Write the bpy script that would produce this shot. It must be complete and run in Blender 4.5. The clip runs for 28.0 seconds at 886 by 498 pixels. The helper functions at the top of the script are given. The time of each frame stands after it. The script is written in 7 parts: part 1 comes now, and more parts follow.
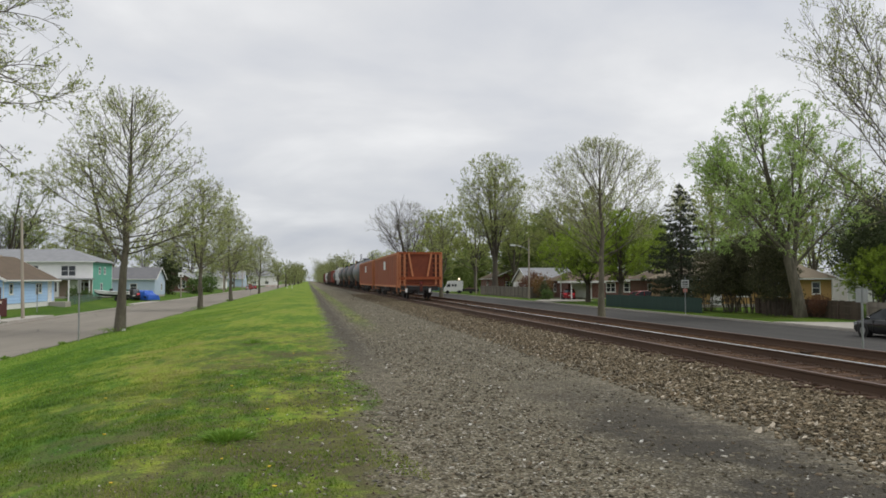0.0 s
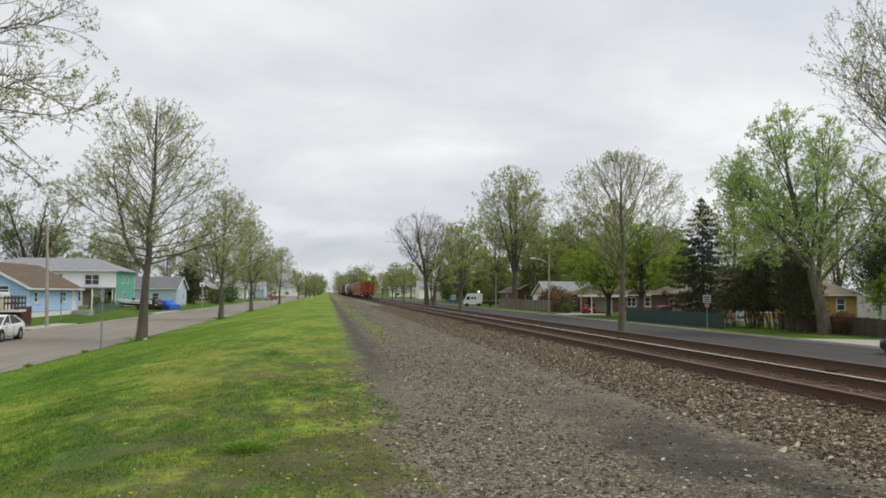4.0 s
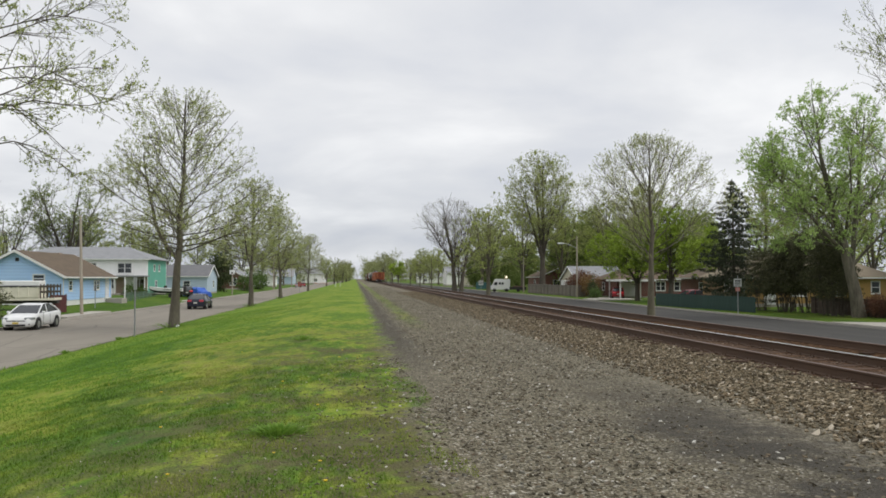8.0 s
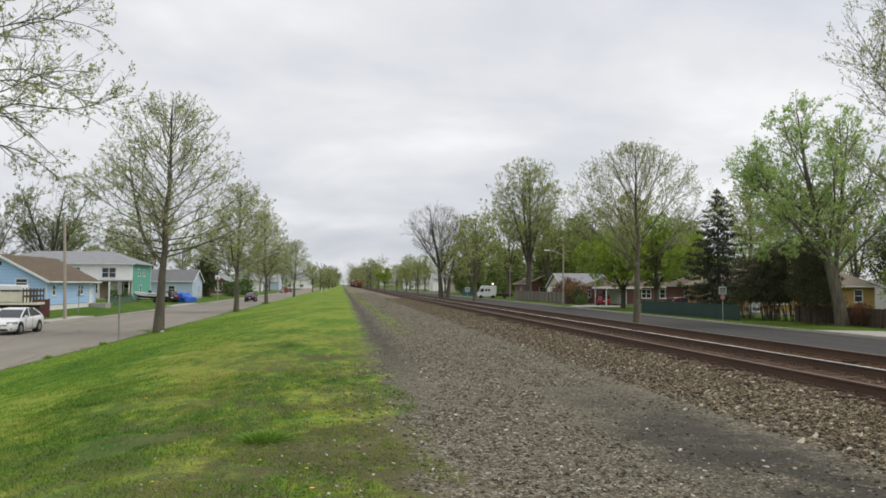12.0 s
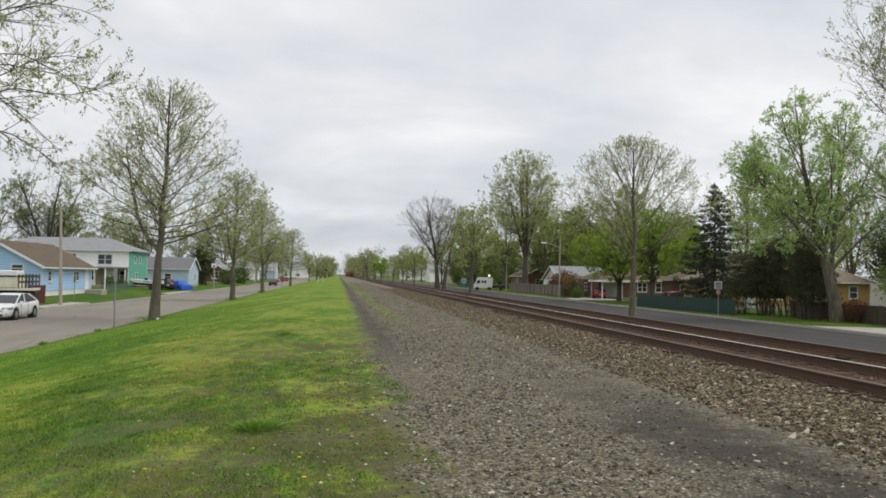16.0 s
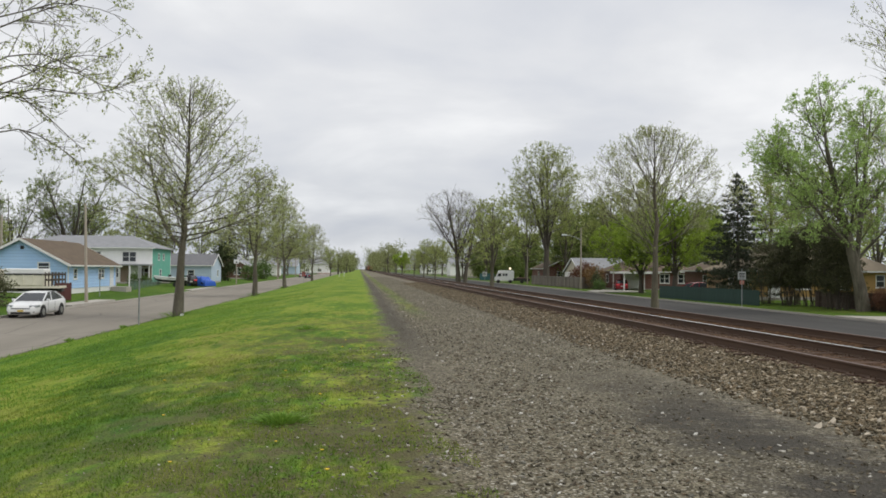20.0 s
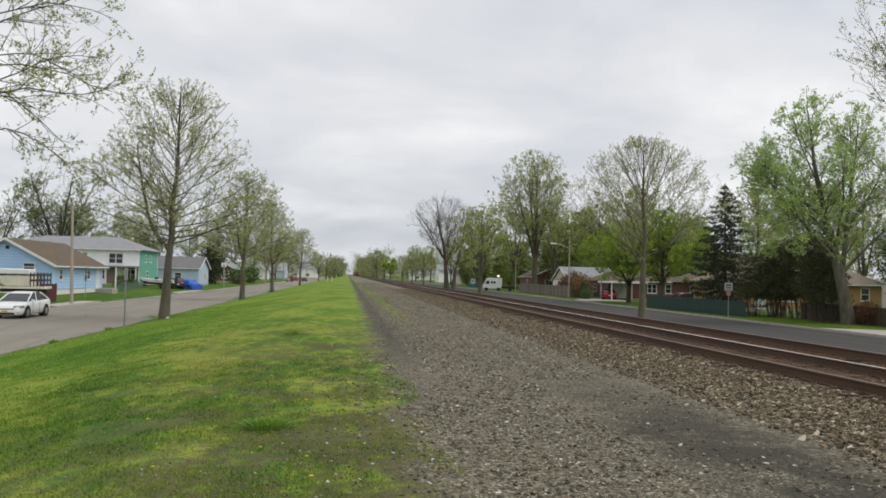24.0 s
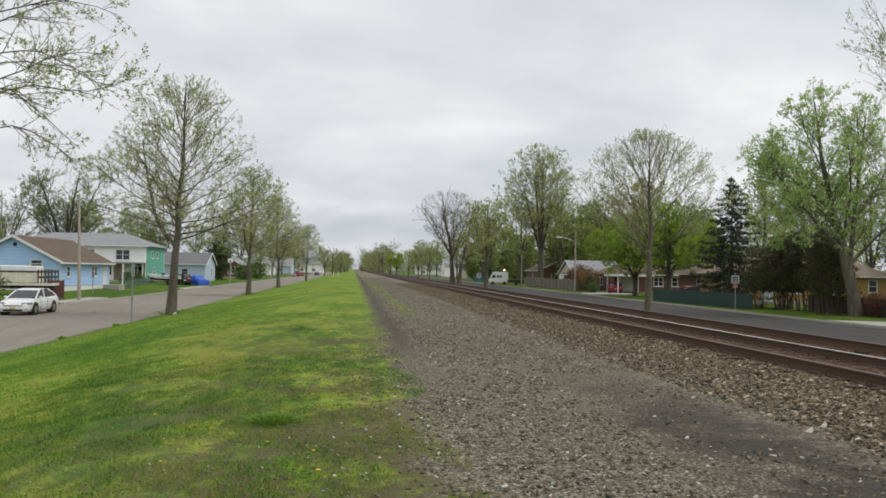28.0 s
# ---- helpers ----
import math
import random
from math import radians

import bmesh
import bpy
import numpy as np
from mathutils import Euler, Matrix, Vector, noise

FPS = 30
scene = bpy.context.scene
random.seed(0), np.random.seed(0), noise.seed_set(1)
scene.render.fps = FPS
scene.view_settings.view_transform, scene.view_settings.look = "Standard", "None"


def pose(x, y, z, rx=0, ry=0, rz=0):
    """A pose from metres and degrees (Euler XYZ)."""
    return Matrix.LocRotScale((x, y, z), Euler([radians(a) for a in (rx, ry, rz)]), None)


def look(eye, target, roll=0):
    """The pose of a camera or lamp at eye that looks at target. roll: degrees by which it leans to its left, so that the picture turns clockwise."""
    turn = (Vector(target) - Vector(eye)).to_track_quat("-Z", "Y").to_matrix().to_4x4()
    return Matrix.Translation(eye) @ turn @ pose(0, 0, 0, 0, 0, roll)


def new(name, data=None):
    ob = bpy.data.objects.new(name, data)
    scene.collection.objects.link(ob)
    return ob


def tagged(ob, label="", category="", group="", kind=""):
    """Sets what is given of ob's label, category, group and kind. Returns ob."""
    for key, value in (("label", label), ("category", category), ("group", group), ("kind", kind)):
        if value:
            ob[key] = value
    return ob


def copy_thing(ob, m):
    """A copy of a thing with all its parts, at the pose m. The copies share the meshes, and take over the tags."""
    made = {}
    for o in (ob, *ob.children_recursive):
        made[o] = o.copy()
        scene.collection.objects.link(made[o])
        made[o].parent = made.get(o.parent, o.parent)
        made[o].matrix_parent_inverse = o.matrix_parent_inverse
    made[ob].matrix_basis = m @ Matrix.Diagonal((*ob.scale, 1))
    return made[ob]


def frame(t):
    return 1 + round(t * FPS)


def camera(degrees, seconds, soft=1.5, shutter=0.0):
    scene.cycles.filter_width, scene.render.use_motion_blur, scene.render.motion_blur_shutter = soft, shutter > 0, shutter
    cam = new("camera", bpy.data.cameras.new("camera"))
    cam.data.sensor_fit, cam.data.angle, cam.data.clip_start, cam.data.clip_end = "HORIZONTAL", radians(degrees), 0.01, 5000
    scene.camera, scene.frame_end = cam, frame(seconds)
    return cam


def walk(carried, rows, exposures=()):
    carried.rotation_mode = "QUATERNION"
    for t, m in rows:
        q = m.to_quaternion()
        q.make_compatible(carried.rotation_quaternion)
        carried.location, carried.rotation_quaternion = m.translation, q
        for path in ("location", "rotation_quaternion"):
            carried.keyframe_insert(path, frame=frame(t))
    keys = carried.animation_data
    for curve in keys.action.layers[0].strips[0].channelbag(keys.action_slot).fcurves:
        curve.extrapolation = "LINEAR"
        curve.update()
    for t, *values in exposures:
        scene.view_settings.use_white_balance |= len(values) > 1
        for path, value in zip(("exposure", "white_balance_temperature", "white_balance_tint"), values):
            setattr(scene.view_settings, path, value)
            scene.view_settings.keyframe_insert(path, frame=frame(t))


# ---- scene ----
cam = camera(59.0, 28.0, 1.7)
PATH = [
    (0, pose(0.019, -0.005, 1.578, 92.293, 0.162, -9.806)),
    (0.5, pose(0.026, 0.001, 1.570, 91.949, -0.073, -9.536)),
    (1, pose(0.027, 0.009, 1.570, 91.958, 0.098, -10.066)),
    (1.5, pose(0.027, 0.014, 1.572, 91.822, 0.201, -10.604)),
    (2, pose(0.023, 0.015, 1.578, 91.443, -0.162, -10.483)),
    (2.5, pose(0.027, 0.017, 1.582, 91.964, -0.356, -9.990)),
    (3, pose(0.021, 0.009, 1.588, 92.490, -0.856, -9.451)),
    (3.5, pose(0.011, 0.012, 1.592, 93.280, -0.508, -8.691)),
    (5.5, pose(0.010, -0.001, 1.574, 92.506, -0.977, -7.385)),
    (6, pose(0.003, 0.001, 1.575, 92.296, -0.784, -6.166)),
    (6.5, pose(0.009, -0.001, 1.573, 92.257, -0.750, -5.845)),
    (7, pose(0.004, 0.004, 1.573, 92.366, -0.686, -5.768)),
    (7.5, pose(0.007, -0.006, 1.570, 92.300, -0.377, -5.976)),
    (8, pose(0.000, 0.000, 1.570, 92.157, 0.000, -6.377)),
    (8.5, pose(0.004, -0.007, 1.567, 91.853, -0.597, -6.596)),
    (9, pose(-0.001, -0.008, 1.571, 91.723, -1.217, -6.633)),
    (9.5, pose(-0.007, -0.005, 1.567, 91.699, -1.258, -6.650)),
    (10, pose(-0.003, -0.009, 1.564, 91.612, -1.486, -6.739)),
    (10.5, pose(-0.004, 0.005, 1.571, 91.557, -0.959, -7.126)),
    (11, pose(-0.008, -0.003, 1.568, 91.650, -0.157, -7.038)),
    (11.5, pose(-0.014, -0.003, 1.574, 92.494, -0.482, -7.221)),
    (12, pose(-0.017, -0.001, 1.578, 92.622, -0.309, -7.369)),
    (12.5, pose(-0.012, -0.006, 1.582, 92.759, -0.260, -7.491)),
    (13, pose(-0.006, -0.007, 1.585, 92.961, -0.195, -7.596)),
    (13.5, pose(0.000, 0.004, 1.585, 93.236, -0.510, -7.793)),
    (15.5, pose(0.000, 0.010, 1.576, 92.429, -1.135, -7.841)),
    (16, pose(-0.002, -0.002, 1.580, 91.976, -1.061, -7.624)),
    (16.5, pose(-0.004, -0.003, 1.582, 91.991, -0.905, -7.606)),
    (17, pose(-0.010, 0.001, 1.572, 91.962, -0.579, -7.550)),
    (17.5, pose(-0.011, -0.005, 1.576, 91.847, -1.084, -7.539)),
    (18, pose(-0.012, -0.003, 1.565, 91.775, -1.306, -7.359)),
    (18.5, pose(-0.010, 0.002, 1.571, 91.731, -0.475, -6.514)),
    (19, pose(-0.001, -0.002, 1.568, 91.617, -0.454, -5.950)),
    (19.5, pose(-0.001, 0.008, 1.567, 91.564, -0.260, -5.607)),
    (20, pose(0.010, 0.004, 1.566, 91.492, -0.410, -6.094)),
    (20.5, pose(0.008, 0.004, 1.563, 91.583, -1.104, -6.206)),
    (21, pose(0.010, -0.004, 1.567, 91.602, -1.206, -6.389)),
    (21.5, pose(0.008, 0.002, 1.570, 91.527, -1.207, -6.792)),
    (23.5, pose(0.005, 0.006, 1.572, 91.912, -0.935, -6.979)),
    (24, pose(0.011, 0.001, 1.574, 91.989, -1.304, -6.947)),
    (24.5, pose(0.009, 0.005, 1.576, 92.103, -1.011, -6.795)),
    (25, pose(0.010, -0.001, 1.578, 92.176, -1.145, -6.643)),
    (25.5, pose(0.012, 0.000, 1.572, 92.175, -1.001, -6.591)),
    (26, pose(0.013, 0.003, 1.569, 92.108, -0.467, -6.615)),
    (26.5, pose(0.010, 0.001, 1.571, 91.603, -0.991, -6.642)),
    (27, pose(0.015, 0.000, 1.572, 91.456, -0.706, -6.573)),
    (27.5, pose(0.018, -0.000, 1.571, 91.433, -0.837, -6.561)),
    (28, pose(0.017, 0.005, 1.570, 91.571, -0.958, -6.507)),
]
walk(cam, PATH, [(0, -0.05), (3.5, 0.04), (6.5, 0.07), (13.5, 0.06), (28, 0.01)])


# ---- world, sun and light ----
def overcast_world():
    w = bpy.data.worlds.new("overcast_sky")
    scene.world = w
    w.use_nodes = True
    nt = w.node_tree
    nt.nodes.clear()
    N, L = nt.nodes.new, nt.links.new
    out, bg = N("ShaderNodeOutputWorld"), N("ShaderNodeBackground")
    co, sep = N("ShaderNodeTexCoord"), N("ShaderNodeSeparateXYZ")
    L(co.outputs["Generated"], sep.inputs[0])
    up = N("ShaderNodeMath")
    up.operation = "MAXIMUM"
    L(sep.outputs[2], up.inputs[0])
    up.inputs[1].default_value = 0.0
    lift = N("ShaderNodeMath")
    lift.operation = "ADD"
    L(up.outputs[0], lift.inputs[0])
    lift.inputs[1].default_value = 0.22
    flat = N("ShaderNodeCombineXYZ")
    for i in (0, 1):
        d = N("ShaderNodeMath")
        d.operation = "DIVIDE"
        L(sep.outputs[i], d.inputs[0])
        L(lift.outputs[0], d.inputs[1])
        L(d.outputs[0], flat.inputs[i])
    cloud = N("ShaderNodeTexNoise")
    cloud.inputs["Scale"].default_value = 1.15
    cloud.inputs["Detail"].default_value = 6
    cloud.inputs["Roughness"].default_value = 0.5
    cloud.inputs["Distortion"].default_value = 0.25
    L(flat.outputs[0], cloud.inputs["Vector"])
    ramp = N("ShaderNodeValToRGB")
    e = ramp.color_ramp.elements
    e[0].position, e[0].color = 0.32, (0.68, 0.705, 0.765, 1)
    e[1].position, e[1].color = 0.68, (1.06, 1.06, 1.06, 1)
    mid = e.new(0.50)
    mid.color = (0.83, 0.84, 0.865, 1)
    L(cloud.outputs[0], ramp.inputs[0])
    sky = N("ShaderNodeTexSky")
    sky.sky_type, sky.sun_disc = "NISHITA", False
    sky.sun_elevation, sky.sun_rotation = radians(58), radians(SUN_TURN)
    dim = N("ShaderNodeMixRGB")
    dim.blend_type = "MULTIPLY"
    dim.inputs[0].default_value = 1
    dim.inputs[2].default_value = (0.06, 0.06, 0.06, 1)
    L(sky.outputs[0], dim.inputs[1])
    mix = N("ShaderNodeMixRGB")
    mix.inputs[0].default_value = 0.9
    L(dim.outputs[0], mix.inputs[1])
    L(ramp.outputs[0], mix.inputs[2])
    toward = N("ShaderNodeVectorMath")
    toward.operation = "DOT_PRODUCT"
    L(co.outputs["Generated"], toward.inputs[0])
    toward.inputs[1].default_value = SUN_WAY
    near = N("ShaderNodeMapRange")
    near.interpolation_type = "SMOOTHSTEP"
    L(toward.outputs["Value"], near.inputs[0])
    near.inputs[1].default_value, near.inputs[2].default_value = 0.2, 0.95
    near.inputs[3].default_value, near.inputs[4].default_value = 0.95, 1.32
    veil = N("ShaderNodeVectorMath")
    veil.operation = "SCALE"
    L(mix.outputs[0], veil.inputs[0])
    L(near.outputs[0], veil.inputs["Scale"])
    low = N("ShaderNodeMapRange")
    low.interpolation_type = "SMOOTHSTEP"
    L(sep.outputs[2], low.inputs[0])
    low.inputs[1].default_value, low.inputs[2].default_value = 0.0, 0.22
    haze = N("ShaderNodeMixRGB")
    L(low.outputs[0], haze.inputs[0])
    haze.inputs[1].default_value, haze.inputs[2].default_value = (0.80, 0.82, 0.85, 1), (1.0, 1.0, 1.0, 1)
    grey = N("ShaderNodeMixRGB")
    grey.blend_type = "MULTIPLY"
    grey.inputs[0].default_value = 1
    L(veil.outputs[0], grey.inputs[1])
    L(haze.outputs[0], grey.inputs[2])
    L(grey.outputs[0], bg.inputs[0])
    bg.inputs[1].default_value = SKY
    L(bg.outputs[0], out.inputs[0])


SKY, SUN_TURN = 1.04, 111
SUN_WAY = Vector((0.52, -0.20, 0.83)).normalized()
overcast_world()
sun = new("sun", bpy.data.lights.new("sun", "SUN"))
sun.data.energy, sun.data.angle, sun.data.color = 1.3, radians(24), (1.0, 0.97, 0.92)
sun.matrix_world = look(SUN_WAY * 60, (0, 0, 0))


# ---- materials ----
def nodes_of(name):
    m = bpy.data.materials.new(name)
    m.use_nodes = True
    nt = m.node_tree
    return m, nt.nodes.new, nt.links.new, nt.nodes["Principled BSDF"]


def ramp_of(N, stops):
    r = N("ShaderNodeValToRGB")
    e = r.color_ramp.elements
    while len(e) < len(stops):
        e.new(0.5)
    for k, (p, c) in zip(e, stops):
        k.position, k.color = p, (*c, 1)
    return r


def noise_of(N, L, scale, detail=4, vec=None, rough=0.55):
    n = N("ShaderNodeTexNoise")
    n.inputs["Scale"].default_value, n.inputs["Detail"].default_value, n.inputs["Roughness"].default_value = scale, detail, rough
    if vec is not None:
        L(vec, n.inputs["Vector"])
    return n


def mat(name, a, b=None, scale=3.0, fine=40.0, rough=0.7, metal=0.0, bump=0.2, spec=0.4, piece=0.0, stretch=(1, 1, 1)):
    """A surface whose colour wanders between a and b at a coarse and a fine scale; piece varies it from object to object."""
    b = b or tuple(c * 0.75 for c in a)
    m, N, L, P = nodes_of(name)
    co, mp = N("ShaderNodeTexCoord"), N("ShaderNodeMapping")
    mp.inputs["Scale"].default_value = stretch
    L(co.outputs["Object"], mp.inputs[0])
    n1, n2 = noise_of(N, L, scale, 5, mp.outputs[0]), noise_of(N, L, fine, 3, mp.outputs[0])
    s = N("ShaderNodeMixRGB")
    s.inputs[0].default_value = 0.4
    L(n1.outputs[0], s.inputs[1])
    L(n2.outputs[0], s.inputs[2])
    r = ramp_of(N, [(0.32, a), (0.68, b)])
    L(s.outputs[0], r.inputs[0])
    col = r.outputs[0]
    if piece:
        info, hsv, mr = N("ShaderNodeObjectInfo"), N("ShaderNodeHueSaturation"), N("ShaderNodeMapRange")
        L(info.outputs["Random"], mr.inputs[0])
        mr.inputs[3].default_value, mr.inputs[4].default_value = 1 - piece, 1 + piece
        L(mr.outputs[0], hsv.inputs["Value"])
        L(col, hsv.inputs["Color"])
        col = hsv.outputs[0]
    L(col, P.inputs["Base Color"])
    P.inputs["Metallic"].default_value = metal
    P.inputs["Specular IOR Level"].default_value = spec
    rr = N("ShaderNodeMapRange")
    L(n2.outputs[0], rr.inputs[0])
    rr.inputs[3].default_value, rr.inputs[4].default_value = max(0.03, rough - 0.12), min(1, rough + 0.12)
    L(rr.outputs[0], P.inputs["Roughness"])
    if bump:
        bp = N("ShaderNodeBump")
        bp.inputs["Strength"].default_value, bp.inputs["Distance"].default_value = bump, 0.02
        L(n2.outputs[0], bp.inputs["Height"])
        L(bp.outputs[0], P.inputs["Normal"])
    return m


def leaf_mat(name, a, b, see=0.35):
    """Leaves: each island has its own tint, and light comes through."""
    m, N, L, P = nodes_of(name)
    g, r = N("ShaderNodeNewGeometry"), ramp_of(N, [(0.0, a), (1.0, b)])
    L(g.outputs["Random Per Island"], r.inputs[0])
    L(r.outputs[0], P.inputs["Base Color"])
    P.inputs["Roughness"].default_value, P.inputs["Specular IOR Level"].default_value = 0.6, 0.25
    t, mx = N("ShaderNodeBsdfTranslucent"), N("ShaderNodeMixShader")
    L(r.outputs[0], t.inputs[0])
    mx.inputs[0].default_value = see
    L(P.outputs[0], mx.inputs[1])
    L(t.outputs[0], mx.inputs[2])
    L(mx.outputs[0], m.node_tree.nodes["Material Output"].inputs[0])
    return m


def blade_mat(name, gain):
    """Grass blades: patches of lush and yellowish green as on the turf below, and each blade with its own tone."""
    m, N, L, P = nodes_of(name)
    g, lay = N("ShaderNodeNewGeometry"), N("ShaderNodeMapping")
    lay.inputs["Scale"].default_value = (0.85, 0.3, 1.0)
    L(g.outputs["Position"], lay.inputs[0])
    n1, n2 = noise_of(N, L, 0.55, 4, lay.outputs[0]), noise_of(N, L, 5.0, 4, lay.outputs[0])
    mx = N("ShaderNodeMixRGB")
    mx.inputs[0].default_value = 0.4
    L(n1.outputs[0], mx.inputs[1])
    L(n2.outputs[0], mx.inputs[2])
    r = ramp_of(N, [(p, tuple(min(1, c * gain) for c in col)) for p, col in ((0.36, (0.055, 0.118, 0.014)), (0.46, (0.112, 0.190, 0.023)), (0.54, (0.195, 0.260, 0.038)), (0.66, (0.24, 0.23, 0.075)))])
    L(mx.outputs[0], r.inputs[0])
    tone = ramp_of(N, [(0.0, (0.72, 0.75, 0.66)), (1.0, (1.4, 1.32, 1.3))])
    L(g.outputs["Random Per Island"], tone.inputs[0])
    mu = N("ShaderNodeMixRGB")
    mu.blend_type = "MULTIPLY"
    mu.inputs[0].default_value = 1
    L(r.outputs[0], mu.inputs[1])
    L(tone.outputs[0], mu.inputs[2])
    L(mu.outputs[0], P.inputs["Base Color"])
    P.inputs["Roughness"].default_value, P.inputs["Specular IOR Level"].default_value = 0.6, 0.2
    t, mix = N("ShaderNodeBsdfTranslucent"), N("ShaderNodeMixShader")
    L(mu.outputs[0], t.inputs[0])
    mix.inputs[0].default_value = 0.4
    L(P.outputs[0], mix.inputs[1])
    L(t.outputs[0], mix.inputs[2])
    L(mix.outputs[0], m.node_tree.nodes["Material Output"].inputs[0])
    return m


def stone_mat(name, stops, rough=0.9):
    """Loose stones: each island takes one of the tints."""
    m, N, L, P = nodes_of(name)
    g, r = N("ShaderNodeNewGeometry"), ramp_of(N, stops)
    r.color_ramp.interpolation = "LINEAR"
    L(g.outputs["Random Per Island"], r.inputs[0])
    L(r.outputs[0], P.inputs["Base Color"])
    P.inputs["Roughness"].default_value = rough
    P.inputs["Specular IOR Level"].default_value = 0.2
    return m


def glass_mat(name, tint=(0.03, 0.035, 0.04)):
    m, N, L, P = nodes_of(name)
    P.inputs["Base Color"].default_value = (*tint, 1)
    P.inputs["Roughness"].default_value = 0.06
    P.inputs["Specular IOR Level"].default_value = 0.6
    n = noise_of(N, L, 1.5, 2)
    bp = N("ShaderNodeBump")
    bp.inputs["Strength"].default_value = 0.04
    L(n.outputs[0], bp.inputs["Height"])
    L(bp.outputs[0], P.inputs["Normal"])
    return m


def glow_mat(name, colour, strength):
    m, N, L, P = nodes_of(name)
    P.inputs["Base Color"].default_value = (*colour, 1)
    P.inputs["Emission Color"].default_value = (*colour, 1)
    P.inputs["Emission Strength"].default_value = strength
    return m


def ground_mat():
    """Grass, gravel, ballast and lawn, told apart by where they lie across the line, with wandering borders."""
    m, N, L, P = nodes_of("ground")
    g, sep = N("ShaderNodeNewGeometry"), N("ShaderNodeSeparateXYZ")
    pos = g.outputs["Position"]
    L(pos, sep.inputs[0])
    X, Y = sep.outputs[0], sep.outputs[1]

    def math_(op, a, b=None, c=None):
        n = N("ShaderNodeMath")
        n.operation = op
        for i, v in enumerate((a, b, c)):
            if v is None:
                continue
            if isinstance(v, (int, float)):
                n.inputs[i].default_value = v
            else:
                L(v, n.inputs[i])
        return n.outputs[0]

    def step(v, lo, hi):
        n = N("ShaderNodeMapRange")
        n.interpolation_type = "SMOOTHSTEP"
        L(v, n.inputs[0])
        n.inputs[1].default_value, n.inputs[2].default_value = lo, hi
        return n.outputs[0]

    def blend(fac, a, b):
        n = N("ShaderNodeMixRGB")
        if isinstance(fac, float):
            n.inputs[0].default_value = fac
        else:
            L(fac, n.inputs[0])
        for i, v in ((1, a), (2, b)):
            if isinstance(v, tuple):
                n.inputs[i].default_value = (*v, 1)
            else:
                L(v, n.inputs[i])
        return n.outputs[0]

    big, midn, small, tiny = (noise_of(N, L, s, 4, pos).outputs[0] for s in (0.22, 0.9, 5.0, 38.0))
    lay = N("ShaderNodeMapping")
    lay.inputs["Scale"].default_value = (0.85, 0.3, 1.0)
    L(pos, lay.inputs[0])
    streak = noise_of(N, L, 0.55, 4, lay.outputs[0]).outputs[0]
    tuft = noise_of(N, L, 5.0, 4, lay.outputs[0]).outputs[0]
    wob = math_("MULTIPLY", math_("SUBTRACT", midn, 0.5), 1.1)
    wob = math_("ADD", wob, math_("MULTIPLY", math_("SUBTRACT", small, 0.5), 0.9))
    xw = math_("ADD", X, wob)
    # grass
    ra = ramp_of(N, [(0.36, (0.044, 0.115, 0.013)), (0.46, (0.098, 0.190, 0.020)), (0.54, (0.215, 0.282, 0.037)), (0.66, (0.255, 0.250, 0.070))])
    L(math_("ADD", math_("MULTIPLY", streak, 0.62), math_("MULTIPLY", tuft, 0.38)), ra.inputs[0])
    rt = ramp_of(N, [(0.28, (0.40, 0.41, 0.4)), (0.72, (1.66, 1.54, 1.45))])
    L(tiny, rt.inputs[0])
    mul = N("ShaderNodeMixRGB")
    mul.blend_type = "MULTIPLY"
    mul.inputs[0].default_value = 0.9
    L(ra.outputs[0], mul.inputs[1])
    L(rt.outputs[0], mul.inputs[2])
    grass = mul.outputs[0]
    lush = N("ShaderNodeMixRGB")
    lush.blend_type = "MULTIPLY"
    lush.inputs[0].default_value = 1
    L(grass, lush.inputs[1])
    lush.inputs[2].default_value = (0.74, 0.92, 0.66, 1)
    grass = blend(step(math_("ADD", X, math_("MULTIPLY", wob, 3.0)), -3.2, -8.5), grass, lush.outputs[0])
    grass = blend(math_("MULTIPLY", step(Y, 16.0, 50.0), 0.5), grass, (0.138, 0.205, 0.026))
    # worn earth among the grass, near the gravel; more at low Y, colouring in shadows between blades
    worn = math_("MULTIPLY", math_("MULTIPLY", step(xw, -6.0, 0.2), step(Y, 34.0, 16.0)), step(math_("ADD", math_("ADD", math_("MULTIPLY", midn, 0.6), math_("MULTIPLY", small, 0.55)), math_("ADD", math_("MULTIPLY", big, 0.4), math_("MULTIPLY", step(Y, 12.0, 4.0), 0.085))), 0.66, 0.90))
    earth = ramp_of(N, [(0.3, (0.060, 0.057, 0.025)), (0.7, (0.140, 0.130, 0.060))])
    L(tiny, earth.inputs[0])
    grass = blend(worn, grass, earth.outputs[0])
    # gravel
    vo = N("ShaderNodeTexVoronoi")
    vo.inputs["Scale"].default_value = 46
    L(pos, vo.inputs["Vector"])
    vs = N("ShaderNodeSeparateColor")
    L(vo.outputs["Color"], vs.inputs[0])
    rg = ramp_of(N, [(0.0, (0.095, 0.081, 0.055)), (0.55, (0.225, 0.200, 0.142)), (0.88, (0.33, 0.298, 0.22)), (0.97, (0.54, 0.51, 0.43))])
    L(vs.outputs[0], rg.inputs[0])
    tone = ramp_of(N, [(0.3, (0.56, 0.56, 0.55)), (0.7, (0.98, 0.97, 0.94))])
    L(math_("ADD", math_("MULTIPLY", big, 0.5), math_("MULTIPLY", small, 0.5)), tone.inputs[0])
    mg = N("ShaderNodeMixRGB")
    mg.blend_type = "MULTIPLY"
    mg.inputs[0].default_value = 1
    L(rg.outputs[0], mg.inputs[1])
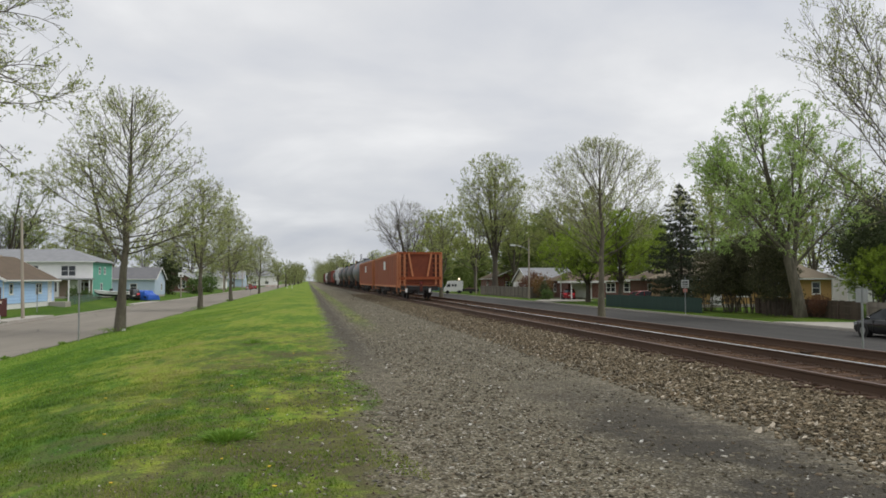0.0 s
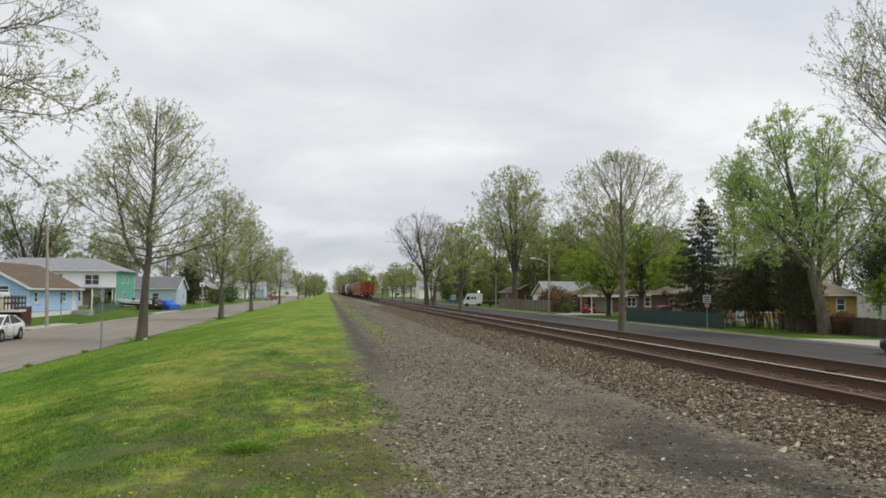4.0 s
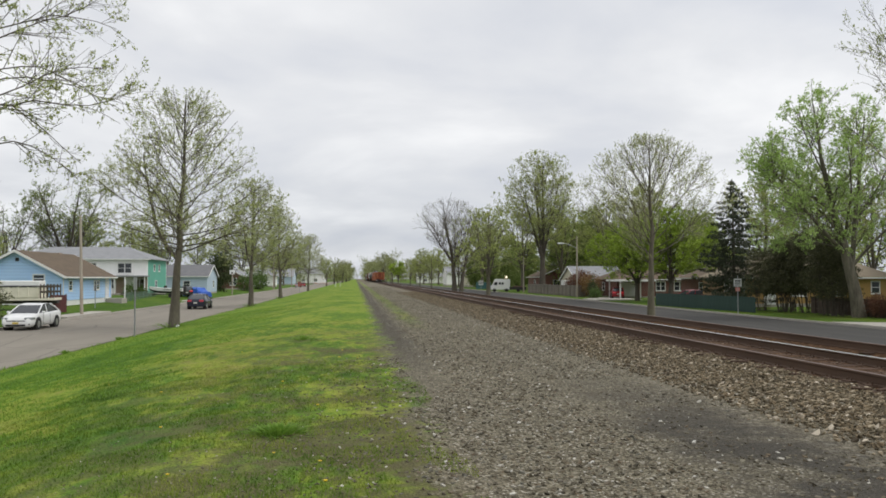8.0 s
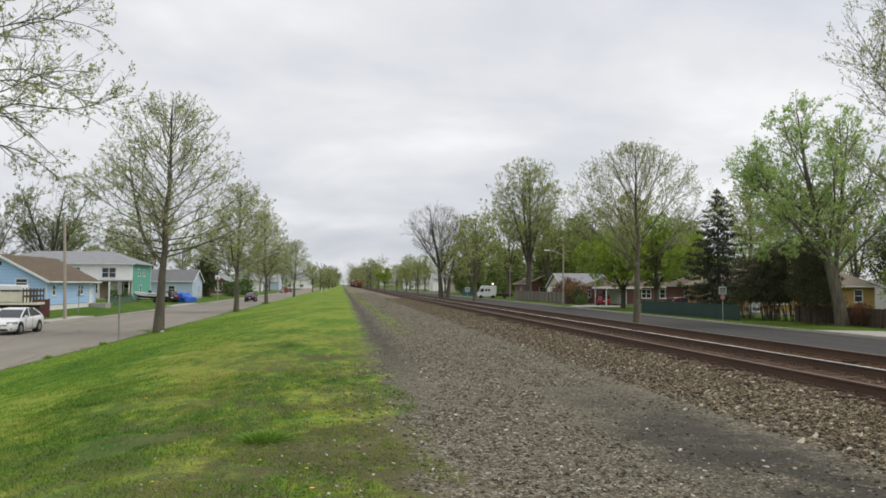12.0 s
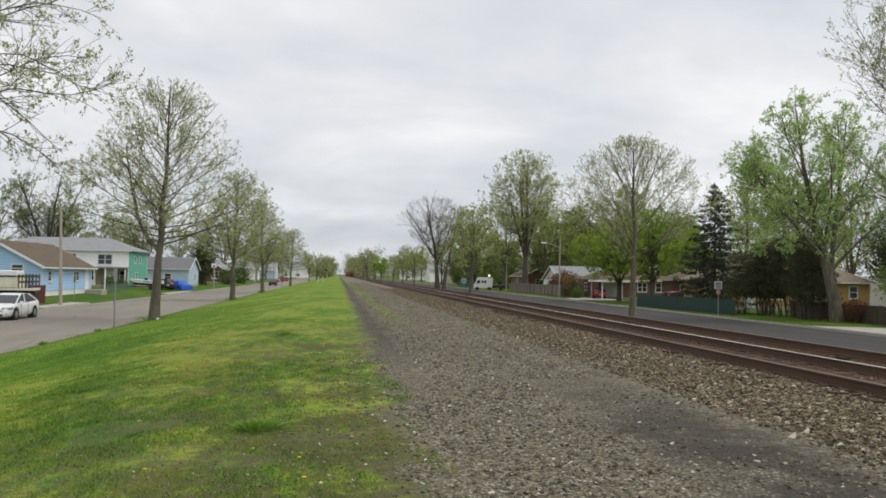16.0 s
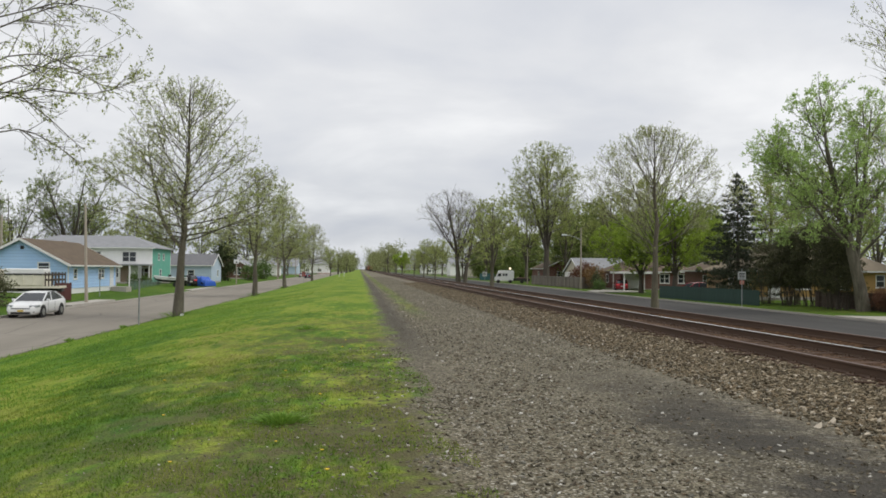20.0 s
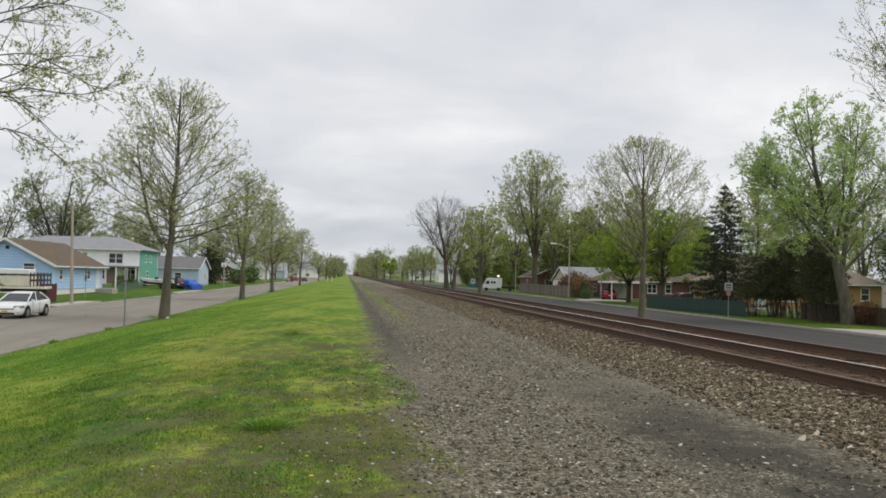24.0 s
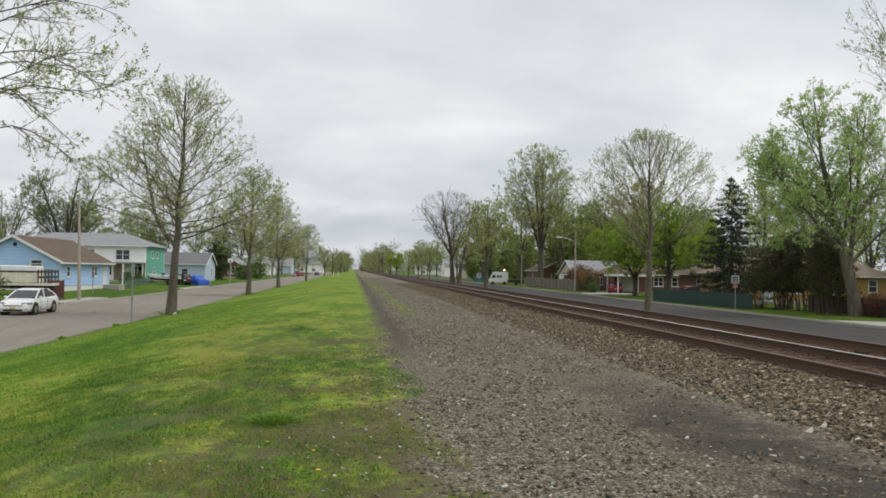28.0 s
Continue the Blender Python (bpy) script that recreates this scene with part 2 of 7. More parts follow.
    L(tone.outputs[0], mg.inputs[2])
    # shade between the stones, multiplied into the colour away from each centre
    gaps = ramp_of(N, [(0.0, (1.12, 1.12, 1.12)), (0.5, (0.95, 0.95, 0.95)), (0.85, (0.5, 0.5, 0.5))])
    L(vo.outputs["Distance"], gaps.inputs[0])
    mg2 = N("ShaderNodeMixRGB")
    mg2.blend_type = "MULTIPLY"
    mg2.inputs[0].default_value = 1
    L(mg.outputs[0], mg2.inputs[1])
    L(gaps.outputs[0], mg2.inputs[2])
    gravel = mg2.outputs[0]
    cinder = ramp_of(N, [(0.3, (0.034, 0.031, 0.026)), (0.7, (0.070, 0.064, 0.054))])
    L(tiny, cinder.inputs[0])
    rut = math_("MULTIPLY", step(math_("ABSOLUTE", math_("SUBTRACT", math_("ADD", X, math_("MULTIPLY", wob, 0.75)), 1.05)), 0.6, 0.1), step(Y, 9.0, 20.0))
    rut2 = math_("MULTIPLY", step(math_("ABSOLUTE", math_("SUBTRACT", math_("ADD", xw, math_("MULTIPLY", wob, 0.5)), 3.8)), 1.15, 0.35), math_("MULTIPLY", step(midn, 0.28, 0.52), step(Y, 14.0, 7.0)))
    gravel = blend(math_("MULTIPLY", math_("MAXIMUM", math_("MULTIPLY", rut, 0.72), rut2), 0.9), gravel, cinder.outputs[0])
    # a strip of weeds between the wheel tracks
    off = math_("ABSOLUTE", math_("SUBTRACT", xw, 2.05))
    weeds = math_("MULTIPLY", step(off, 0.5, 0.1), math_("MULTIPLY", step(Y, 22.0, 34.0), step(midn, 0.28, 0.50)))
    gravel = blend(math_("MULTIPLY", weeds, 0.7), gravel, grass)
    # ballast, brown with rust by the rails; the tint also paints the shade beside them
    vb = N("ShaderNodeTexVoronoi")
    vb.inputs["Scale"].default_value = 24
    L(pos, vb.inputs["Vector"])
    vbs = N("ShaderNodeSeparateColor")
    L(vb.outputs["Color"], vbs.inputs[0])
    rb = ramp_of(N, [(0.0, (0.068, 0.058, 0.041)), (0.6, (0.165, 0.143, 0.102)), (0.90, (0.24, 0.213, 0.16)), (1.0, (0.46, 0.44, 0.37))])
    L(vbs.outputs[0], rb.inputs[0])
    rust = N("ShaderNodeMixRGB")
    rust.blend_type = "MULTIPLY"
    L(step(math_("ABSOLUTE", math_("SUBTRACT", math_("ADD", X, math_("MULTIPLY", wob, 0.25)), 9.0)), 2.35, 1.95), rust.inputs[0])
    L(rb.outputs[0], rust.inputs[1])
    rust.inputs[2].default_value = (0.55, 0.35, 0.25, 1)
    base = blend(step(xw, 0.45, 0.95), grass, gravel)
    base = blend(step(xw, 3.9, 5.4), base, rust.outputs[0])
    base = blend(step(xw, 13.2, 16.0), base, grass)
    lawn = N("ShaderNodeMixRGB")
    lawn.blend_type = "MULTIPLY"
    lawn.inputs[0].default_value = 1
    L(grass, lawn.inputs[1])
    lawn.inputs[2].default_value = (0.52, 0.60, 0.52, 1)
    base = blend(step(X, 28, 31), base, lawn.outputs[0])
    base = blend(step(X, -19.8, -20.4), base, lawn.outputs[0])
    L(base, P.inputs["Base Color"])
    P.inputs["Roughness"].default_value = 0.95
    P.inputs["Specular IOR Level"].default_value = 0.15
    bp = N("ShaderNodeBump")
    bp.inputs["Strength"].default_value, bp.inputs["Distance"].default_value = 0.7, 0.03
    hb = math_("ADD", math_("MULTIPLY", vo.outputs["Distance"], 0.8), tiny)
    L(hb, bp.inputs["Height"])
    L(bp.outputs[0], P.inputs["Normal"])
    return m


def road_mat(name, a, b, crack):
    m, N, L, P = nodes_of(name)
    g, mp = N("ShaderNodeNewGeometry"), N("ShaderNodeMapping")
    mp.inputs["Scale"].default_value = (1, 0.12, 1)
    L(g.outputs["Position"], mp.inputs[0])
    n1, n2 = noise_of(N, L, 0.8, 5, mp.outputs[0]), noise_of(N, L, 55, 3, g.outputs["Position"])
    s = N("ShaderNodeMixRGB")
    s.inputs[0].default_value = 0.35
    L(n1.outputs[0], s.inputs[1])
    L(n2.outputs[0], s.inputs[2])
    r = ramp_of(N, [(0.3, a), (0.7, b)])
    L(s.outputs[0], r.inputs[0])
    v = N("ShaderNodeTexVoronoi")
    v.feature = "DISTANCE_TO_EDGE"
    v.inputs["Scale"].default_value = 0.22
    w = noise_of(N, L, 1.2, 4, g.outputs["Position"])
    ad = N("ShaderNodeMixRGB")
    ad.inputs[0].default_value = 0.25
    L(g.outputs["Position"], ad.inputs[1])
    L(w.outputs[1], ad.inputs[2])
    L(ad.outputs[0], v.inputs["Vector"])
    k = ramp_of(N, [(0.0, crack), (0.012, (1, 1, 1))])
    L(v.outputs[0], k.inputs[0])
    mu = N("ShaderNodeMixRGB")
    mu.blend_type = "MULTIPLY"
    mu.inputs[0].default_value = 0.7
    L(r.outputs[0], mu.inputs[1])
    L(k.outputs[0], mu.inputs[2])
    L(mu.outputs[0], P.inputs["Base Color"])
    P.inputs["Roughness"].default_value = 0.93
    P.inputs["Specular IOR Level"].default_value = 0.25
    bp = N("ShaderNodeBump")
    bp.inputs["Strength"].default_value, bp.inputs["Distance"].default_value = 0.3, 0.01
    L(n2.outputs[0], bp.inputs["Height"])
    L(bp.outputs[0], P.inputs["Normal"])
    return m


GROUND = ground_mat()
ROAD_PALE = road_mat("worn_pale_asphalt", (0.185, 0.166, 0.136), (0.25, 0.226, 0.188), (0.55, 0.55, 0.55))
ROAD_DARK = road_mat("dark_asphalt", (0.043, 0.041, 0.039), (0.070, 0.067, 0.062), (0.6, 0.6, 0.6))
CONCRETE = mat("concrete", (0.42, 0.39, 0.34), (0.30, 0.28, 0.25), 1.5, 30, 0.9)
RAIL_STEEL = mat("rusty_rail_steel", (0.075, 0.046, 0.030), (0.115, 0.070, 0.044), 2, 30, 0.75, 0.2, stretch=(1, 0.2, 1))
RAIL_HEAD = mat("polished_rail_head", (0.82, 0.81, 0.80), (0.68, 0.67, 0.66), 2, 40, 0.26, 1.0, 0.02, stretch=(1, 0.05, 1))
RAIL_DULL = mat("dull_rail_head", (0.20, 0.15, 0.125), (0.14, 0.10, 0.085), 2, 40, 0.6, 0.5, 0.05, stretch=(1, 0.05, 1))
TIE_WOOD = mat("weathered_tie", (0.050, 0.034, 0.025), (0.095, 0.062, 0.044), 3, 24, 0.95, spec=0.1, piece=0.3, stretch=(0.2, 1, 1))
BARK = mat("grey_brown_bark", (0.065, 0.055, 0.041), (0.165, 0.143, 0.11), 2.5, 16, 0.95, bump=0.8, stretch=(1, 1, 0.25))
TWIG_MAUVE = mat("mauve_grey_twig_bark", (0.13, 0.112, 0.105), (0.21, 0.18, 0.165), 3, 20, 0.9, bump=0)
TWIG_DARK = mat("dark_twig_bark", (0.075, 0.066, 0.052), (0.14, 0.125, 0.095), 3, 20, 0.9, bump=0)
TWIG = mat("grey_twig_bark", (0.19, 0.172, 0.125), (0.29, 0.265, 0.19), 3, 20, 0.9, bump=0)
BARK_DARK = mat("dark_bark", (0.062, 0.052, 0.042), (0.115, 0.097, 0.078), 2, 22, 0.95, bump=0.8, stretch=(1, 1, 0.25))
BARK_PALE = mat("pale_green_bark", (0.055, 0.047, 0.034), (0.20, 0.18, 0.135), 2.5, 9, 0.95, bump=1.0, stretch=(1, 1, 0.25))
LEAF_BUD = leaf_mat("budding_leaves", (0.26, 0.31, 0.10), (0.50, 0.53, 0.23), 0.55)
LEAF_OLIVE = leaf_mat("olive_spring_leaves", (0.24, 0.285, 0.07), (0.46, 0.51, 0.18), 0.5)
LEAF_MID = leaf_mat("mid_green_leaves", (0.15, 0.20, 0.055), (0.30, 0.36, 0.12), 0.45)
# Far leaves: the haze of distance is mixed into this greyer colour.
LEAF_FAR = leaf_mat("haze_tinted_leaves", (0.17, 0.19, 0.075), (0.31, 0.33, 0.15), 0.45)
LEAF_SPRUCE = leaf_mat("spruce_needles", (0.028, 0.036, 0.022), (0.075, 0.088, 0.050), 0.2)
LEAF_FRESH = leaf_mat("fresh_green_leaves", (0.20, 0.30, 0.030), (0.36, 0.46, 0.075), 0.5)
LEAF_PALE = leaf_mat("pale_green_leaves", (0.28, 0.42, 0.09), (0.48, 0.62, 0.22), 0.55)
LEAF_DARK = leaf_mat("dark_evergreen", (0.04, 0.055, 0.024), (0.11, 0.135, 0.055), 0.3)
LEAF_YEW = leaf_mat("black_green_needles", (0.050, 0.053, 0.028), (0.150, 0.152, 0.075), 0.35)
LEAF_SHRUB = leaf_mat("shrub_leaves", (0.065, 0.11, 0.03), (0.14, 0.21, 0.06), 0.3)
LEAF_RUST = leaf_mat("rust_orange_leaves", (0.13, 0.075, 0.03), (0.26, 0.16, 0.065), 0.35)
LEAF_RED = leaf_mat("copper_leaves", (0.10, 0.045, 0.032), (0.20, 0.10, 0.055), 0.3)
GRASS_BLADE = blade_mat("grass_blades", 0.95)
GRASS_DARK = leaf_mat("dark_grass_blades", (0.115, 0.225, 0.026), (0.205, 0.335, 0.050), 0.45)
DANDELION = mat("dandelion_yellow", (0.75, 0.52, 0.02), (0.6, 0.4, 0.02), 8, 60)
GRAVEL_STONE = stone_mat("gravel_stones", [(0.0, (0.049, 0.042, 0.029)), (0.42, (0.119, 0.105, 0.072)), (0.56, (0.157, 0.119, 0.077)), (0.70, (0.128, 0.124, 0.102)), (0.84, (0.198, 0.179, 0.129)), (0.94, (0.299, 0.277, 0.224)), (1.0, (0.598, 0.581, 0.519))])
BALLAST_STONE = stone_mat("ballast_stones", [(0.0, (0.058, 0.045, 0.029)), (0.40, (0.140, 0.116, 0.074)), (0.62, (0.190, 0.143, 0.086)), (0.82, (0.230, 0.190, 0.127)), (0.95, (0.363, 0.305, 0.213)), (1.0, (0.554, 0.487, 0.386))])
RUSTY_STONE = stone_mat("rusty_ballast_stones", [(0.0, (0.045, 0.030, 0.020)), (0.5, (0.11, 0.072, 0.046)), (0.85, (0.18, 0.115, 0.072)), (1.0, (0.30, 0.24, 0.18))])
WHITE = mat("white_paint", (0.78, 0.78, 0.76), (0.68, 0.68, 0.66), 2, 30, 0.6, bump=0.05)
GLASS = glass_mat("dark_glass")
DARK = mat("black_metal", (0.018, 0.018, 0.018), (0.035, 0.032, 0.03), 3, 30, 0.6)
RUBBER = mat("rubber", (0.016, 0.016, 0.016), (0.03, 0.03, 0.03), 6, 50, 0.9)
STEEL = mat("galvanised_steel", (0.42, 0.43, 0.44), (0.32, 0.33, 0.34), 3, 30, 0.5, 0.7, 0.05)
WOOD_POLE = mat("weathered_pole", (0.40, 0.35, 0.29), (0.29, 0.25, 0.20), 2, 25, 0.9, stretch=(1, 1, 0.1))
FENCE_GREY = mat("weathered_fence_boards", (0.24, 0.21, 0.18), (0.15, 0.13, 0.11), 2, 25, 0.95, piece=0.2, stretch=(1, 1, 0.15))


# ---- mesh helpers ----
def mesh_of(name, verts, faces, material, smooth=False):
    me = bpy.data.meshes.new(name)
    if isinstance(faces, np.ndarray) and isinstance(verts, np.ndarray):
        n, k = faces.shape
        me.vertices.add(len(verts))
        me.vertices.foreach_set("co", np.ascontiguousarray(verts, dtype=np.float32).ravel())
        me.loops.add(n * k)
        me.loops.foreach_set("vertex_index", np.ascontiguousarray(faces, dtype=np.int32).ravel())
        me.polygons.add(n)
        me.polygons.foreach_set("loop_start", np.arange(0, n * k, k, dtype=np.int32))
    else:
        me.from_pydata([tuple(v) for v in verts], [], faces if isinstance(faces, list) else faces.tolist())
    me.materials.append(material)
    me.polygons.foreach_set("use_smooth", [smooth] * len(me.polygons))
    me.update(calc_edges=True)
    return me


def piece(name, verts, faces, material, parent=None, label="", smooth=False):
    ob = new(name, mesh_of(name, verts, faces, material, smooth))
    if parent is not None:
        ob.parent = parent
    if label:
        tagged(ob, label)
    return ob


def part(name, bm, material, parent=None, label="", smooth=False, bevel=0.0):
    if bevel:
        bmesh.ops.bevel(bm, geom=bm.edges[:], offset=bevel, segments=1, affect="EDGES", clamp_overlap=True)
    bmesh.ops.recalc_face_normals(bm, faces=bm.faces[:])
    me = bpy.data.meshes.new(name)
    bm.to_mesh(me)
    bm.free()
    me.materials.append(material)
    if smooth:
        me.polygons.foreach_set("use_smooth", [True] * len(me.polygons))
    ob = new(name, me)
    if parent is not None:
        ob.parent = parent
    if label:
        tagged(ob, label)
    return ob


def same(name, me, m, parent):
    """Another piece on the same mesh."""
    ob = new(name, me)
    ob.parent = parent
    ob.matrix_basis = m
    return ob


def thing(name, m, label, category, group="", kind=""):
    ob = new(name)
    ob.empty_display_size = 0.3
    ob.matrix_basis = m
    return tagged(ob, label, category, group, kind)


def box(bm, x0, x1, y0, y1, z0, z1):
    v = [bm.verts.new(p) for p in ((x0, y0, z0), (x1, y0, z0), (x1, y1, z0), (x0, y1, z0), (x0, y0, z1), (x1, y0, z1), (x1, y1, z1), (x0, y1, z1))]
    for f in ((0, 3, 2, 1), (4, 5, 6, 7), (0, 1, 5, 4), (1, 2, 6, 5), (2, 3, 7, 6), (3, 0, 4, 7)):
        bm.faces.new([v[i] for i in f])
    return bm


def boxes(*rows):
    bm = bmesh.new()
    for r in rows:
        box(bm, *r)
    return bm


def rod(bm, p, q, r0, r1=None, n=8):
    """A tapered round bar from p to q with closed ends."""
    p, q, r1 = Vector(p), Vector(q), r0 if r1 is None else r1
    d = (q - p).normalized()
    a = d.orthogonal().normalized()
    b = d.cross(a)
    rings = []
    for c, r in ((p, r0), (q, r1)):
        rings.append([bm.verts.new(c + (a * math.cos(k * math.tau / n) + b * math.sin(k * math.tau / n)) * r) for k in range(n)])
    for k in range(n):
        bm.faces.new((rings[0][k], rings[0][(k + 1) % n], rings[1][(k + 1) % n], rings[1][k]))
    bm.faces.new(rings[0][::-1])
    bm.faces.new(rings[1])
    return bm


def slab(bm, pts, axis, lo, hi):
    """A polygon given in the two other axes, pushed out along axis from lo to hi."""
    def at(p, c):
        p = list(p)
        p.insert("xyz".index(axis), c)
        return bm.verts.new(p)
    a, b = [at(p, lo) for p in pts], [at(p, hi) for p in pts]
    n = len(pts)
    for k in range(n):
        bm.faces.new((a[k], a[(k + 1) % n], b[(k + 1) % n], b[k]))
    bm.faces.new(a[::-1])
    bm.faces.new(b)
    return bm


# ---- the lie of the land, across the line ----
LAND_X = [-1500, -300, -60, -34, -25, -20.6, -20.0, -11.4, -10.9, -10.2, -8, -5.5, -3.5, -1.5, 0.5, 4.0, 5.2, 6.4, 9.7, 10.4, 10.6, 10.85, 11.2, 12.4, 14.0, 19.6, 20.8, 30.0, 30.3, 36, 60, 300, 1500]
LAND_Z = [-0.9, -0.9, -0.5, -0.55, -0.8, -1.22, -1.40, -1.40, -1.30, -1.18, -0.88, -0.50, -0.20, -0.02, 0.0, -0.01, 0.0, 0.022, 0.022, -0.02, 0.045, 0.045, -0.12, -0.45, -0.80, -1.00, -1.40, -1.40, -1.26, -1.20, -1.10, -1.0, -1.0]


def land(x, y=0.0):
    return float(np.interp(x, LAND_X, LAND_Z))


GRID = {}


def lie(x, y):
    """Heights of the uneven ground at many places."""
    gx, gy, gz = GRID["x"], GRID["y"], GRID["z"]
    i = np.clip(np.searchsorted(gx, x) - 1, 0, len(gx) - 2)
    j = np.clip(np.searchsorted(gy, y) - 1, 0, len(gy) - 2)
    u, v = (x - gx[i]) / (gx[i + 1] - gx[i]), (y - gy[j]) / (gy[j + 1] - gy[j])
    return (gz[j, i] * (1 - u) + gz[j, i + 1] * u) * (1 - v) + (gz[j + 1, i] * (1 - u) + gz[j + 1, i + 1] * u) * v


def build_ground():
    xs = sorted(set(LAND_X) | set(np.arange(-20, 20.5, 0.5).tolist()) | set(np.arange(-60, 61, 4.0).tolist()))
    ys = np.concatenate([np.arange(-40, 0, 4), np.arange(0, 30, 0.5), np.arange(30, 90, 1.5), np.arange(90, 300, 8), np.geomspace(300, 3500, 20)])
    rng = np.random.default_rng(4)
    verts, faces = [], []
    for y in ys:
        for x in xs:
            z = land(x)
            if -10.5 < x < 0.6:
                w = min(1, (x + 10.5) / 2, (0.6 - x) / 1.0)
                z += w * (1 if y < 22 else 0.35) * (0.06 * noise.noise((x * 0.45, y * 0.35, 3)) + 0.03 * noise.noise((x * 1.6, y * 1.6, 9)))
            elif 0.6 <= x < 6:
                z += 0.025 * noise.noise((x * 0.9, y * 0.6, 5))
            elif 12 < x < 20 or abs(x) > 31:
                z += 0.05 * noise.noise((x * 0.4, y * 0.3, 7))
            verts.append((x, float(y), z))
    n = len(xs)
    GRID.update(x=np.array(xs, float), y=np.array(ys, float), z=np.array([v[2] for v in verts]).reshape(len(ys), n))
    for j in range(len(ys) - 1):
        for i in range(n - 1):
            a = j * n + i
            faces.append((a, a + 1, a + n + 1, a + n))
    tagged(piece("ground", verts, faces, GROUND, smooth=True), "grass bank, gravel track and railway ballast", "ground", kind="structure")


def strip(name, x0, x1, z, y0, y1, material, label, thick=0.3):
    bm = bmesh.new()
    ys = [y0, -20, 0, 20, 40, 80, 160, 320, 640, y1]
    ys = [y for y in ys if y0 <= y <= y1]
    for a, b in zip(ys, ys[1:]):
        box(bm, x0, x1, a, b, z - thick, z)
    bmesh.ops.remove_doubles(bm, verts=bm.verts[:], dist=1e-4)
    return tagged(part(name, bm, material), label, "road" if "road" in name else name, kind="structure")


build_ground()
strip("road_west", -20.0, -11.35, -1.35, -40, 1400, ROAD_PALE, "worn pale grey asphalt street beside the grass bank")
strip("road_east", 20.75, 30.0, -1.35, -40, 1400, ROAD_DARK, "dark asphalt street beyond the railway")
strip("kerb", 30.0, 30.18, -1.22, -40, 1400, CONCRETE, "low pale concrete kerb along the street")
strip("kerb", -20.16, -20.0, -1.23, -40, 1400, CONCRETE, "low worn concrete kerb along the street")


# ---- trees ----
def tubes(lines, sides, kink=0.0):
    """Tapered tubes along polylines: rows of (points n x 3, radii n)."""
    V, F, base = [], [], 0
    ang = np.arange(sides) * (2 * np.pi / sides)
    ca, sa = np.cos(ang)[None, :, None], np.sin(ang)[None, :, None]
    idx = np.arange(sides)
    for pts, rad in lines:
        n = len(pts)
        t = np.gradient(pts, axis=0)
        t /= np.linalg.norm(t, axis=1, keepdims=True) + 1e-9
        ref = np.array([1.0, 0, 0]) if abs(t[0][0]) < 0.8 else np.array([0, 1.0, 0])
        a = np.cross(t, ref)
        a /= np.linalg.norm(a, axis=1, keepdims=True) + 1e-9
        b = np.cross(t, a)
        V.append((pts[:, None, :] + (a[:, None, :] * ca + b[:, None, :] * sa) * rad[:, None, None]).reshape(-1, 3))
        for k in range(n - 1):
            p, q = base + k * sides, base + (k + 1) * sides
            F.append(np.stack([p + idx, p + (idx + 1) % sides, q + (idx + 1) % sides, q + idx], 1))
        base += n * sides
    return np.concatenate(V), np.concatenate(F)


def leaves(points, size, rng, long=1.7, droop=0.0):
    """A folded little blade at each point, turned at random."""
    n = len(points)
    d = rng.normal(size=(n, 3))
    d[:, 2] -= droop
    d /= np.linalg.norm(d, axis=1, keepdims=True)
    e = np.cross(d, rng.normal(size=(n, 3)))
    e /= np.linalg.norm(e, axis=1, keepdims=True)
    s = (size * rng.uniform(0.55, 1.35, n))[:, None]
    a, c = points, points + d * s * long
    m = points + d * s * long * 0.45 + np.cross(d, e) * s * 0.15
    V = np.stack([a, m + e * s * 0.5, c, m - e * s * 0.5], 1).reshape(-1, 3)
    F = np.arange(4 * n).reshape(n, 4)
    return V, F


def joined(name, meshes, mats, parent):
    """One mesh from several (verts, faces), each with its own material."""
    Vs, Fs, slots, kinds, base = [], [], [], [], 0
    for (V, F), m in zip(meshes, mats):
        if m not in kinds:
            kinds.append(m)
        Vs.append(V)
        Fs.append(F + base)
        slots.append(np.full(len(F), kinds.index(m), dtype=np.int32))
        base += len(V)
    ob = piece(name, np.concatenate(Vs), np.concatenate(Fs), kinds[0], parent, smooth=True)
    for m in kinds[1:]:
        ob.data.materials.append(m)
    ob.data.polygons.foreach_set("material_index", np.concatenate(slots))
    return ob


def rows_unit(v):
    return v / (np.linalg.norm(v, axis=-1, keepdims=True) + 1e-9)


def resample(pts, n):
    pts = np.array(pts, float)
    u = np.concatenate([[0], np.cumsum(np.linalg.norm(np.diff(pts, axis=0), axis=1))])
    w = np.linspace(0, u[-1], n)
    q = np.stack([np.interp(w, u, pts[:, i]) for i in range(3)], 1)
    for _ in range(2):
        q[1:-1] = q[1:-1] * 0.5 + (q[:-2] + q[2:]) * 0.25
    return q, u[-1]


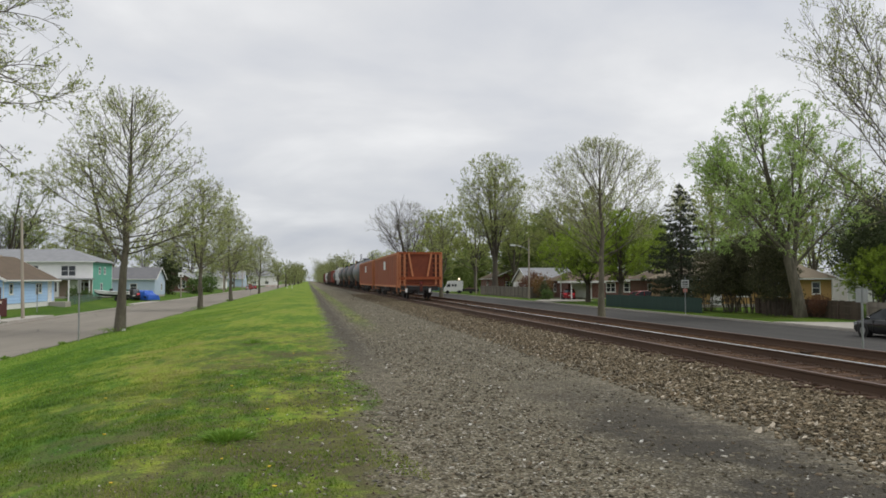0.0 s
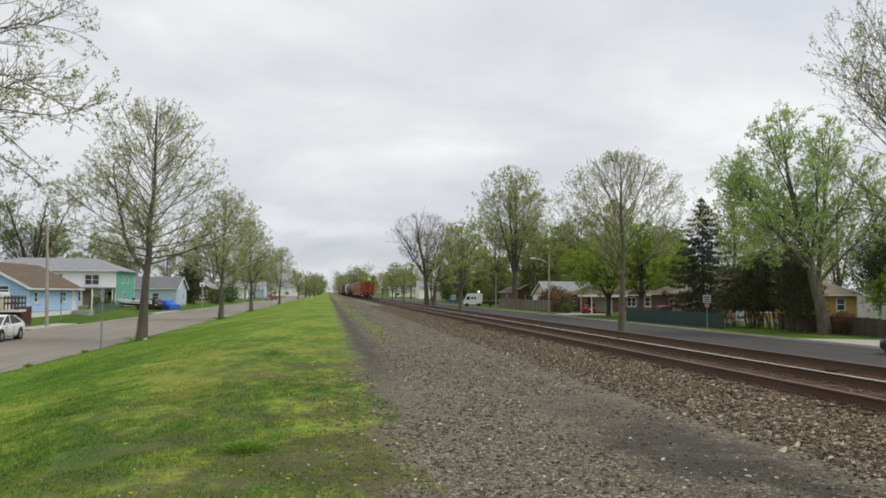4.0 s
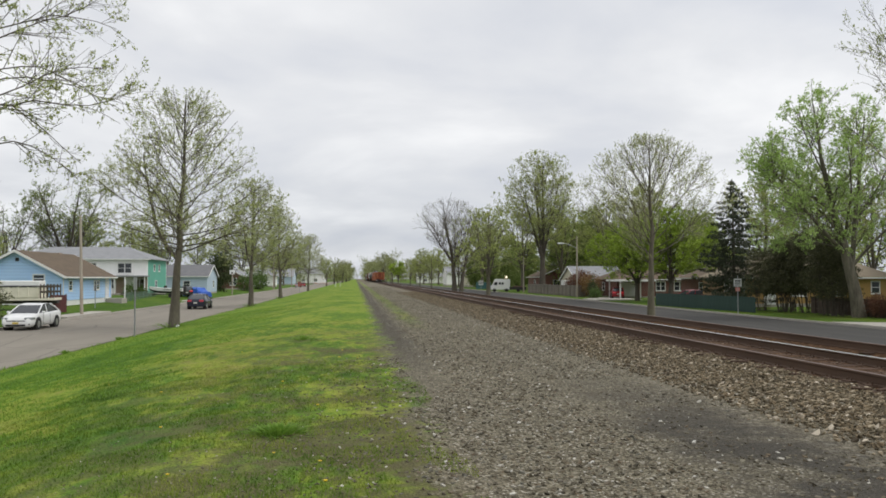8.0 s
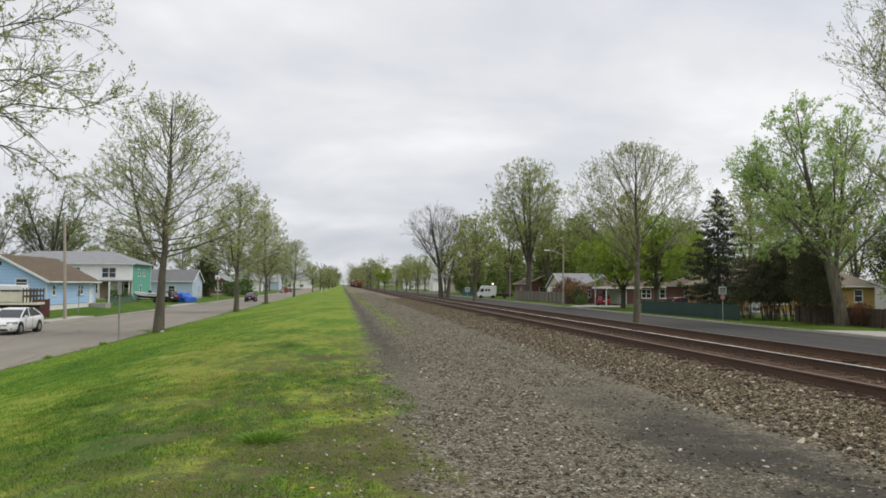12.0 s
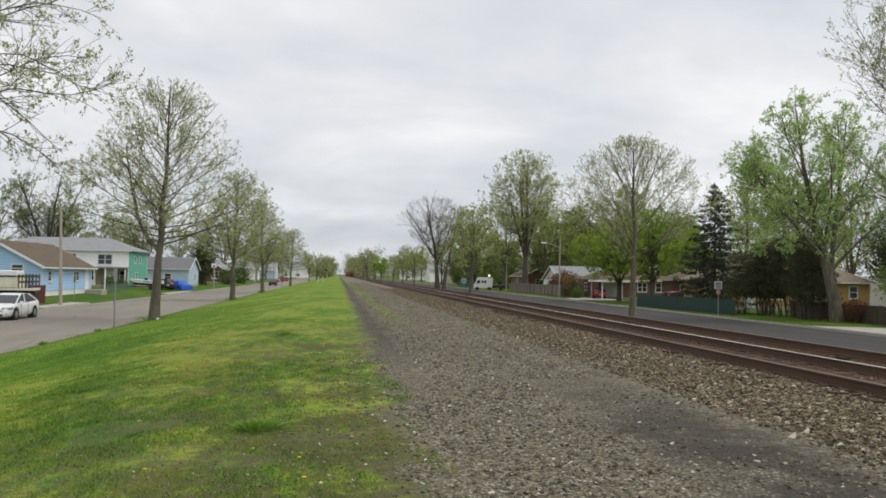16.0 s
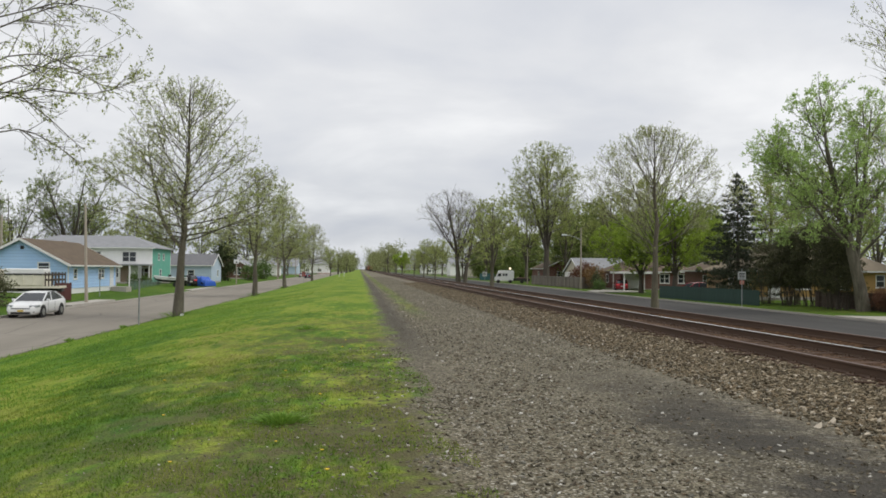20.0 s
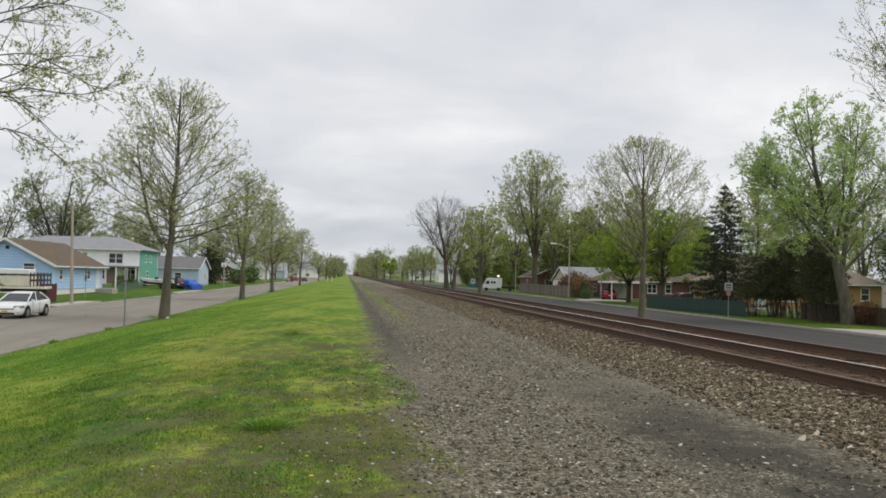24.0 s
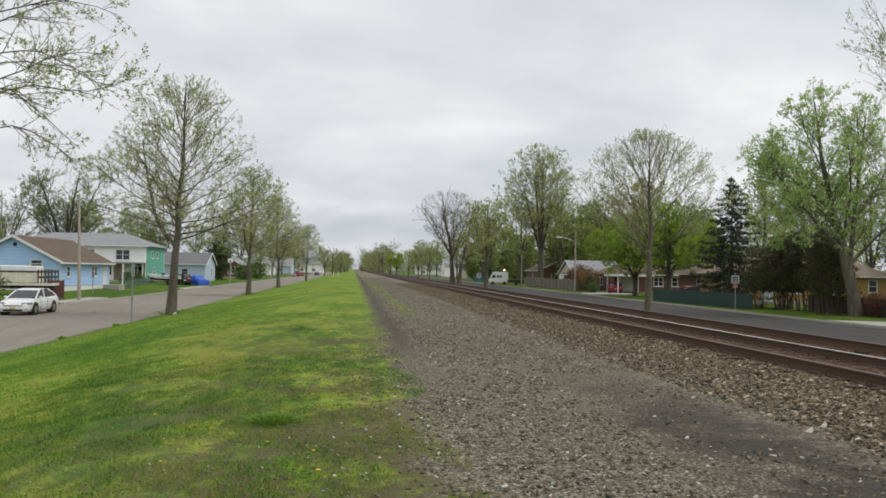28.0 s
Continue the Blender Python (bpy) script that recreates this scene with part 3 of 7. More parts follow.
def tube_set(P, R, sides):
    """Many tapered tubes at once: points n x k x 3, radii n x k."""
    n, k = R.shape
    T = rows_unit(np.gradient(P, axis=1))
    ref = np.where(np.abs(T.mean(1)[:, 2:3]) < 0.85, np.array([[0, 0, 1.0]]), np.array([[1.0, 0, 0]]))[:, None, :]
    A = rows_unit(np.cross(T, ref))
    B = np.cross(T, A)
    ang = np.arange(sides) * (2 * np.pi / sides)
    V = P[:, :, None, :] + (A[:, :, None, :] * np.cos(ang)[:, None] + B[:, :, None, :] * np.sin(ang)[:, None]) * R[:, :, None, None]
    idx = np.arange(n * k * sides).reshape(n, k, sides)
    nxt = np.roll(idx, -1, 2)
    F = np.stack([idx[:, :-1], nxt[:, :-1], nxt[:, 1:], idx[:, 1:]], -1).reshape(-1, 4)
    return V.reshape(-1, 3), F


def inside(p, o):
    return (((p[:, None, :] - o[None, :, :3]) / o[None, :, 3:]) ** 2).sum(2).min(1) < 1.12


def sprout(rng, par, per, span, angle, ratio, limit, lift, wig, thin, o, k, lo):
    """Side shoots on every branch of a set: how many to a metre, where along it, at which angle off it, how long, how far they bend up."""
    P, L, r0, r1 = par
    i = np.repeat(np.arange(len(L)), rng.poisson(per * L))
    m, kp = len(i), P.shape[1]
    u = span[0] + (span[1] - span[0]) * rng.uniform(0, 1, m) ** 0.72
    q = u * (kp - 1)
    j = np.minimum(q.astype(int), kp - 2)
    f = (q - j)[:, None]
    a = P[i, j] * (1 - f) + P[i, j + 1] * f
    t = rows_unit(P[i, j + 1] - P[i, j])
    side = rng.normal(size=(m, 3))
    side = rows_unit(side - t * (side * t).sum(1, keepdims=True))
    g = np.radians(rng.uniform(angle[0], angle[1], m))[:, None]
    d = t * np.cos(g) + side * np.sin(g)
    d[:, 2] += lift * 0.5
    d = rows_unit(d)
    ln = np.clip(L[i] * ratio * (1 - 0.5 * u) * rng.uniform(0.6, 1.25, m), *limit)
    ok = a[:, 2] > lo
    if o is not None:
        for _ in range(9):
            out = ~inside(a + d * ln[:, None], o)
            ln[out] *= 0.8
        ok &= ln > limit[0] * 0.45
    a, d, ln, i, u = a[ok], d[ok], ln[ok], i[ok], u[ok]
    w = np.linspace(0, 1, k)[None, :, None]
    s = ln[:, None, None]
    bend = rng.normal(size=(len(a), 1, 3)) * wig
    pts = a[:, None, :] + d[:, None, :] * s * w + (np.array([0, 0, lift]) * 0.5 + bend) * s * w * w + rng.normal(size=(len(a), k, 3)) * s * wig * 0.18 * w
    rad = np.minimum(thin * (r0[i] + (r1[i] - r0[i]) * u), 0.010 * ln + 0.0012)
    return pts, ln, rad, rad * 0.45


def radii(b):
    w = np.linspace(0, 1, b[0].shape[1])[None, :]
    return b[2][:, None] * (1 - w) + b[3][:, None] * w


def make_tree(name, seed, limbs, outline, label, bark, leaf, levels, leaf_n=3.0, leaf_size=0.06, twig=None, lo=2.5, flare=1.3, group="", droop=0.0, category="tree", least=0.0023):
    """limbs: (points, first radius, last radius), the stem first. levels: rows for sprout(). Returns the thing, standing at the origin."""
    rng = np.random.default_rng(seed)
    o = np.array(outline, float) if outline else None
    k, P, L, a, b = 9, [], [], [], []
    for pts, r0, r1 in limbs:
        q, ln = resample(pts, k)
        q[1:-1] += rng.normal(size=(k - 2, 3)) * min(0.05, ln * 0.006)
        P.append(q)
        L.append(ln)
        a.append(r0)
        b.append(r1)
    base = (np.array(P), np.array(L), np.array(a), np.array(b))
    sets, src = [], base
    for n, row in enumerate(levels):
        src = sprout(rng, src, *row, o if n < 2 else None, 5 if n == 0 else 4 if n == 1 else 3, lo)
        src = (src[0], src[1], np.maximum(src[2], least), np.maximum(src[3], least * 0.7))
        sets.append(src)
    top = thing(name, pose(0, 0, 0), label, category, group)
    R = radii(base)
    foot = base[0][:, 0, 2] < 0.1
    R[foot, 0] *= flare
    R[foot, 1] *= 1 + (flare - 1) * 0.25
    base[0][foot, 0, 2] -= 0.25
    stout = R[:, 0] > 0.09
    wood = [tube_set(base[0][m], R[m], n) for m, n in ((stout, 12), (~stout, 7)) if m.any()]
    wood.append(tube_set(sets[0][0], radii(sets[0]), 5))
    joined("trunk", wood, [bark] * len(wood), top)
    wood = [tube_set(b[0], radii(b), 3) for b in sets[1:]]
    mats = [twig or bark] * len(wood)
    if leaf is not None and leaf_n:
        at = []
        for b in sets[-2:]:
            c = rng.poisson(leaf_n, len(b[1]))
            i = np.repeat(np.arange(len(c)), c)
            u = rng.uniform(0.25, 1.0, len(i)) ** 0.6
            kp = b[0].shape[1]
            q = u * (kp - 1)
            j = np.minimum(q.astype(int), kp - 2)
            f = (q - j)[:, None]
            at.append(b[0][i, j] * (1 - f) + b[0][i, j + 1] * f + rng.normal(size=(len(i), 3)) * leaf_size * 0.35)
        wood.append(leaves(np.concatenate(at), leaf_size, rng, droop=droop))
        mats.append(leaf)
    joined("crown", wood, mats, top)
    return top


def bushy(name, seed, outline, n, size, label, leaf, category="shrub", stems=7, bark=None, group="", hollow=0.35, clump=0.28):
    """A dense shrub or evergreen: stems and sprays of leaves that fill the outline unevenly."""
    rng = np.random.default_rng(seed)
    o = np.array(outline, float)
    top = thing(name, pose(0, 0, 0), label, category, group)
    lines = []
    for k in range(stems):
        e = o[k % len(o)]
        tipp = e[:3] + rng.normal(size=3) * e[3:] * 0.25
        foot = np.array([e[0] * 0.4 + rng.normal() * 0.12, e[1] * 0.4 + rng.normal() * 0.12, -0.2])
        mid = (foot + tipp) / 2 + rng.normal(size=3) * 0.12
        lines.append((np.array([foot, mid, tipp]), np.array([0.05, 0.035, 0.012]) * (0.5 + 0.25 * e[5])))
    V, F = tubes(lines, 5)
    piece("stem", V, F, bark or BARK_DARK, top, smooth=True)
    pts = []
    vol = np.prod(o[:, 3:], axis=1)
    for e, share in zip(o, vol / vol.sum()):
        k = max(4, int(n * share / 14))
        d = rng.normal(size=(k, 3))
        d /= np.linalg.norm(d, axis=1, keepdims=True)
        rad = (hollow + (1 - hollow) * rng.uniform(0, 1, (k, 1)) ** 0.45) * rng.uniform(0.8, 1.14, (k, 1))
        c = e[:3] + d * rad * e[3:]
        pts.append((c[:, None, :] + rng.normal(size=(k, 14, 3)) * clump * min(1, e[5] * 0.5) * np.array([1, 1, 0.7])).reshape(-1, 3))
    pts = np.concatenate(pts)
    pts[:, 2] = np.maximum(pts[:, 2], 0.03)
    V, F = leaves(pts, size, rng, 1.5)
    piece("foliage", V, F, leaf, top)
    return top


def spruce(name, seed, height, radius, label):
    """Tiers of drooping boughs with gaps between them, hung with short sprays."""
    rng = np.random.default_rng(seed)
    top = thing(name, pose(0, 0, 0), label, "tree")
    s = np.linspace(0, 1, 9)
    stem = np.stack([0.04 * np.sin(s * 5), 0.03 * np.cos(s * 4), s * height], 1)
    trunk = tubes([(stem, 0.2 * (1 - s) + 0.015)], 9)
    lines, pts = [], []
    z = height * 0.15
    while z < height * 0.985:
        f = 1 - z / height
        turn = rng.uniform(0, 6)
        n = int(4 + 3 * f)
        for k in range(n):
            a = turn + k * math.tau / n + rng.normal() * 0.25
            ln = radius * (f ** 0.8) * rng.uniform(0.6, 1.15) + 0.12
            u = np.linspace(0, 1, 6)
            drop = -0.50 * ln * u + 0.34 * ln * u ** 2.6 + rng.normal() * 0.05
            p = np.stack([math.cos(a) * ln * u, math.sin(a) * ln * u, z + drop], 1)
            lines.append((p, np.linspace(0.03, 0.006, 6)))
            m = int(46 * ln) + 8
            w = rng.uniform(0.15, 1.03, m)
            c = np.stack([np.interp(w, u, p[:, i]) for i in range(3)], 1)
            side = np.array([-math.sin(a), math.cos(a), 0])
            c = c + side[None, :] * (rng.normal(size=(m, 1)) * 0.17 * ln * (1.15 - w[:, None])) - np.array([0, 0, 1]) * rng.uniform(0, 0.22, (m, 1))
            pts.append(c)
        z += height * 0.030 * rng.uniform(0.75, 1.25) + 0.10 * f
    joined("trunk", [trunk, tubes(lines, 3)], [BARK_DARK, BARK_DARK], top)
    V, F = leaves(np.concatenate(pts), 0.11, rng, 2.2, droop=1.2)
    piece("crown", V, F, LEAF_SPRUCE, top)
    return top


def place(ob, x, y, turn=0.0, scale=1.0, z=None):
    ob.scale = (scale, scale, scale)
    ob.matrix_basis = pose(x, y, land(x) if z is None else z, 0, 0, turn) @ Matrix.Diagonal((scale, scale, scale, 1))
    return ob


def again(ob, x, y, turn=0.0, scale=1.0, label="", z=None):
    c = copy_thing(ob, pose(0, 0, 0))
    place(c, x, y, turn, scale, z)
    if label:
        tagged(c, label)
    return c


def scaffold(seed, n, z0, z1, outline, low, high, r0, r1, off=0.05):
    """Straight boughs round a stem, from low to high degrees off the upright, that end near the crown's outline."""
    rng = np.random.default_rng(seed)
    o = np.array(outline, float)
    out, turn = [], rng.uniform(0, 6)
    for k in range(n):
        u = (k / (n - 1)) ** 1.25
        turn += 2.4 + rng.normal() * 0.2
        g = radians((low + (high - low) * u) * rng.uniform(0.88, 1.1))
        p = np.array([off, 0.05, z0 + (z1 - z0) * u])
        d = np.array([math.cos(turn) * math.sin(g), math.sin(turn) * math.sin(g), math.cos(g)])
        ln = 0.8
        while (((p + d * ln - o[:, :3]) / o[:, 3:]) ** 2).sum(1).min() < 0.92 and ln < 12:
            ln += 0.2
        bow = np.array([0, 0, 0.05 * ln])
        out.append(([p, p + d * ln * 0.35 - bow * 0.6, p + d * ln * 0.7, p + d * ln + bow], r0 + (r1 - r0) * u, 0.010))
    return out


FINE = [(2.3, (0.12, 0.97), (32, 60), 0.46, (0.5, 2.6), 0.02, 0.10, 0.6), (3.4, (0.10, 1.0), (28, 55), 0.50, (0.3, 1.1), 0.14, 0.14, 0.65), (4.8, (0.10, 1.0), (25, 55), 0.55, (0.14, 0.5), 0.22, 0.15, 0.7)]


def street_tree(seed, label, leaf_n=2.5):
    """A pear-shaped street tree with a straight stem and a side limb, just coming into leaf."""
    outline = [(0.4, 0, 8.7, 4.0, 4.0, 4.9), (0.3, 0, 7.0, 5.7, 5.7, 2.9)]
    limbs = [([(0, 0, 0), (0.1, 0, 2.5), (0.25, 0.05, 4.5), (0.38, 0.1, 7), (0.45, 0.1, 10), (0.5, 0.0, 13.2)], 0.25, 0.018),
             ([(0.2, 0, 3.8), (-0.7, -0.1, 4.9), (-1.35, -0.2, 7.0), (-1.7, -0.3, 9.8)], 0.12, 0.018)] + scaffold(seed, 48, 4.2, 11.9, outline, 80, 18, 0.044, 0.016, 0.3)
    return make_tree("street_tree", seed, limbs, outline, label, BARK, LEAF_BUD, FINE, leaf_n * 1.35, 0.049, TWIG, 3.6, 1.35, "trees along the street")


WEST_LABEL = "street tree coming into leaf on the grass bank"
st1 = place(street_tree(11, "tall street tree coming into leaf on the grass bank"), -10.2, 45.8, 8)
st2 = place(street_tree(23, WEST_LABEL, 3.8), -10.45, 80.5, 60, 0.94)
for k, (y, s, a) in enumerate(((112.4, 0.95, 200), (176, 0.92, 310))):
    again(st2, -10.45, y, a, s, WEST_LABEL)


def east_tree():
    outline = [(0.2, 0, 7.4, 4.7, 4.7, 3.7), (0.2, 0, 6.4, 4.6, 4.6, 2.0), (0, 0, 9.2, 3.4, 3.4, 2.2)]
    limbs = [([(0, 0, 0), (0, 0, 2.5), (0.05, 0, 4.5), (0.1, 0, 7), (0.0, 0.1, 11)], 0.22, 0.016)] + scaffold(8, 36, 3.3, 9.4, outline, 66, 14, 0.030, 0.012)
    up = [(2.4, (0.2, 0.97), (26, 46), 0.50, (0.5, 2.6), 0.22, 0.08, 0.6), (4.6, (0.12, 1.0), (22, 44), 0.55, (0.3, 1.1), 0.25, 0.10, 0.65), (5.0, (0.10, 1.0), (20, 44), 0.55, (0.14, 0.5), 0.3, 0.12, 0.7)]
    return make_tree("street_tree", 5, limbs, outline, "almost bare street tree between railway and street", BARK, LEAF_BUD, up, 1.7, 0.05, TWIG, 3.2, 1.3, "trees along the street")


et = place(east_tree(), 18.0, 46.3, 0, 0.985)


def reaching_tree(seed, label, height, boughs, away, leaf_n, lift):
    """A street tree of which the clip shows the long thin boughs that it holds out to one side."""
    outline = [(0, 0, height * 0.66, 5.4, 5.4, height * 0.36)]
    limbs = [([(0, 0, 0), (0.03, 0, height * 0.3), (0.1, 0.05, height * 0.6), (0.1, 0, height)], 0.27, 0.02)]
    limbs += [(b, 0.026, 0.007) for b in boughs]
    limbs += [b for b in scaffold(seed, 30, height * 0.3, height * 0.9, outline, 80, 20, 0.05, 0.02) if b[0][-1][0] * away > 0.6]
    rows = [(3.9, (0.2, 0.98), (28, 60), 0.32, (0.4, 1.6), lift, 0.12, 0.7), (4.6, (0.10, 1.0), (28, 60), 0.50, (0.2, 0.8), lift * 1.4, 0.15, 0.7), (5.0, (0.10, 1.0), (25, 60), 0.55, (0.06, 0.22), 0.5, 0.15, 0.7)]
    return make_tree("street_tree", seed, limbs, None, label, BARK, LEAF_BUD, rows, leaf_n, 0.042, TWIG_DARK, height * 0.2, 1.3, "trees along the street", -0.9)


place(reaching_tree(61, "street tree whose budding twigs hang over the bank", 13.0, [
    [(0, 0, 7.6), (1.9, 0, 8.8), (2.9, 0.1, 9.0), (3.8, 0, 9.6)],
    [(0, 0, 6.4), (1.9, 0.3, 7.4), (2.9, 0.2, 8.0), (3.8, 0.1, 7.8)],
    [(0, 0, 6.0), (2.0, -0.2, 7.05), (3.1, -0.2, 6.85), (3.8, -0.1, 6.7), (4.6, 0, 7.3)],
    [(0, 0, 6.3), (1.8, -0.4, 7.0), (2.5, -0.5, 6.3), (3.5, -0.5, 5.4)],
    [(0, 0, 8.8), (1.6, 0.3, 10.2), (2.5, 0.2, 10.5), (3.3, 0.1, 10.9)],
    [(0, 0, 8.0), (1.6, -0.4, 9.3), (2.5, -0.5, 9.5), (3.4, -0.4, 10.1)],
    [(0, 0, 7.0), (1.8, 0.9, 7.9), (2.8, 1.2, 7.6), (3.7, 1.4, 7.3)],
    [(0, 0, 8.2), (1.8, 0.9, 9.3), (2.8, 1.2, 9.5), (3.7, 1.4, 9.2)],
    [(0, 0, 6.6), (1.9, -0.9, 7.6), (3.0, -1.3, 7.5), (3.8, -1.5, 7.0)],
    [(0, 0, 5.4), (1.6, 0.5, 6.2), (2.4, 0.7, 5.8), (3.0, 0.8, 5.2)]], -1, 2.1, 0.03), -9.9, 19.6)
place(reaching_tree(67, "street tree whose bare twigs reach over the railway", 13.5, [
    [(0, 0, 3.6), (-0.96, 0, 4.65), (-2.72, 0.1, 5.3), (-3.92, 0, 6.1)],
    [(0, 0, 5.4), (-0.96, 0, 6.8), (-1.76, 0.2, 8.0), (-2.72, 0.2, 8.8), (-3.60, 0.1, 10.0)],
    [(0, 0, 4.6), (-0.96, -0.3, 5.6), (-2.08, -0.4, 7.0), (-3.20, -0.4, 8.0), (-3.92, -0.4, 8.8)],
    [(0, 0, 7.0), (-0.96, 0.2, 9.2), (-1.76, 0.3, 10.6), (-2.56, 0.3, 12.0)],
    [(0, 0, 6.0), (-1.12, 0.4, 7.6), (-2.40, 0.6, 9.6), (-3.44, 0.6, 11.2)],
    [(0, 0, 4.2), (-1.12, 0.9, 5.4), (-2.40, 1.2, 6.4), (-3.52, 1.3, 7.4)],
    [(0, 0, 5.6), (-1.12, -0.8, 7.2), (-2.24, -1.2, 8.8), (-3.04, -1.3, 10.4)],
    [(0, 0, 6.6), (-0.80, 0.6, 8.6), (-1.52, 1.0, 10.4), (-2.08, 1.2, 12.0)]], 1, 1.8, 0.25), 19.4, 22.2)


# ---- railway ----
def rail_mesh(y0, y1, n):
    """Flat-bottomed rail: the section from foot to head, with the rounded head as its own part."""
    foot = [(-0.07, 0.0), (0.07, 0.0), (0.07, 0.012), (0.012, 0.03), (0.010, 0.125), (0.036, 0.138), (0.036, 0.165), (-0.036, 0.165), (-0.036, 0.138), (-0.010, 0.125), (-0.012, 0.03), (-0.07, 0.012)]
    head = [(-0.035, 0.163), (0.035, 0.163), (0.033, 0.168), (0.026, 0.1715), (-0.026, 0.1715), (-0.033, 0.168)]
    out = []
    for sec in (foot, head):
        bm = bmesh.new()
        ys = np.concatenate([np.linspace(y0, 160, n), np.linspace(200, y1, 8)]) if y1 > 200 else np.linspace(y0, y1, n)
        rings = [[bm.verts.new((x, float(y), z)) for x, z in sec] for y in ys]
        for a, b in zip(rings, rings[1:]):
            for k in range(len(sec)):
                bm.faces.new((a[k], a[(k + 1) % len(sec)], b[(k + 1) % len(sec)], b[k]))
        bm.faces.new(rings[0][::-1])
        bm.faces.new(rings[-1])
        out.append(bm)
    return out


def build_track():
    top = thing("railway_track", pose(0, 0, 0), "single railway track with rusty rails on wooden ties", "railway track", kind="structure")
    for x, head in ((7.45, RAIL_DULL), (9.03, RAIL_HEAD)):
        a, b = rail_mesh(-40, 1400, 12)
        r = part("rail", a, RAIL_STEEL, top)
        r.location = (x, 0, 0.028)
        part("rail_head", b, head, r, "worn rail head")
    rng = random.Random(3)
    bm = bmesh.new()
    box(bm, -1.3, 1.3, -0.115, 0.115, -0.16, 0.0)
    me = bpy.data.meshes.new("tie")
    bmesh.ops.bevel(bm, geom=bm.edges[:], offset=0.012, segments=1, affect="EDGES")
    bm.to_mesh(me)
    bm.free()
    me.materials.append(TIE_WOOD)
    y = 4.0
    plate = bpy.data.meshes.new("tie_plate")
    bm = boxes((-0.18, 0.18, -0.09, 0.09, 0, 0.014))
    for sx in (-0.11, 0.11):
        for sy in (-0.05, 0.05):
            rod(bm, (sx, sy, 0.01), (sx, sy, 0.05), 0.014, n=5)
    bm.to_mesh(plate)
    bm.free()
    plate.materials.append(RAIL_STEEL)
    n = 0
    far = bmesh.new()
    while y < 620:
        dx, dz, tw = rng.uniform(-0.06, 0.06), rng.uniform(-0.006, 0.012), rng.uniform(-1.2, 1.2)
        if n < 290:
            t = same("tie", me, pose(8.24 + dx, y, 0.03 + dz, 0, 0, tw), top)
            if n < 110:
                for x in (-0.79, 0.79):
                    same("tie_plate", plate, pose(x - dx, 0, -0.004), t)
        else:
            box(far, 6.94 + dx, 9.54 + dx, y - 0.115, y + 0.115, -0.1, 0.03 + dz)
        n += 1
        y += 0.5 + rng.uniform(-0.02, 0.02)
    tagged(part("far_tie", far, TIE_WOOD, top), kind="stuff")


def build_spare_rail():
    a, b = rail_mesh(-30, 900, 12)
    top = thing("spare_rail", pose(10.7, 0, 0.05), "rusty spare rail lying along the ballast shoulder", "rail")
    part("rail_web", a, RAIL_STEEL, top)
    part("rail_head", b, RAIL_DULL, top)
    me = bpy.data.meshes.new("bearer")
    bm = boxes((-0.35, 0.35, 0, 0.2, -0.3, 0.001))
    bm.to_mesh(me)
    bm.free()
    me.materials.append(TIE_WOOD)
    for k in range(24):
        same("bearer", me, pose(0, 3 + 12 * k, 0), top)


build_track()
build_spare_rail()

ORANGE = mat("orange_wagon_paint", (0.31, 0.072, 0.020), (0.21, 0.050, 0.017), 1.2, 25, 0.65, bump=0.1, stretch=(1, 1, 0.4))
# The wagons' end walls take a darker orange than the sides.
ORANGE_DARK = mat("dark_orange_paint", (0.20, 0.046, 0.017), (0.12, 0.028, 0.013), 1.4, 18, 0.7, bump=0.1)
# Maroon of the end marker, and of the sheets that imitate shade between ribs.
MAROON = mat("shade_and_marker_maroon", (0.085, 0.022, 0.013), (0.055, 0.016, 0.011), 1.5, 20, 0.75)
ORANGE_RIB = mat("faded_orange_rib", (0.56, 0.23, 0.11), (0.40, 0.14, 0.055), 2, 25, 0.65, bump=0.1)
TANK_BLACK = mat("weathered_black_tank", (0.028, 0.029, 0.032), (0.070, 0.070, 0.073), 0.9, 14, 0.55, 0.0, 0.05)
TANK_GREY = mat("grey_tank", (0.13, 0.138, 0.15), (0.075, 0.08, 0.087), 0.9, 14, 0.5, 0.0, 0.05)
HOPPER_WHITE = mat("pale_hopper_paint", (0.62, 0.63, 0.64), (0.48, 0.48, 0.48), 1.0, 14, 0.6)
BOX_RED = mat("oxide_red_wagon", (0.26, 0.052, 0.036), (0.18, 0.038, 0.026), 1.0, 20, 0.7)
BOX_BROWN = mat("brown_wagon", (0.115, 0.06, 0.042), (0.075, 0.042, 0.03), 1.0, 20, 0.7)
REFLECT = mat("end_marker", (0.20, 0.02, 0.015), (0.15, 0.015, 0.012), 6, 40, 0.3)


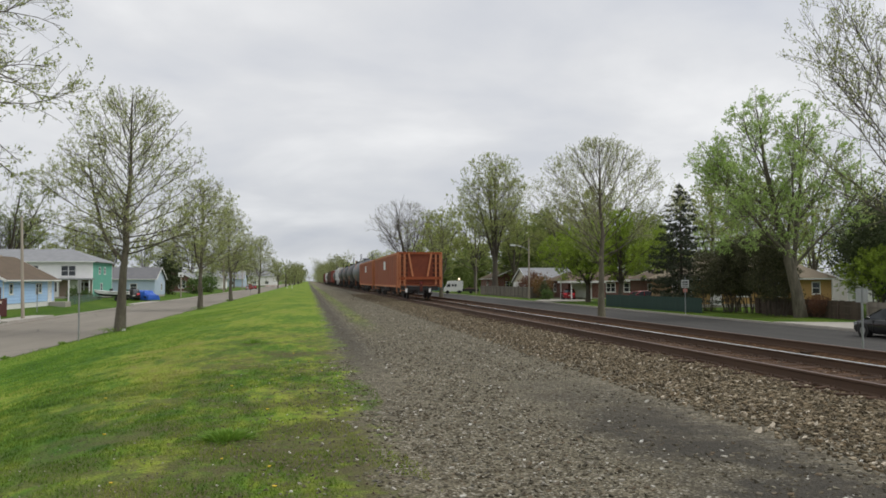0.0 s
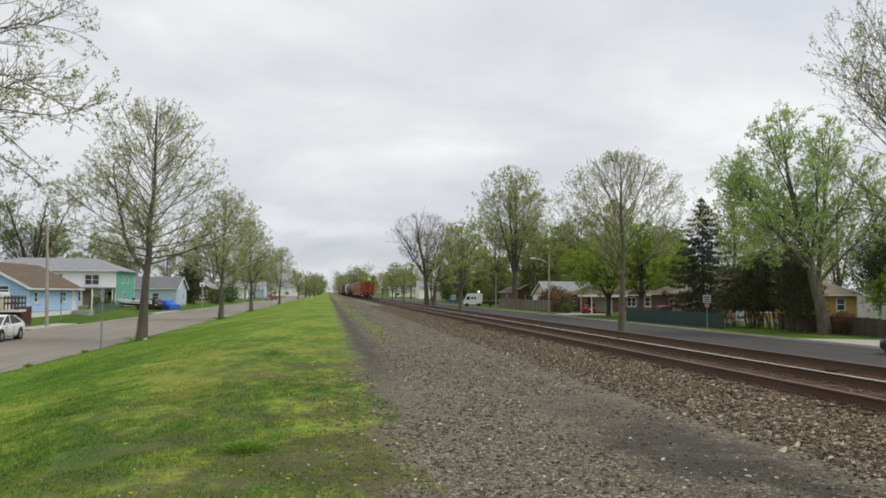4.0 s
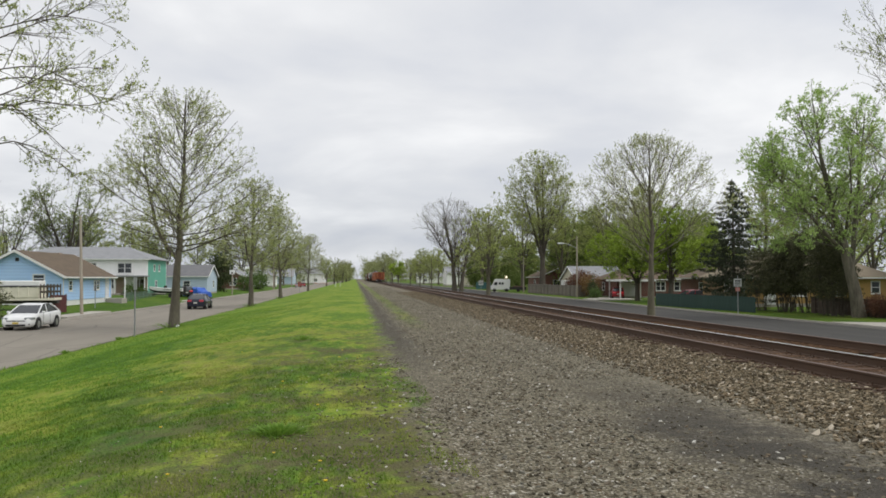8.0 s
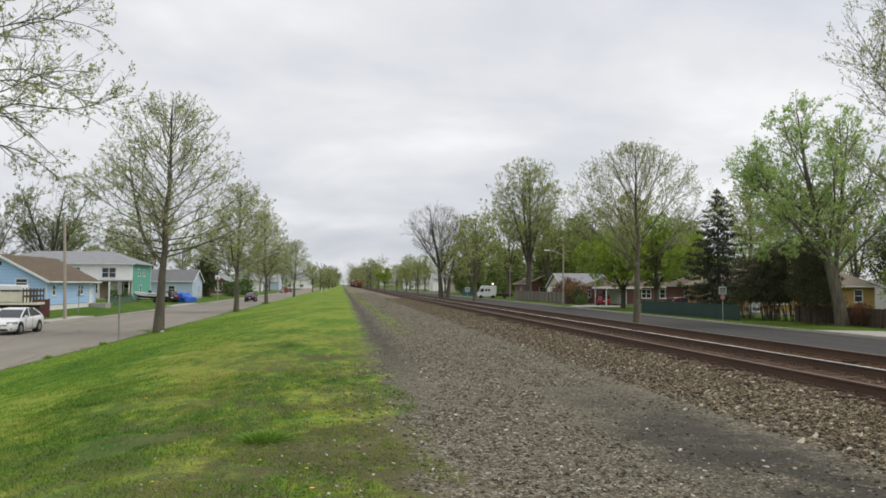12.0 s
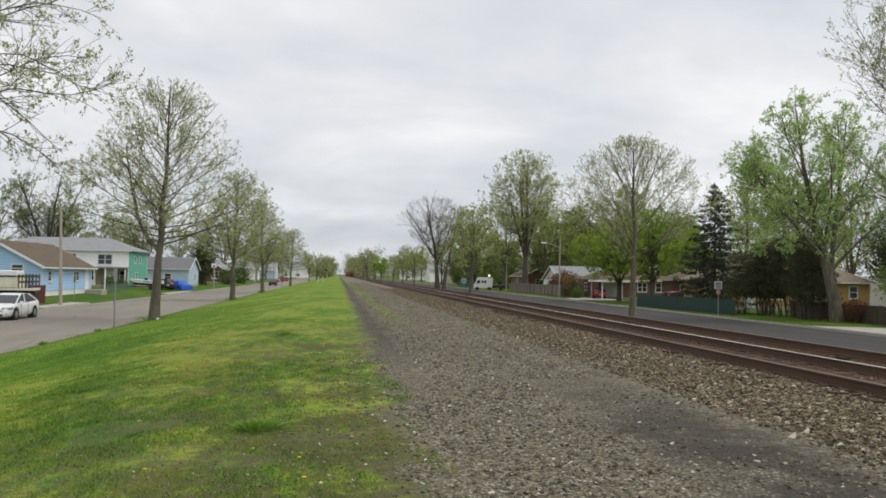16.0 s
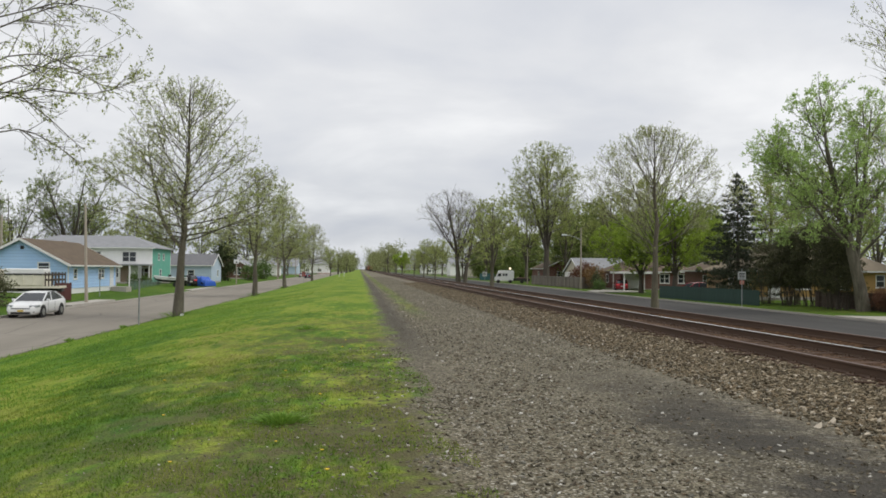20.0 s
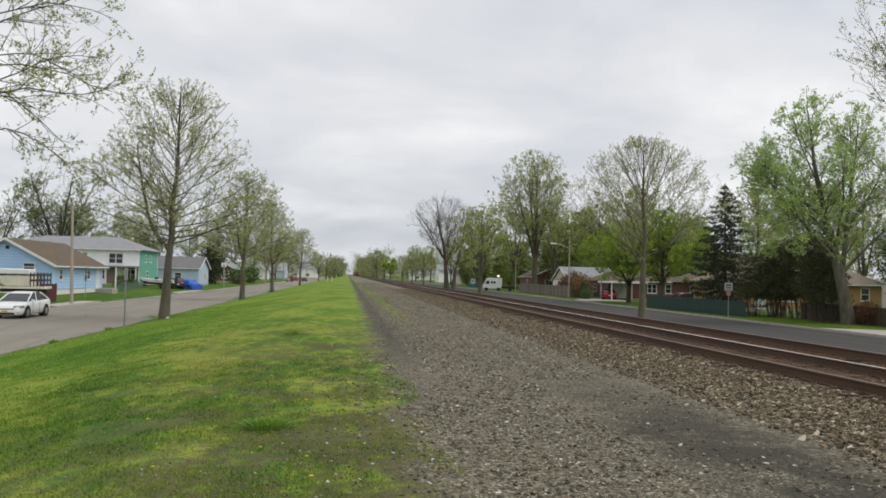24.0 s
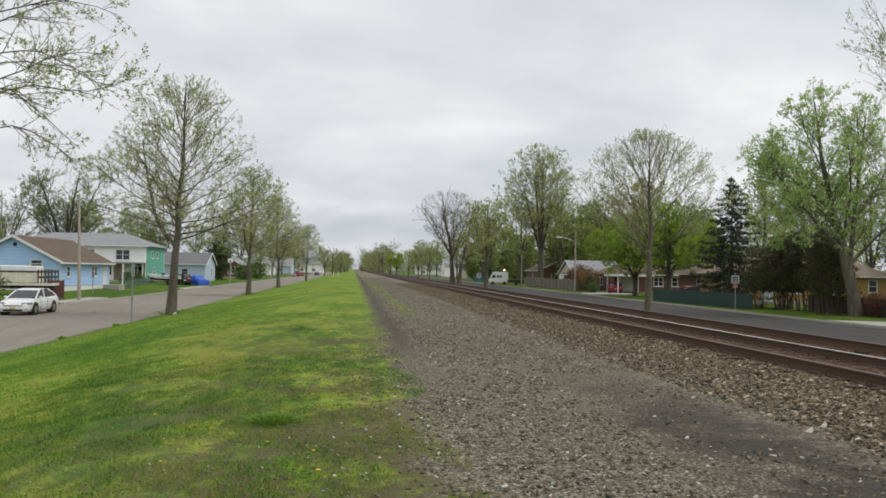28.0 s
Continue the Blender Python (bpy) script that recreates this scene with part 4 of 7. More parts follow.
def bogie(parent, y):
    """Side frames, bolster and two wheelsets; the wheels rest on the rails."""
    bm = bmesh.new()
    for s in (-1, 1):
        slab(bm, [(y - 1.15, 0.42), (y - 1.0, 0.62), (y + 1.0, 0.62), (y + 1.15, 0.42), (y + 0.8, 0.34), (y + 0.35, 0.2), (y - 0.35, 0.2), (y - 0.8, 0.34)], "x", s * 1.0 - 0.06, s * 1.0 + 0.06)
    box(bm, -1.1, 1.1, y - 0.2, y + 0.2, 0.4, 0.75)
    b = part("bogie", bm, DARK, parent)
    for d in (-0.85, 0.85):
        bm = bmesh.new()
        rod(bm, (-1.05, y + d, 0.45), (1.05, y + d, 0.45), 0.08, n=8)
        for s in (-1, 1):
            rod(bm, (s * 0.72, y + d, 0.45), (s * 0.86, y + d, 0.45), 0.45, n=18)
        part("wheelset", bm, DARK, b)


def wagon_base(name, label, length, deck, body):
    top = thing(name, pose(0, 0, 0), label, "freight wagon", "wagons of the train")
    bm = boxes((-0.28, 0.28, 0.3, length - 0.3, deck - 0.55, deck), (-1.35, 1.35, 0.35, 0.75, deck - 0.3, deck), (-1.35, 1.35, length - 0.75, length - 0.35, deck - 0.3, deck))
    part("underframe", bm, DARK, top)
    for y in (-0.25, length - 0.35):
        bm = boxes((-0.12, 0.12, y, y + 0.6, deck - 0.5, deck - 0.2), (-0.2, 0.2, y - 0.05 if y < 0 else y + 0.45, y + 0.2 if y < 0 else y + 0.68, deck - 0.55, deck - 0.18))
        part("coupler", bm, DARK, top)
    bogie(top, 2.3)
    bogie(top, length - 2.3)
    return top


def ladder(parent, x, y, z0, z1, along):
    bm = bmesh.new()
    dx, dy = ((0.2, 0) if along == "x" else (0, 0.2))
    for s in (-1, 1):
        rod(bm, (x + s * dx, y + s * dy, z0), (x + s * dx, y + s * dy, z1), 0.018, n=5)
    z = z0 + 0.15
    while z < z1:
        rod(bm, (x - dx, y - dy, z), (x + dx, y + dy, z), 0.014, n=5)
        z += 0.36
    part("ladder", bm, ORANGE_RIB, parent)


def gondola(last=False):
    """High-sided open wagon with ribbed ends."""
    Ln, W, lo, hi = 21.3, 1.56, 0.92, 3.42
    top = wagon_base("gondola_wagon", "orange high-sided open railway wagon with ribbed end" + (" and end marker" if last else ""), Ln, 0.95, ORANGE)
    for s in (-1, 1):
        side = part("side_wall", boxes((s * W - 0.03, s * W + 0.03, 0.25, Ln - 0.25, lo, hi)), ORANGE, top)
        bm = boxes((s * W - 0.07, s * W + 0.07, 0.2, Ln - 0.2, hi - 0.08, hi + 0.06), (s * W - 0.06, s * W + 0.06, 0.2, Ln - 0.2, lo - 0.06, lo + 0.1))
        part("top_chord", bm, ORANGE_RIB, side)
        for y in (0.35, Ln - 0.35):
            part("corner_post", boxes((s * (W + 0.06) - 0.05, s * (W + 0.06) + 0.05, y - 0.1, y + 0.1, lo, hi)), ORANGE_RIB, side)
        for k in range(13):
            part("side_rib", boxes((s * (W + 0.036) - 0.008, s * (W + 0.036) + 0.008, 1.6 + k * 1.5 - 0.04, 1.6 + k * 1.5 + 0.04, lo + 0.1, hi - 0.08)), ORANGE, side)
        part("emblem", boxes((s * (W + 0.075) - 0.012, s * (W + 0.075) + 0.012, Ln / 2 - 0.75, Ln / 2 + 0.75, 2.3, 3.0)), WHITE, side, "plain pale painted emblem")
    for y, o in ((0.28, -1), (Ln - 0.28, 1)):
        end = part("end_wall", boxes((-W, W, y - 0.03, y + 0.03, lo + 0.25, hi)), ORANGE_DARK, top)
        for x in (-1.2, 1.2):
            # Thin dark sheet in place of the shadow that deep ribs would cast.
            part("end_shade_panel", boxes((x - 0.27, x + 0.27, min(y + o * 0.031, y + o * 0.04), max(y + o * 0.031, y + o * 0.04), lo + 0.74, hi - 0.12)), MAROON, end, "thin dark maroon sheet standing in for shade between ribs")
            for z in (1.95, 2.3, 2.65, 3.0):
                part("rung", boxes((x - 0.27, x + 0.27, min(y + o * 0.04, y + o * 0.09), max(y + o * 0.04, y + o * 0.09), z - 0.025, z + 0.025)), ORANGE, end)
        for x0, x1 in ((-0.85, -0.55), (0.85, 0.55)):
            bm = bmesh.new()
            slab(bm, [(x0 - 0.06, hi - 0.03), (x0 + 0.06, hi - 0.03), (x1 + 0.06, lo + 0.75), (x1 - 0.06, lo + 0.75)], "y", min(y + o * 0.03, y + o * 0.13), max(y + o * 0.03, y + o * 0.13))
            part("rib", bm, ORANGE_RIB, end)
        for x in (-1.5, -1.18, 1.18, 1.5):
            part("rib", boxes((x - 0.05, x + 0.05, min(y + o * 0.03, y + o * 0.11), max(y + o * 0.03, y + o * 0.11), lo + 0.1, hi)), ORANGE_RIB, end)
        part("sill", boxes((-W, W, min(y, y + o * 0.16), max(y, y + o * 0.16), lo + 0.52, lo + 0.72)), ORANGE, end)
        part("sill", boxes((-W, W, min(y, y + o * 0.12), max(y, y + o * 0.12), hi - 0.1, hi + 0.06)), ORANGE, end)
        ladder(top, -1.3, y + o * 0.2, 0.5, hi - 0.1, "x")
    ladder(top, -W - 0.12, 0.75, 0.5, hi - 0.1, "y")
    if last:
        bm = boxes((-0.1, 0.1, -0.42, -0.26, 0.6, 1.35))
        m = part("end_marker", bm, MAROON, top)
        part("lamp", boxes((-0.08, 0.08, -0.46, -0.42, 1.12, 1.3)), REFLECT, m)
        for x in (-1.05, 0.7):
            part("reflector", boxes((x - 0.07, x + 0.07, 0.04, 0.08, 0.5, 0.78)), WHITE, top)
    return top


def tank(material, label):
    Ln, R, zc = 17.4, 1.6, 2.55
    top = wagon_base("tank_wagon", label, Ln, 0.95, material)
    bm = bmesh.new()
    prof = [(0.35, 0.02), (0.42, 0.7), (0.62, 1.15), (1.0, 1.42), (1.4, R), (Ln - 1.4, R), (Ln - 1.0, 1.42), (Ln - 0.62, 1.15), (Ln - 0.42, 0.7), (Ln - 0.35, 0.02)]
    rings = [[bm.verts.new((r * math.cos(k * math.tau / 24), y, zc + r * math.sin(k * math.tau / 24))) for k in range(24)] for y, r in prof]
    for a, b in zip(rings, rings[1:]):
        for k in range(24):
            bm.faces.new((a[k], a[(k + 1) % 24], b[(k + 1) % 24], b[k]))
    tk = part("tank", bm, material, top, smooth=True)
    bm = rod(bmesh.new(), (0, Ln / 2, zc + R - 0.05), (0, Ln / 2, zc + R + 0.35), 0.42, n=14)
    part("dome", bm, material, tk)
    bm = boxes((-0.8, 0.8, Ln / 2 - 1.3, Ln / 2 + 1.3, zc + R - 0.12, zc + R - 0.06))
    for x in (-0.78, 0.78):
        for y in (-1.25, 0, 1.25):
            rod(bm, (x, Ln / 2 + y, zc + R - 0.1), (x, Ln / 2 + y, zc + R + 0.9), 0.025, n=5)
        rod(bm, (x, Ln / 2 - 1.25, zc + R + 0.9), (x, Ln / 2 + 1.25, zc + R + 0.9), 0.025, n=5)
    part("platform", bm, DARK, top)
    for y in (2.3, Ln - 2.3):
        part("saddle", boxes((-1.3, 1.3, y - 0.35, y + 0.35, 0.9, 1.45)), DARK, top)
    for s in (-1, 1):
        bm = bmesh.new()
        rod(bm, (s * 1.45, 1.0, 1.75), (s * 1.45, Ln - 1.0, 1.75), 0.025, n=5)
        part("handrail", bm, DARK, top)
        ladder(top, s * 1.53, Ln / 2, 0.7, zc + R, "y")
    return top


def hopper(material, label, name="hopper_wagon"):
    Ln = 17.6
    top = wagon_base(name, label, Ln, 0.95, material)
    bm = bmesh.new()
    slab(bm, [(-1.5, 1.5), (-1.58, 2.6), (-1.45, 3.9), (-0.8, 4.35), (0.8, 4.35), (1.45, 3.9), (1.58, 2.6), (1.5, 1.5)], "y", 1.2, Ln - 1.2)
    body = part("body", bm, material, top, smooth=False)
    for k in range(3):
        y = 3.6 + k * 5.2
        bm = bmesh.new()
        slab(bm, [(y - 2.3, 1.55), (y + 2.3, 1.55), (y + 0.5, 0.55), (y - 0.5, 0.55)], "x", -1.3, 1.3)
        part("chute", bm, material, body)
    part("running_board", boxes((-0.5, 0.5, 1.0, Ln - 1.0, 4.36, 4.42)), DARK, top)
    for s in (-1, 1):
        for k in range(8):
            y = 1.6 + k * 2.05
            part("rib", boxes((s * 1.54 - 0.05, s * 1.54 + 0.05, y - 0.06, y + 0.06, 1.5, 3.6)), material, body)
    return top


def box_wagon(material, label, roof):
    Ln, W = 17.0, 1.55
    top = wagon_base("box_wagon", label, Ln, 0.95, material)
    body = part("body", boxes((-W, W, 0.2, Ln - 0.2, 0.95, 4.1)), material, top)
    bm = bmesh.new()
    slab(bm, [(-W - 0.04, 4.1), (W + 0.04, 4.1), (0, 4.42)], "y", 0.15, Ln - 0.15)
    part("roof", bm, roof, top)
    for s in (-1, 1):
        part("door", boxes((s * W - 0.07, s * W + 0.07, Ln / 2 - 1.6, Ln / 2 + 1.6, 1.05, 4.0)), material, body)
        for y in (1.5, 3.5, 5.3, Ln - 5.3, Ln - 3.5, Ln - 1.5):
            part("rib", boxes((s * W - 0.05, s * W + 0.05, y - 0.06, y + 0.06, 1.0, 4.05)), material, body)
    return top


TRAIN = []


def build_train():
    g1 = gondola(True)
    g2 = gondola()
    t1 = tank(TANK_BLACK, "weathered black railway tank wagon")
    t2 = tank(TANK_GREY, "grey railway tank wagon with a railed platform")
    h1 = hopper(HOPPER_WHITE, "pale covered hopper wagon")
    b1 = box_wagon(BOX_RED, "oxide red box wagon with a pale roof", HOPPER_WHITE)
    b2 = box_wagon(BOX_BROWN, "brown box wagon with a dark roof", DARK)
    far = pose(8.24, 60, 0.2)
    row = [(g1, 22.3), (g2, 22.4), (t2, 18.4), (copy_thing(t1, far), 18.4), (t1, 18.4), (copy_thing(t1, far), 18.4), (h1, 18.6), (copy_thing(t1, far), 18.4), (b1, 18.2), (b2, 18.2), (copy_thing(b2, far), 18.2), (copy_thing(t1, far), 18.4), (copy_thing(h1, far), 18.6), (copy_thing(b1, far), 18.2), (copy_thing(b2, far), 18.2)]
    y = 0.0
    for ob, ln in row:
        TRAIN.append((ob, y))
        ob.matrix_basis = pose(8.24, 57.3 + y, 0.2)
        y += ln


build_train()


# ---- vehicles ----
CAR_WHITE = mat("white_car_paint", (0.80, 0.80, 0.79), (0.74, 0.74, 0.73), 2, 40, 0.22, 0.0, 0.0, 0.6)
CAR_NAVY = mat("navy_car_paint", (0.014, 0.017, 0.032), (0.02, 0.023, 0.038), 2, 40, 0.2, 0.2, 0.0, 0.6)
CAR_RED = mat("red_car_paint", (0.24, 0.014, 0.022), (0.19, 0.012, 0.018), 2, 40, 0.25, 0.1, 0.0, 0.6)
CAR_BLACK = mat("black_car_paint", (0.012, 0.012, 0.014), (0.02, 0.02, 0.022), 2, 40, 0.2, 0.1, 0.0, 0.6)
CAR_SILVER = mat("silver_car_paint", (0.42, 0.43, 0.45), (0.36, 0.37, 0.38), 2, 40, 0.25, 0.5, 0.0, 0.6)
TAIL_RED = glow_mat("tail_lamp", (0.55, 0.02, 0.03), 0.25)
TAIL_LIT = glow_mat("lit_tail_lamp", (0.42, 0.03, 0.05), 0.12)
HEAD_LAMP = mat("headlamp_lens", (0.40, 0.42, 0.44), (0.30, 0.32, 0.34), 6, 40, 0.08, 0.3, 0.0, 0.8)
RIM = mat("alloy_rim", (0.45, 0.46, 0.47), (0.36, 0.37, 0.38), 4, 30, 0.3, 0.9, 0.0)
PLATE_YELLOW = mat("plate_yellow", (0.62, 0.46, 0.06), (0.5, 0.36, 0.05), 8, 50, 0.5)
PLATE = mat("plate_white", (0.62, 0.62, 0.55), (0.5, 0.5, 0.45), 8, 50, 0.5)


def car(name, label, paint, length=4.6, width=1.78, height=1.45, style="sedan", tail=TAIL_RED):
    """A car lofted from sections along its length; it faces +y, its middle over the origin, wheels on z = 0."""
    top = thing(name, pose(0, 0, 0), label, "car")
    L2, W = length / 2, width / 2
    # per section: y, half width, sill, belt line
    body = [(-1.00, 0.80, 0.42, 0.80), (-0.965, 0.92, 0.27, 0.98), (-0.82, 0.98, 0.22, 1.00 if style == "sedan" else 1.0), (-0.5, 1.0, 0.2, 0.97), (0.0, 1.0, 0.2, 0.94), (0.42, 1.0, 0.2, 0.93), (0.62, 0.99, 0.2, 0.89), (0.80, 0.965, 0.2, 0.82), (0.92, 0.91, 0.2, 0.74), (0.975, 0.83, 0.22, 0.66), (1.0, 0.72, 0.27, 0.56)]
    bm = bmesh.new()
    rings = []
    for f, w, lo, hi in body:
        w *= W
        pts = [(-w * 0.86, lo), (-w * 0.97, lo + 0.12), (-w, lo + (hi - lo) * 0.5), (-w * 0.97, hi - 0.1), (-w * 0.90, hi), (-w * 0.45, hi + 0.02), (w * 0.45, hi + 0.02), (w * 0.90, hi), (w * 0.97, hi - 0.1), (w, lo + (hi - lo) * 0.5), (w * 0.97, lo + 0.12), (w * 0.86, lo)]
        rings.append([bm.verts.new((x, f * L2, z)) for x, z in pts])
    n = len(rings[0])
    for a, b in zip(rings, rings[1:]):
        for k in range(n):
            bm.faces.new((a[k], a[(k + 1) % n], b[(k + 1) % n], b[k]))
    bm.faces.new(rings[0])
    bm.faces.new(rings[-1][::-1])
    shell = part("body", bm, paint, top, smooth=True)
    # cabin: dark glass along a curved roof line, with painted roof and pillars over it
    if style == "sedan":
        line = [(0.56, 0.88), (0.34, 1.14), (0.13, 1.36), (-0.04, 1.43), (-0.24, 1.45), (-0.44, 1.40), (-0.64, 1.22), (-0.84, 1.01)]
    else:
        line = [(0.62, 0.86), (0.38, 1.16), (0.17, 1.37), (0.0, 1.435), (-0.30, 1.45), (-0.66, 1.42), (-0.84, 1.28), (-0.95, 1.0)]
    line = [(f * L2, 0.88 + (z - 0.88) * (height - 0.88) / 0.57) for f, z in line]
    half = lambda z: W * (0.90 - 0.22 * (z - 0.88) / (height - 0.88))
    bm = bmesh.new()
    left, right = [[bm.verts.new((sg * half(z), y, z)) for y, z in line] for sg in (-1, 1)]
    for k in range(len(line) - 1):
        bm.faces.new((left[k], left[k + 1], right[k + 1], right[k]))
    bm.faces.new(left[::-1])
    bm.faces.new(right)
    bm.faces.new((left[0], right[0], right[-1], left[-1]))
    part("window_glass", bm, GLASS, top)
    bm = bmesh.new()
    for k in range(2, 5):
        (ya, za), (yb, zb) = line[k], line[k + 1]
        a, b = half(za) + 0.012, half(zb) + 0.012
        low = [(-a, ya, za - 0.035), (a, ya, za - 0.035), (b, yb, zb - 0.035), (-b, yb, zb - 0.035)]
        upp = [(-a + 0.05, ya, za + 0.02), (a - 0.05, ya, za + 0.02), (b - 0.05, yb, zb + 0.02), (-b + 0.05, yb, zb + 0.02)]
        lv, uv = [bm.verts.new(p) for p in low], [bm.verts.new(p) for p in upp]
        for n_ in range(4):
            bm.faces.new((lv[n_], lv[(n_ + 1) % 4], uv[(n_ + 1) % 4], uv[n_]))
        bm.faces.new(uv)
    part("roof", bm, paint, top)
    for sg in (-1, 1):
        for run, rr in (((0, 1, 2), 0.038), ((5, 6, 7), 0.06)):
            bm = bmesh.new()
            for ka, kb in zip(run, run[1:]):
                (ya, za), (yb, zb) = line[ka], line[kb]
                rod(bm, (sg * half(za), ya, za), (sg * half(zb), yb, zb), rr, n=6)
            part("pillar", bm, paint, top)
        part("pillar", rod(bmesh.new(), (sg * half(0.9), -0.02 * L2, 0.9), (sg * half(height - 0.05), -0.10 * L2, height - 0.05), 0.035, n=5), paint, top)
    R = 0.325
    for s in (-1, 1):
        for y in (0.60 * L2, -0.58 * L2):
            well = rod(bmesh.new(), (s * (W - 0.3), y, R + 0.02), (s * (W + 0.004), y, R + 0.02), R + 0.07, n=20)
            part("wheel_arch", well, DARK, top)
            tyre = rod(bmesh.new(), (s * (W - 0.2), y, R), (s * (W + 0.012), y, R), R, n=22)
            w = part("wheel", tyre, RUBBER, top)
            part("rim", rod(bmesh.new(), (s * (W - 0.02), y, R), (s * (W + 0.02), y, R), R * 0.64, R * 0.6, n=18), RIM, w)
        part("tail_lamp", boxes((s * W * 0.62 - 0.2, s * W * 0.62 + 0.2, -L2 - 0.012, -L2 + 0.16, 0.72, 0.9)), tail, top, bevel=0.02)
        lamp_bm = bmesh.new()
        slab(lamp_bm, [(s * W * 0.52, L2 + 0.0), (s * W * 0.90, L2 - 0.14), (s * W * 0.985, L2 - 0.50), (s * W * 0.85, L2 - 0.42), (s * W * 0.50, L2 - 0.20)], "z", 0.60, 0.735)
        part("headlamp", lamp_bm, HEAD_LAMP, top, bevel=0.015)
        part("mirror", boxes((s * (W + 0.07) - 0.09, s * (W + 0.07) + 0.09, 0.36 * L2, 0.36 * L2 + 0.12, 0.92, 1.05)), paint, top, bevel=0.03)
        bm = boxes((s * W * 0.995 - 0.006, s * W * 0.995 + 0.006, 0.30 * L2 - 0.008, 0.30 * L2 + 0.008, 0.3, 0.9), (s * W * 0.995 - 0.006, s * W * 0.995 + 0.006, -0.14 * L2 - 0.008, -0.14 * L2 + 0.008, 0.3, 0.9))
        part("door_gap", bm, DARK, top)
    part("number_plate", boxes((-0.17, 0.17, -L2 - 0.02, -L2 + 0.05, 0.56, 0.68)), PLATE, top)
    part("bumper", boxes((-W * 0.8, W * 0.8, -L2 - 0.01, -L2 + 0.1, 0.3, 0.48)), paint, top, bevel=0.03)
    part("grille", boxes((-W * 0.58, W * 0.58, L2 - 0.16, L2 + 0.004, 0.50, 0.585)), DARK, top, bevel=0.02)
    part("air_intake", boxes((-W * 0.6, W * 0.6, L2 - 0.12, L2 + 0.012, 0.24, 0.36)), DARK, top, bevel=0.02)
    part("front_plate", boxes((-0.16, 0.16, L2 - 0.03, L2 + 0.022, 0.375, 0.475)), PLATE_YELLOW, top)
    for s in (-1, 1):
        part("fog_lamp", boxes((s * W * 0.72 - 0.09, s * W * 0.72 + 0.09, L2 - 0.2, L2 - 0.035, 0.32, 0.40)), DARK, top, bevel=0.02)
    return top


white_car = car("parked_car", "white sedan parked at the kerb facing oncoming traffic", CAR_WHITE)
white_car.matrix_basis = pose(-18.85, 48.5, -1.35, 0, 0, 180)
sedan = car("moving_car", "dark navy sedan driving away along the pale street", CAR_NAVY, 4.5, 1.74, 1.44, tail=TAIL_LIT)
red_car = car("parked_car", "dark red hatchback parked on a driveway by a garage", CAR_RED, 4.2, 1.76, 1.52, "hatch")
red_car.matrix_basis = pose(36.6, 107.0, land(36.6), 0, 0, -14)
black_car = car("parked_car", "black car parked at the far kerb of the dark street", CAR_BLACK, 4.7, 1.82, 1.5, "hatch")
black_car.matrix_basis = pose(28.75, 34.3, -1.35)
silver = car("parked_car", "silver hatchback parked before a brick house", CAR_SILVER, 4.3, 1.76, 1.5, "hatch")
silver.matrix_basis = pose(39.5, 79.0, land(39.5), 0, 0, 90)
c = copy_thing(red_car, pose(37.0, 83.5, land(37), 0, 0, 100))
tagged(c, "dark red hatchback parked behind the green fence")
c = copy_thing(silver, pose(-18.8, 262, -1.35))
tagged(c, "silver hatchback parked far along the pale street")
c = copy_thing(red_car, pose(-18.6, 285, -1.35))
tagged(c, "dark red hatchback parked far along the pale street")
dark_car = car("parked_car", "dark car parked beside a covered boat", CAR_BLACK, 4.3, 1.76, 1.45, "hatch")
dark_car.matrix_basis = pose(-23.4, 111.5, land(-23.4), 0, 0, 20)


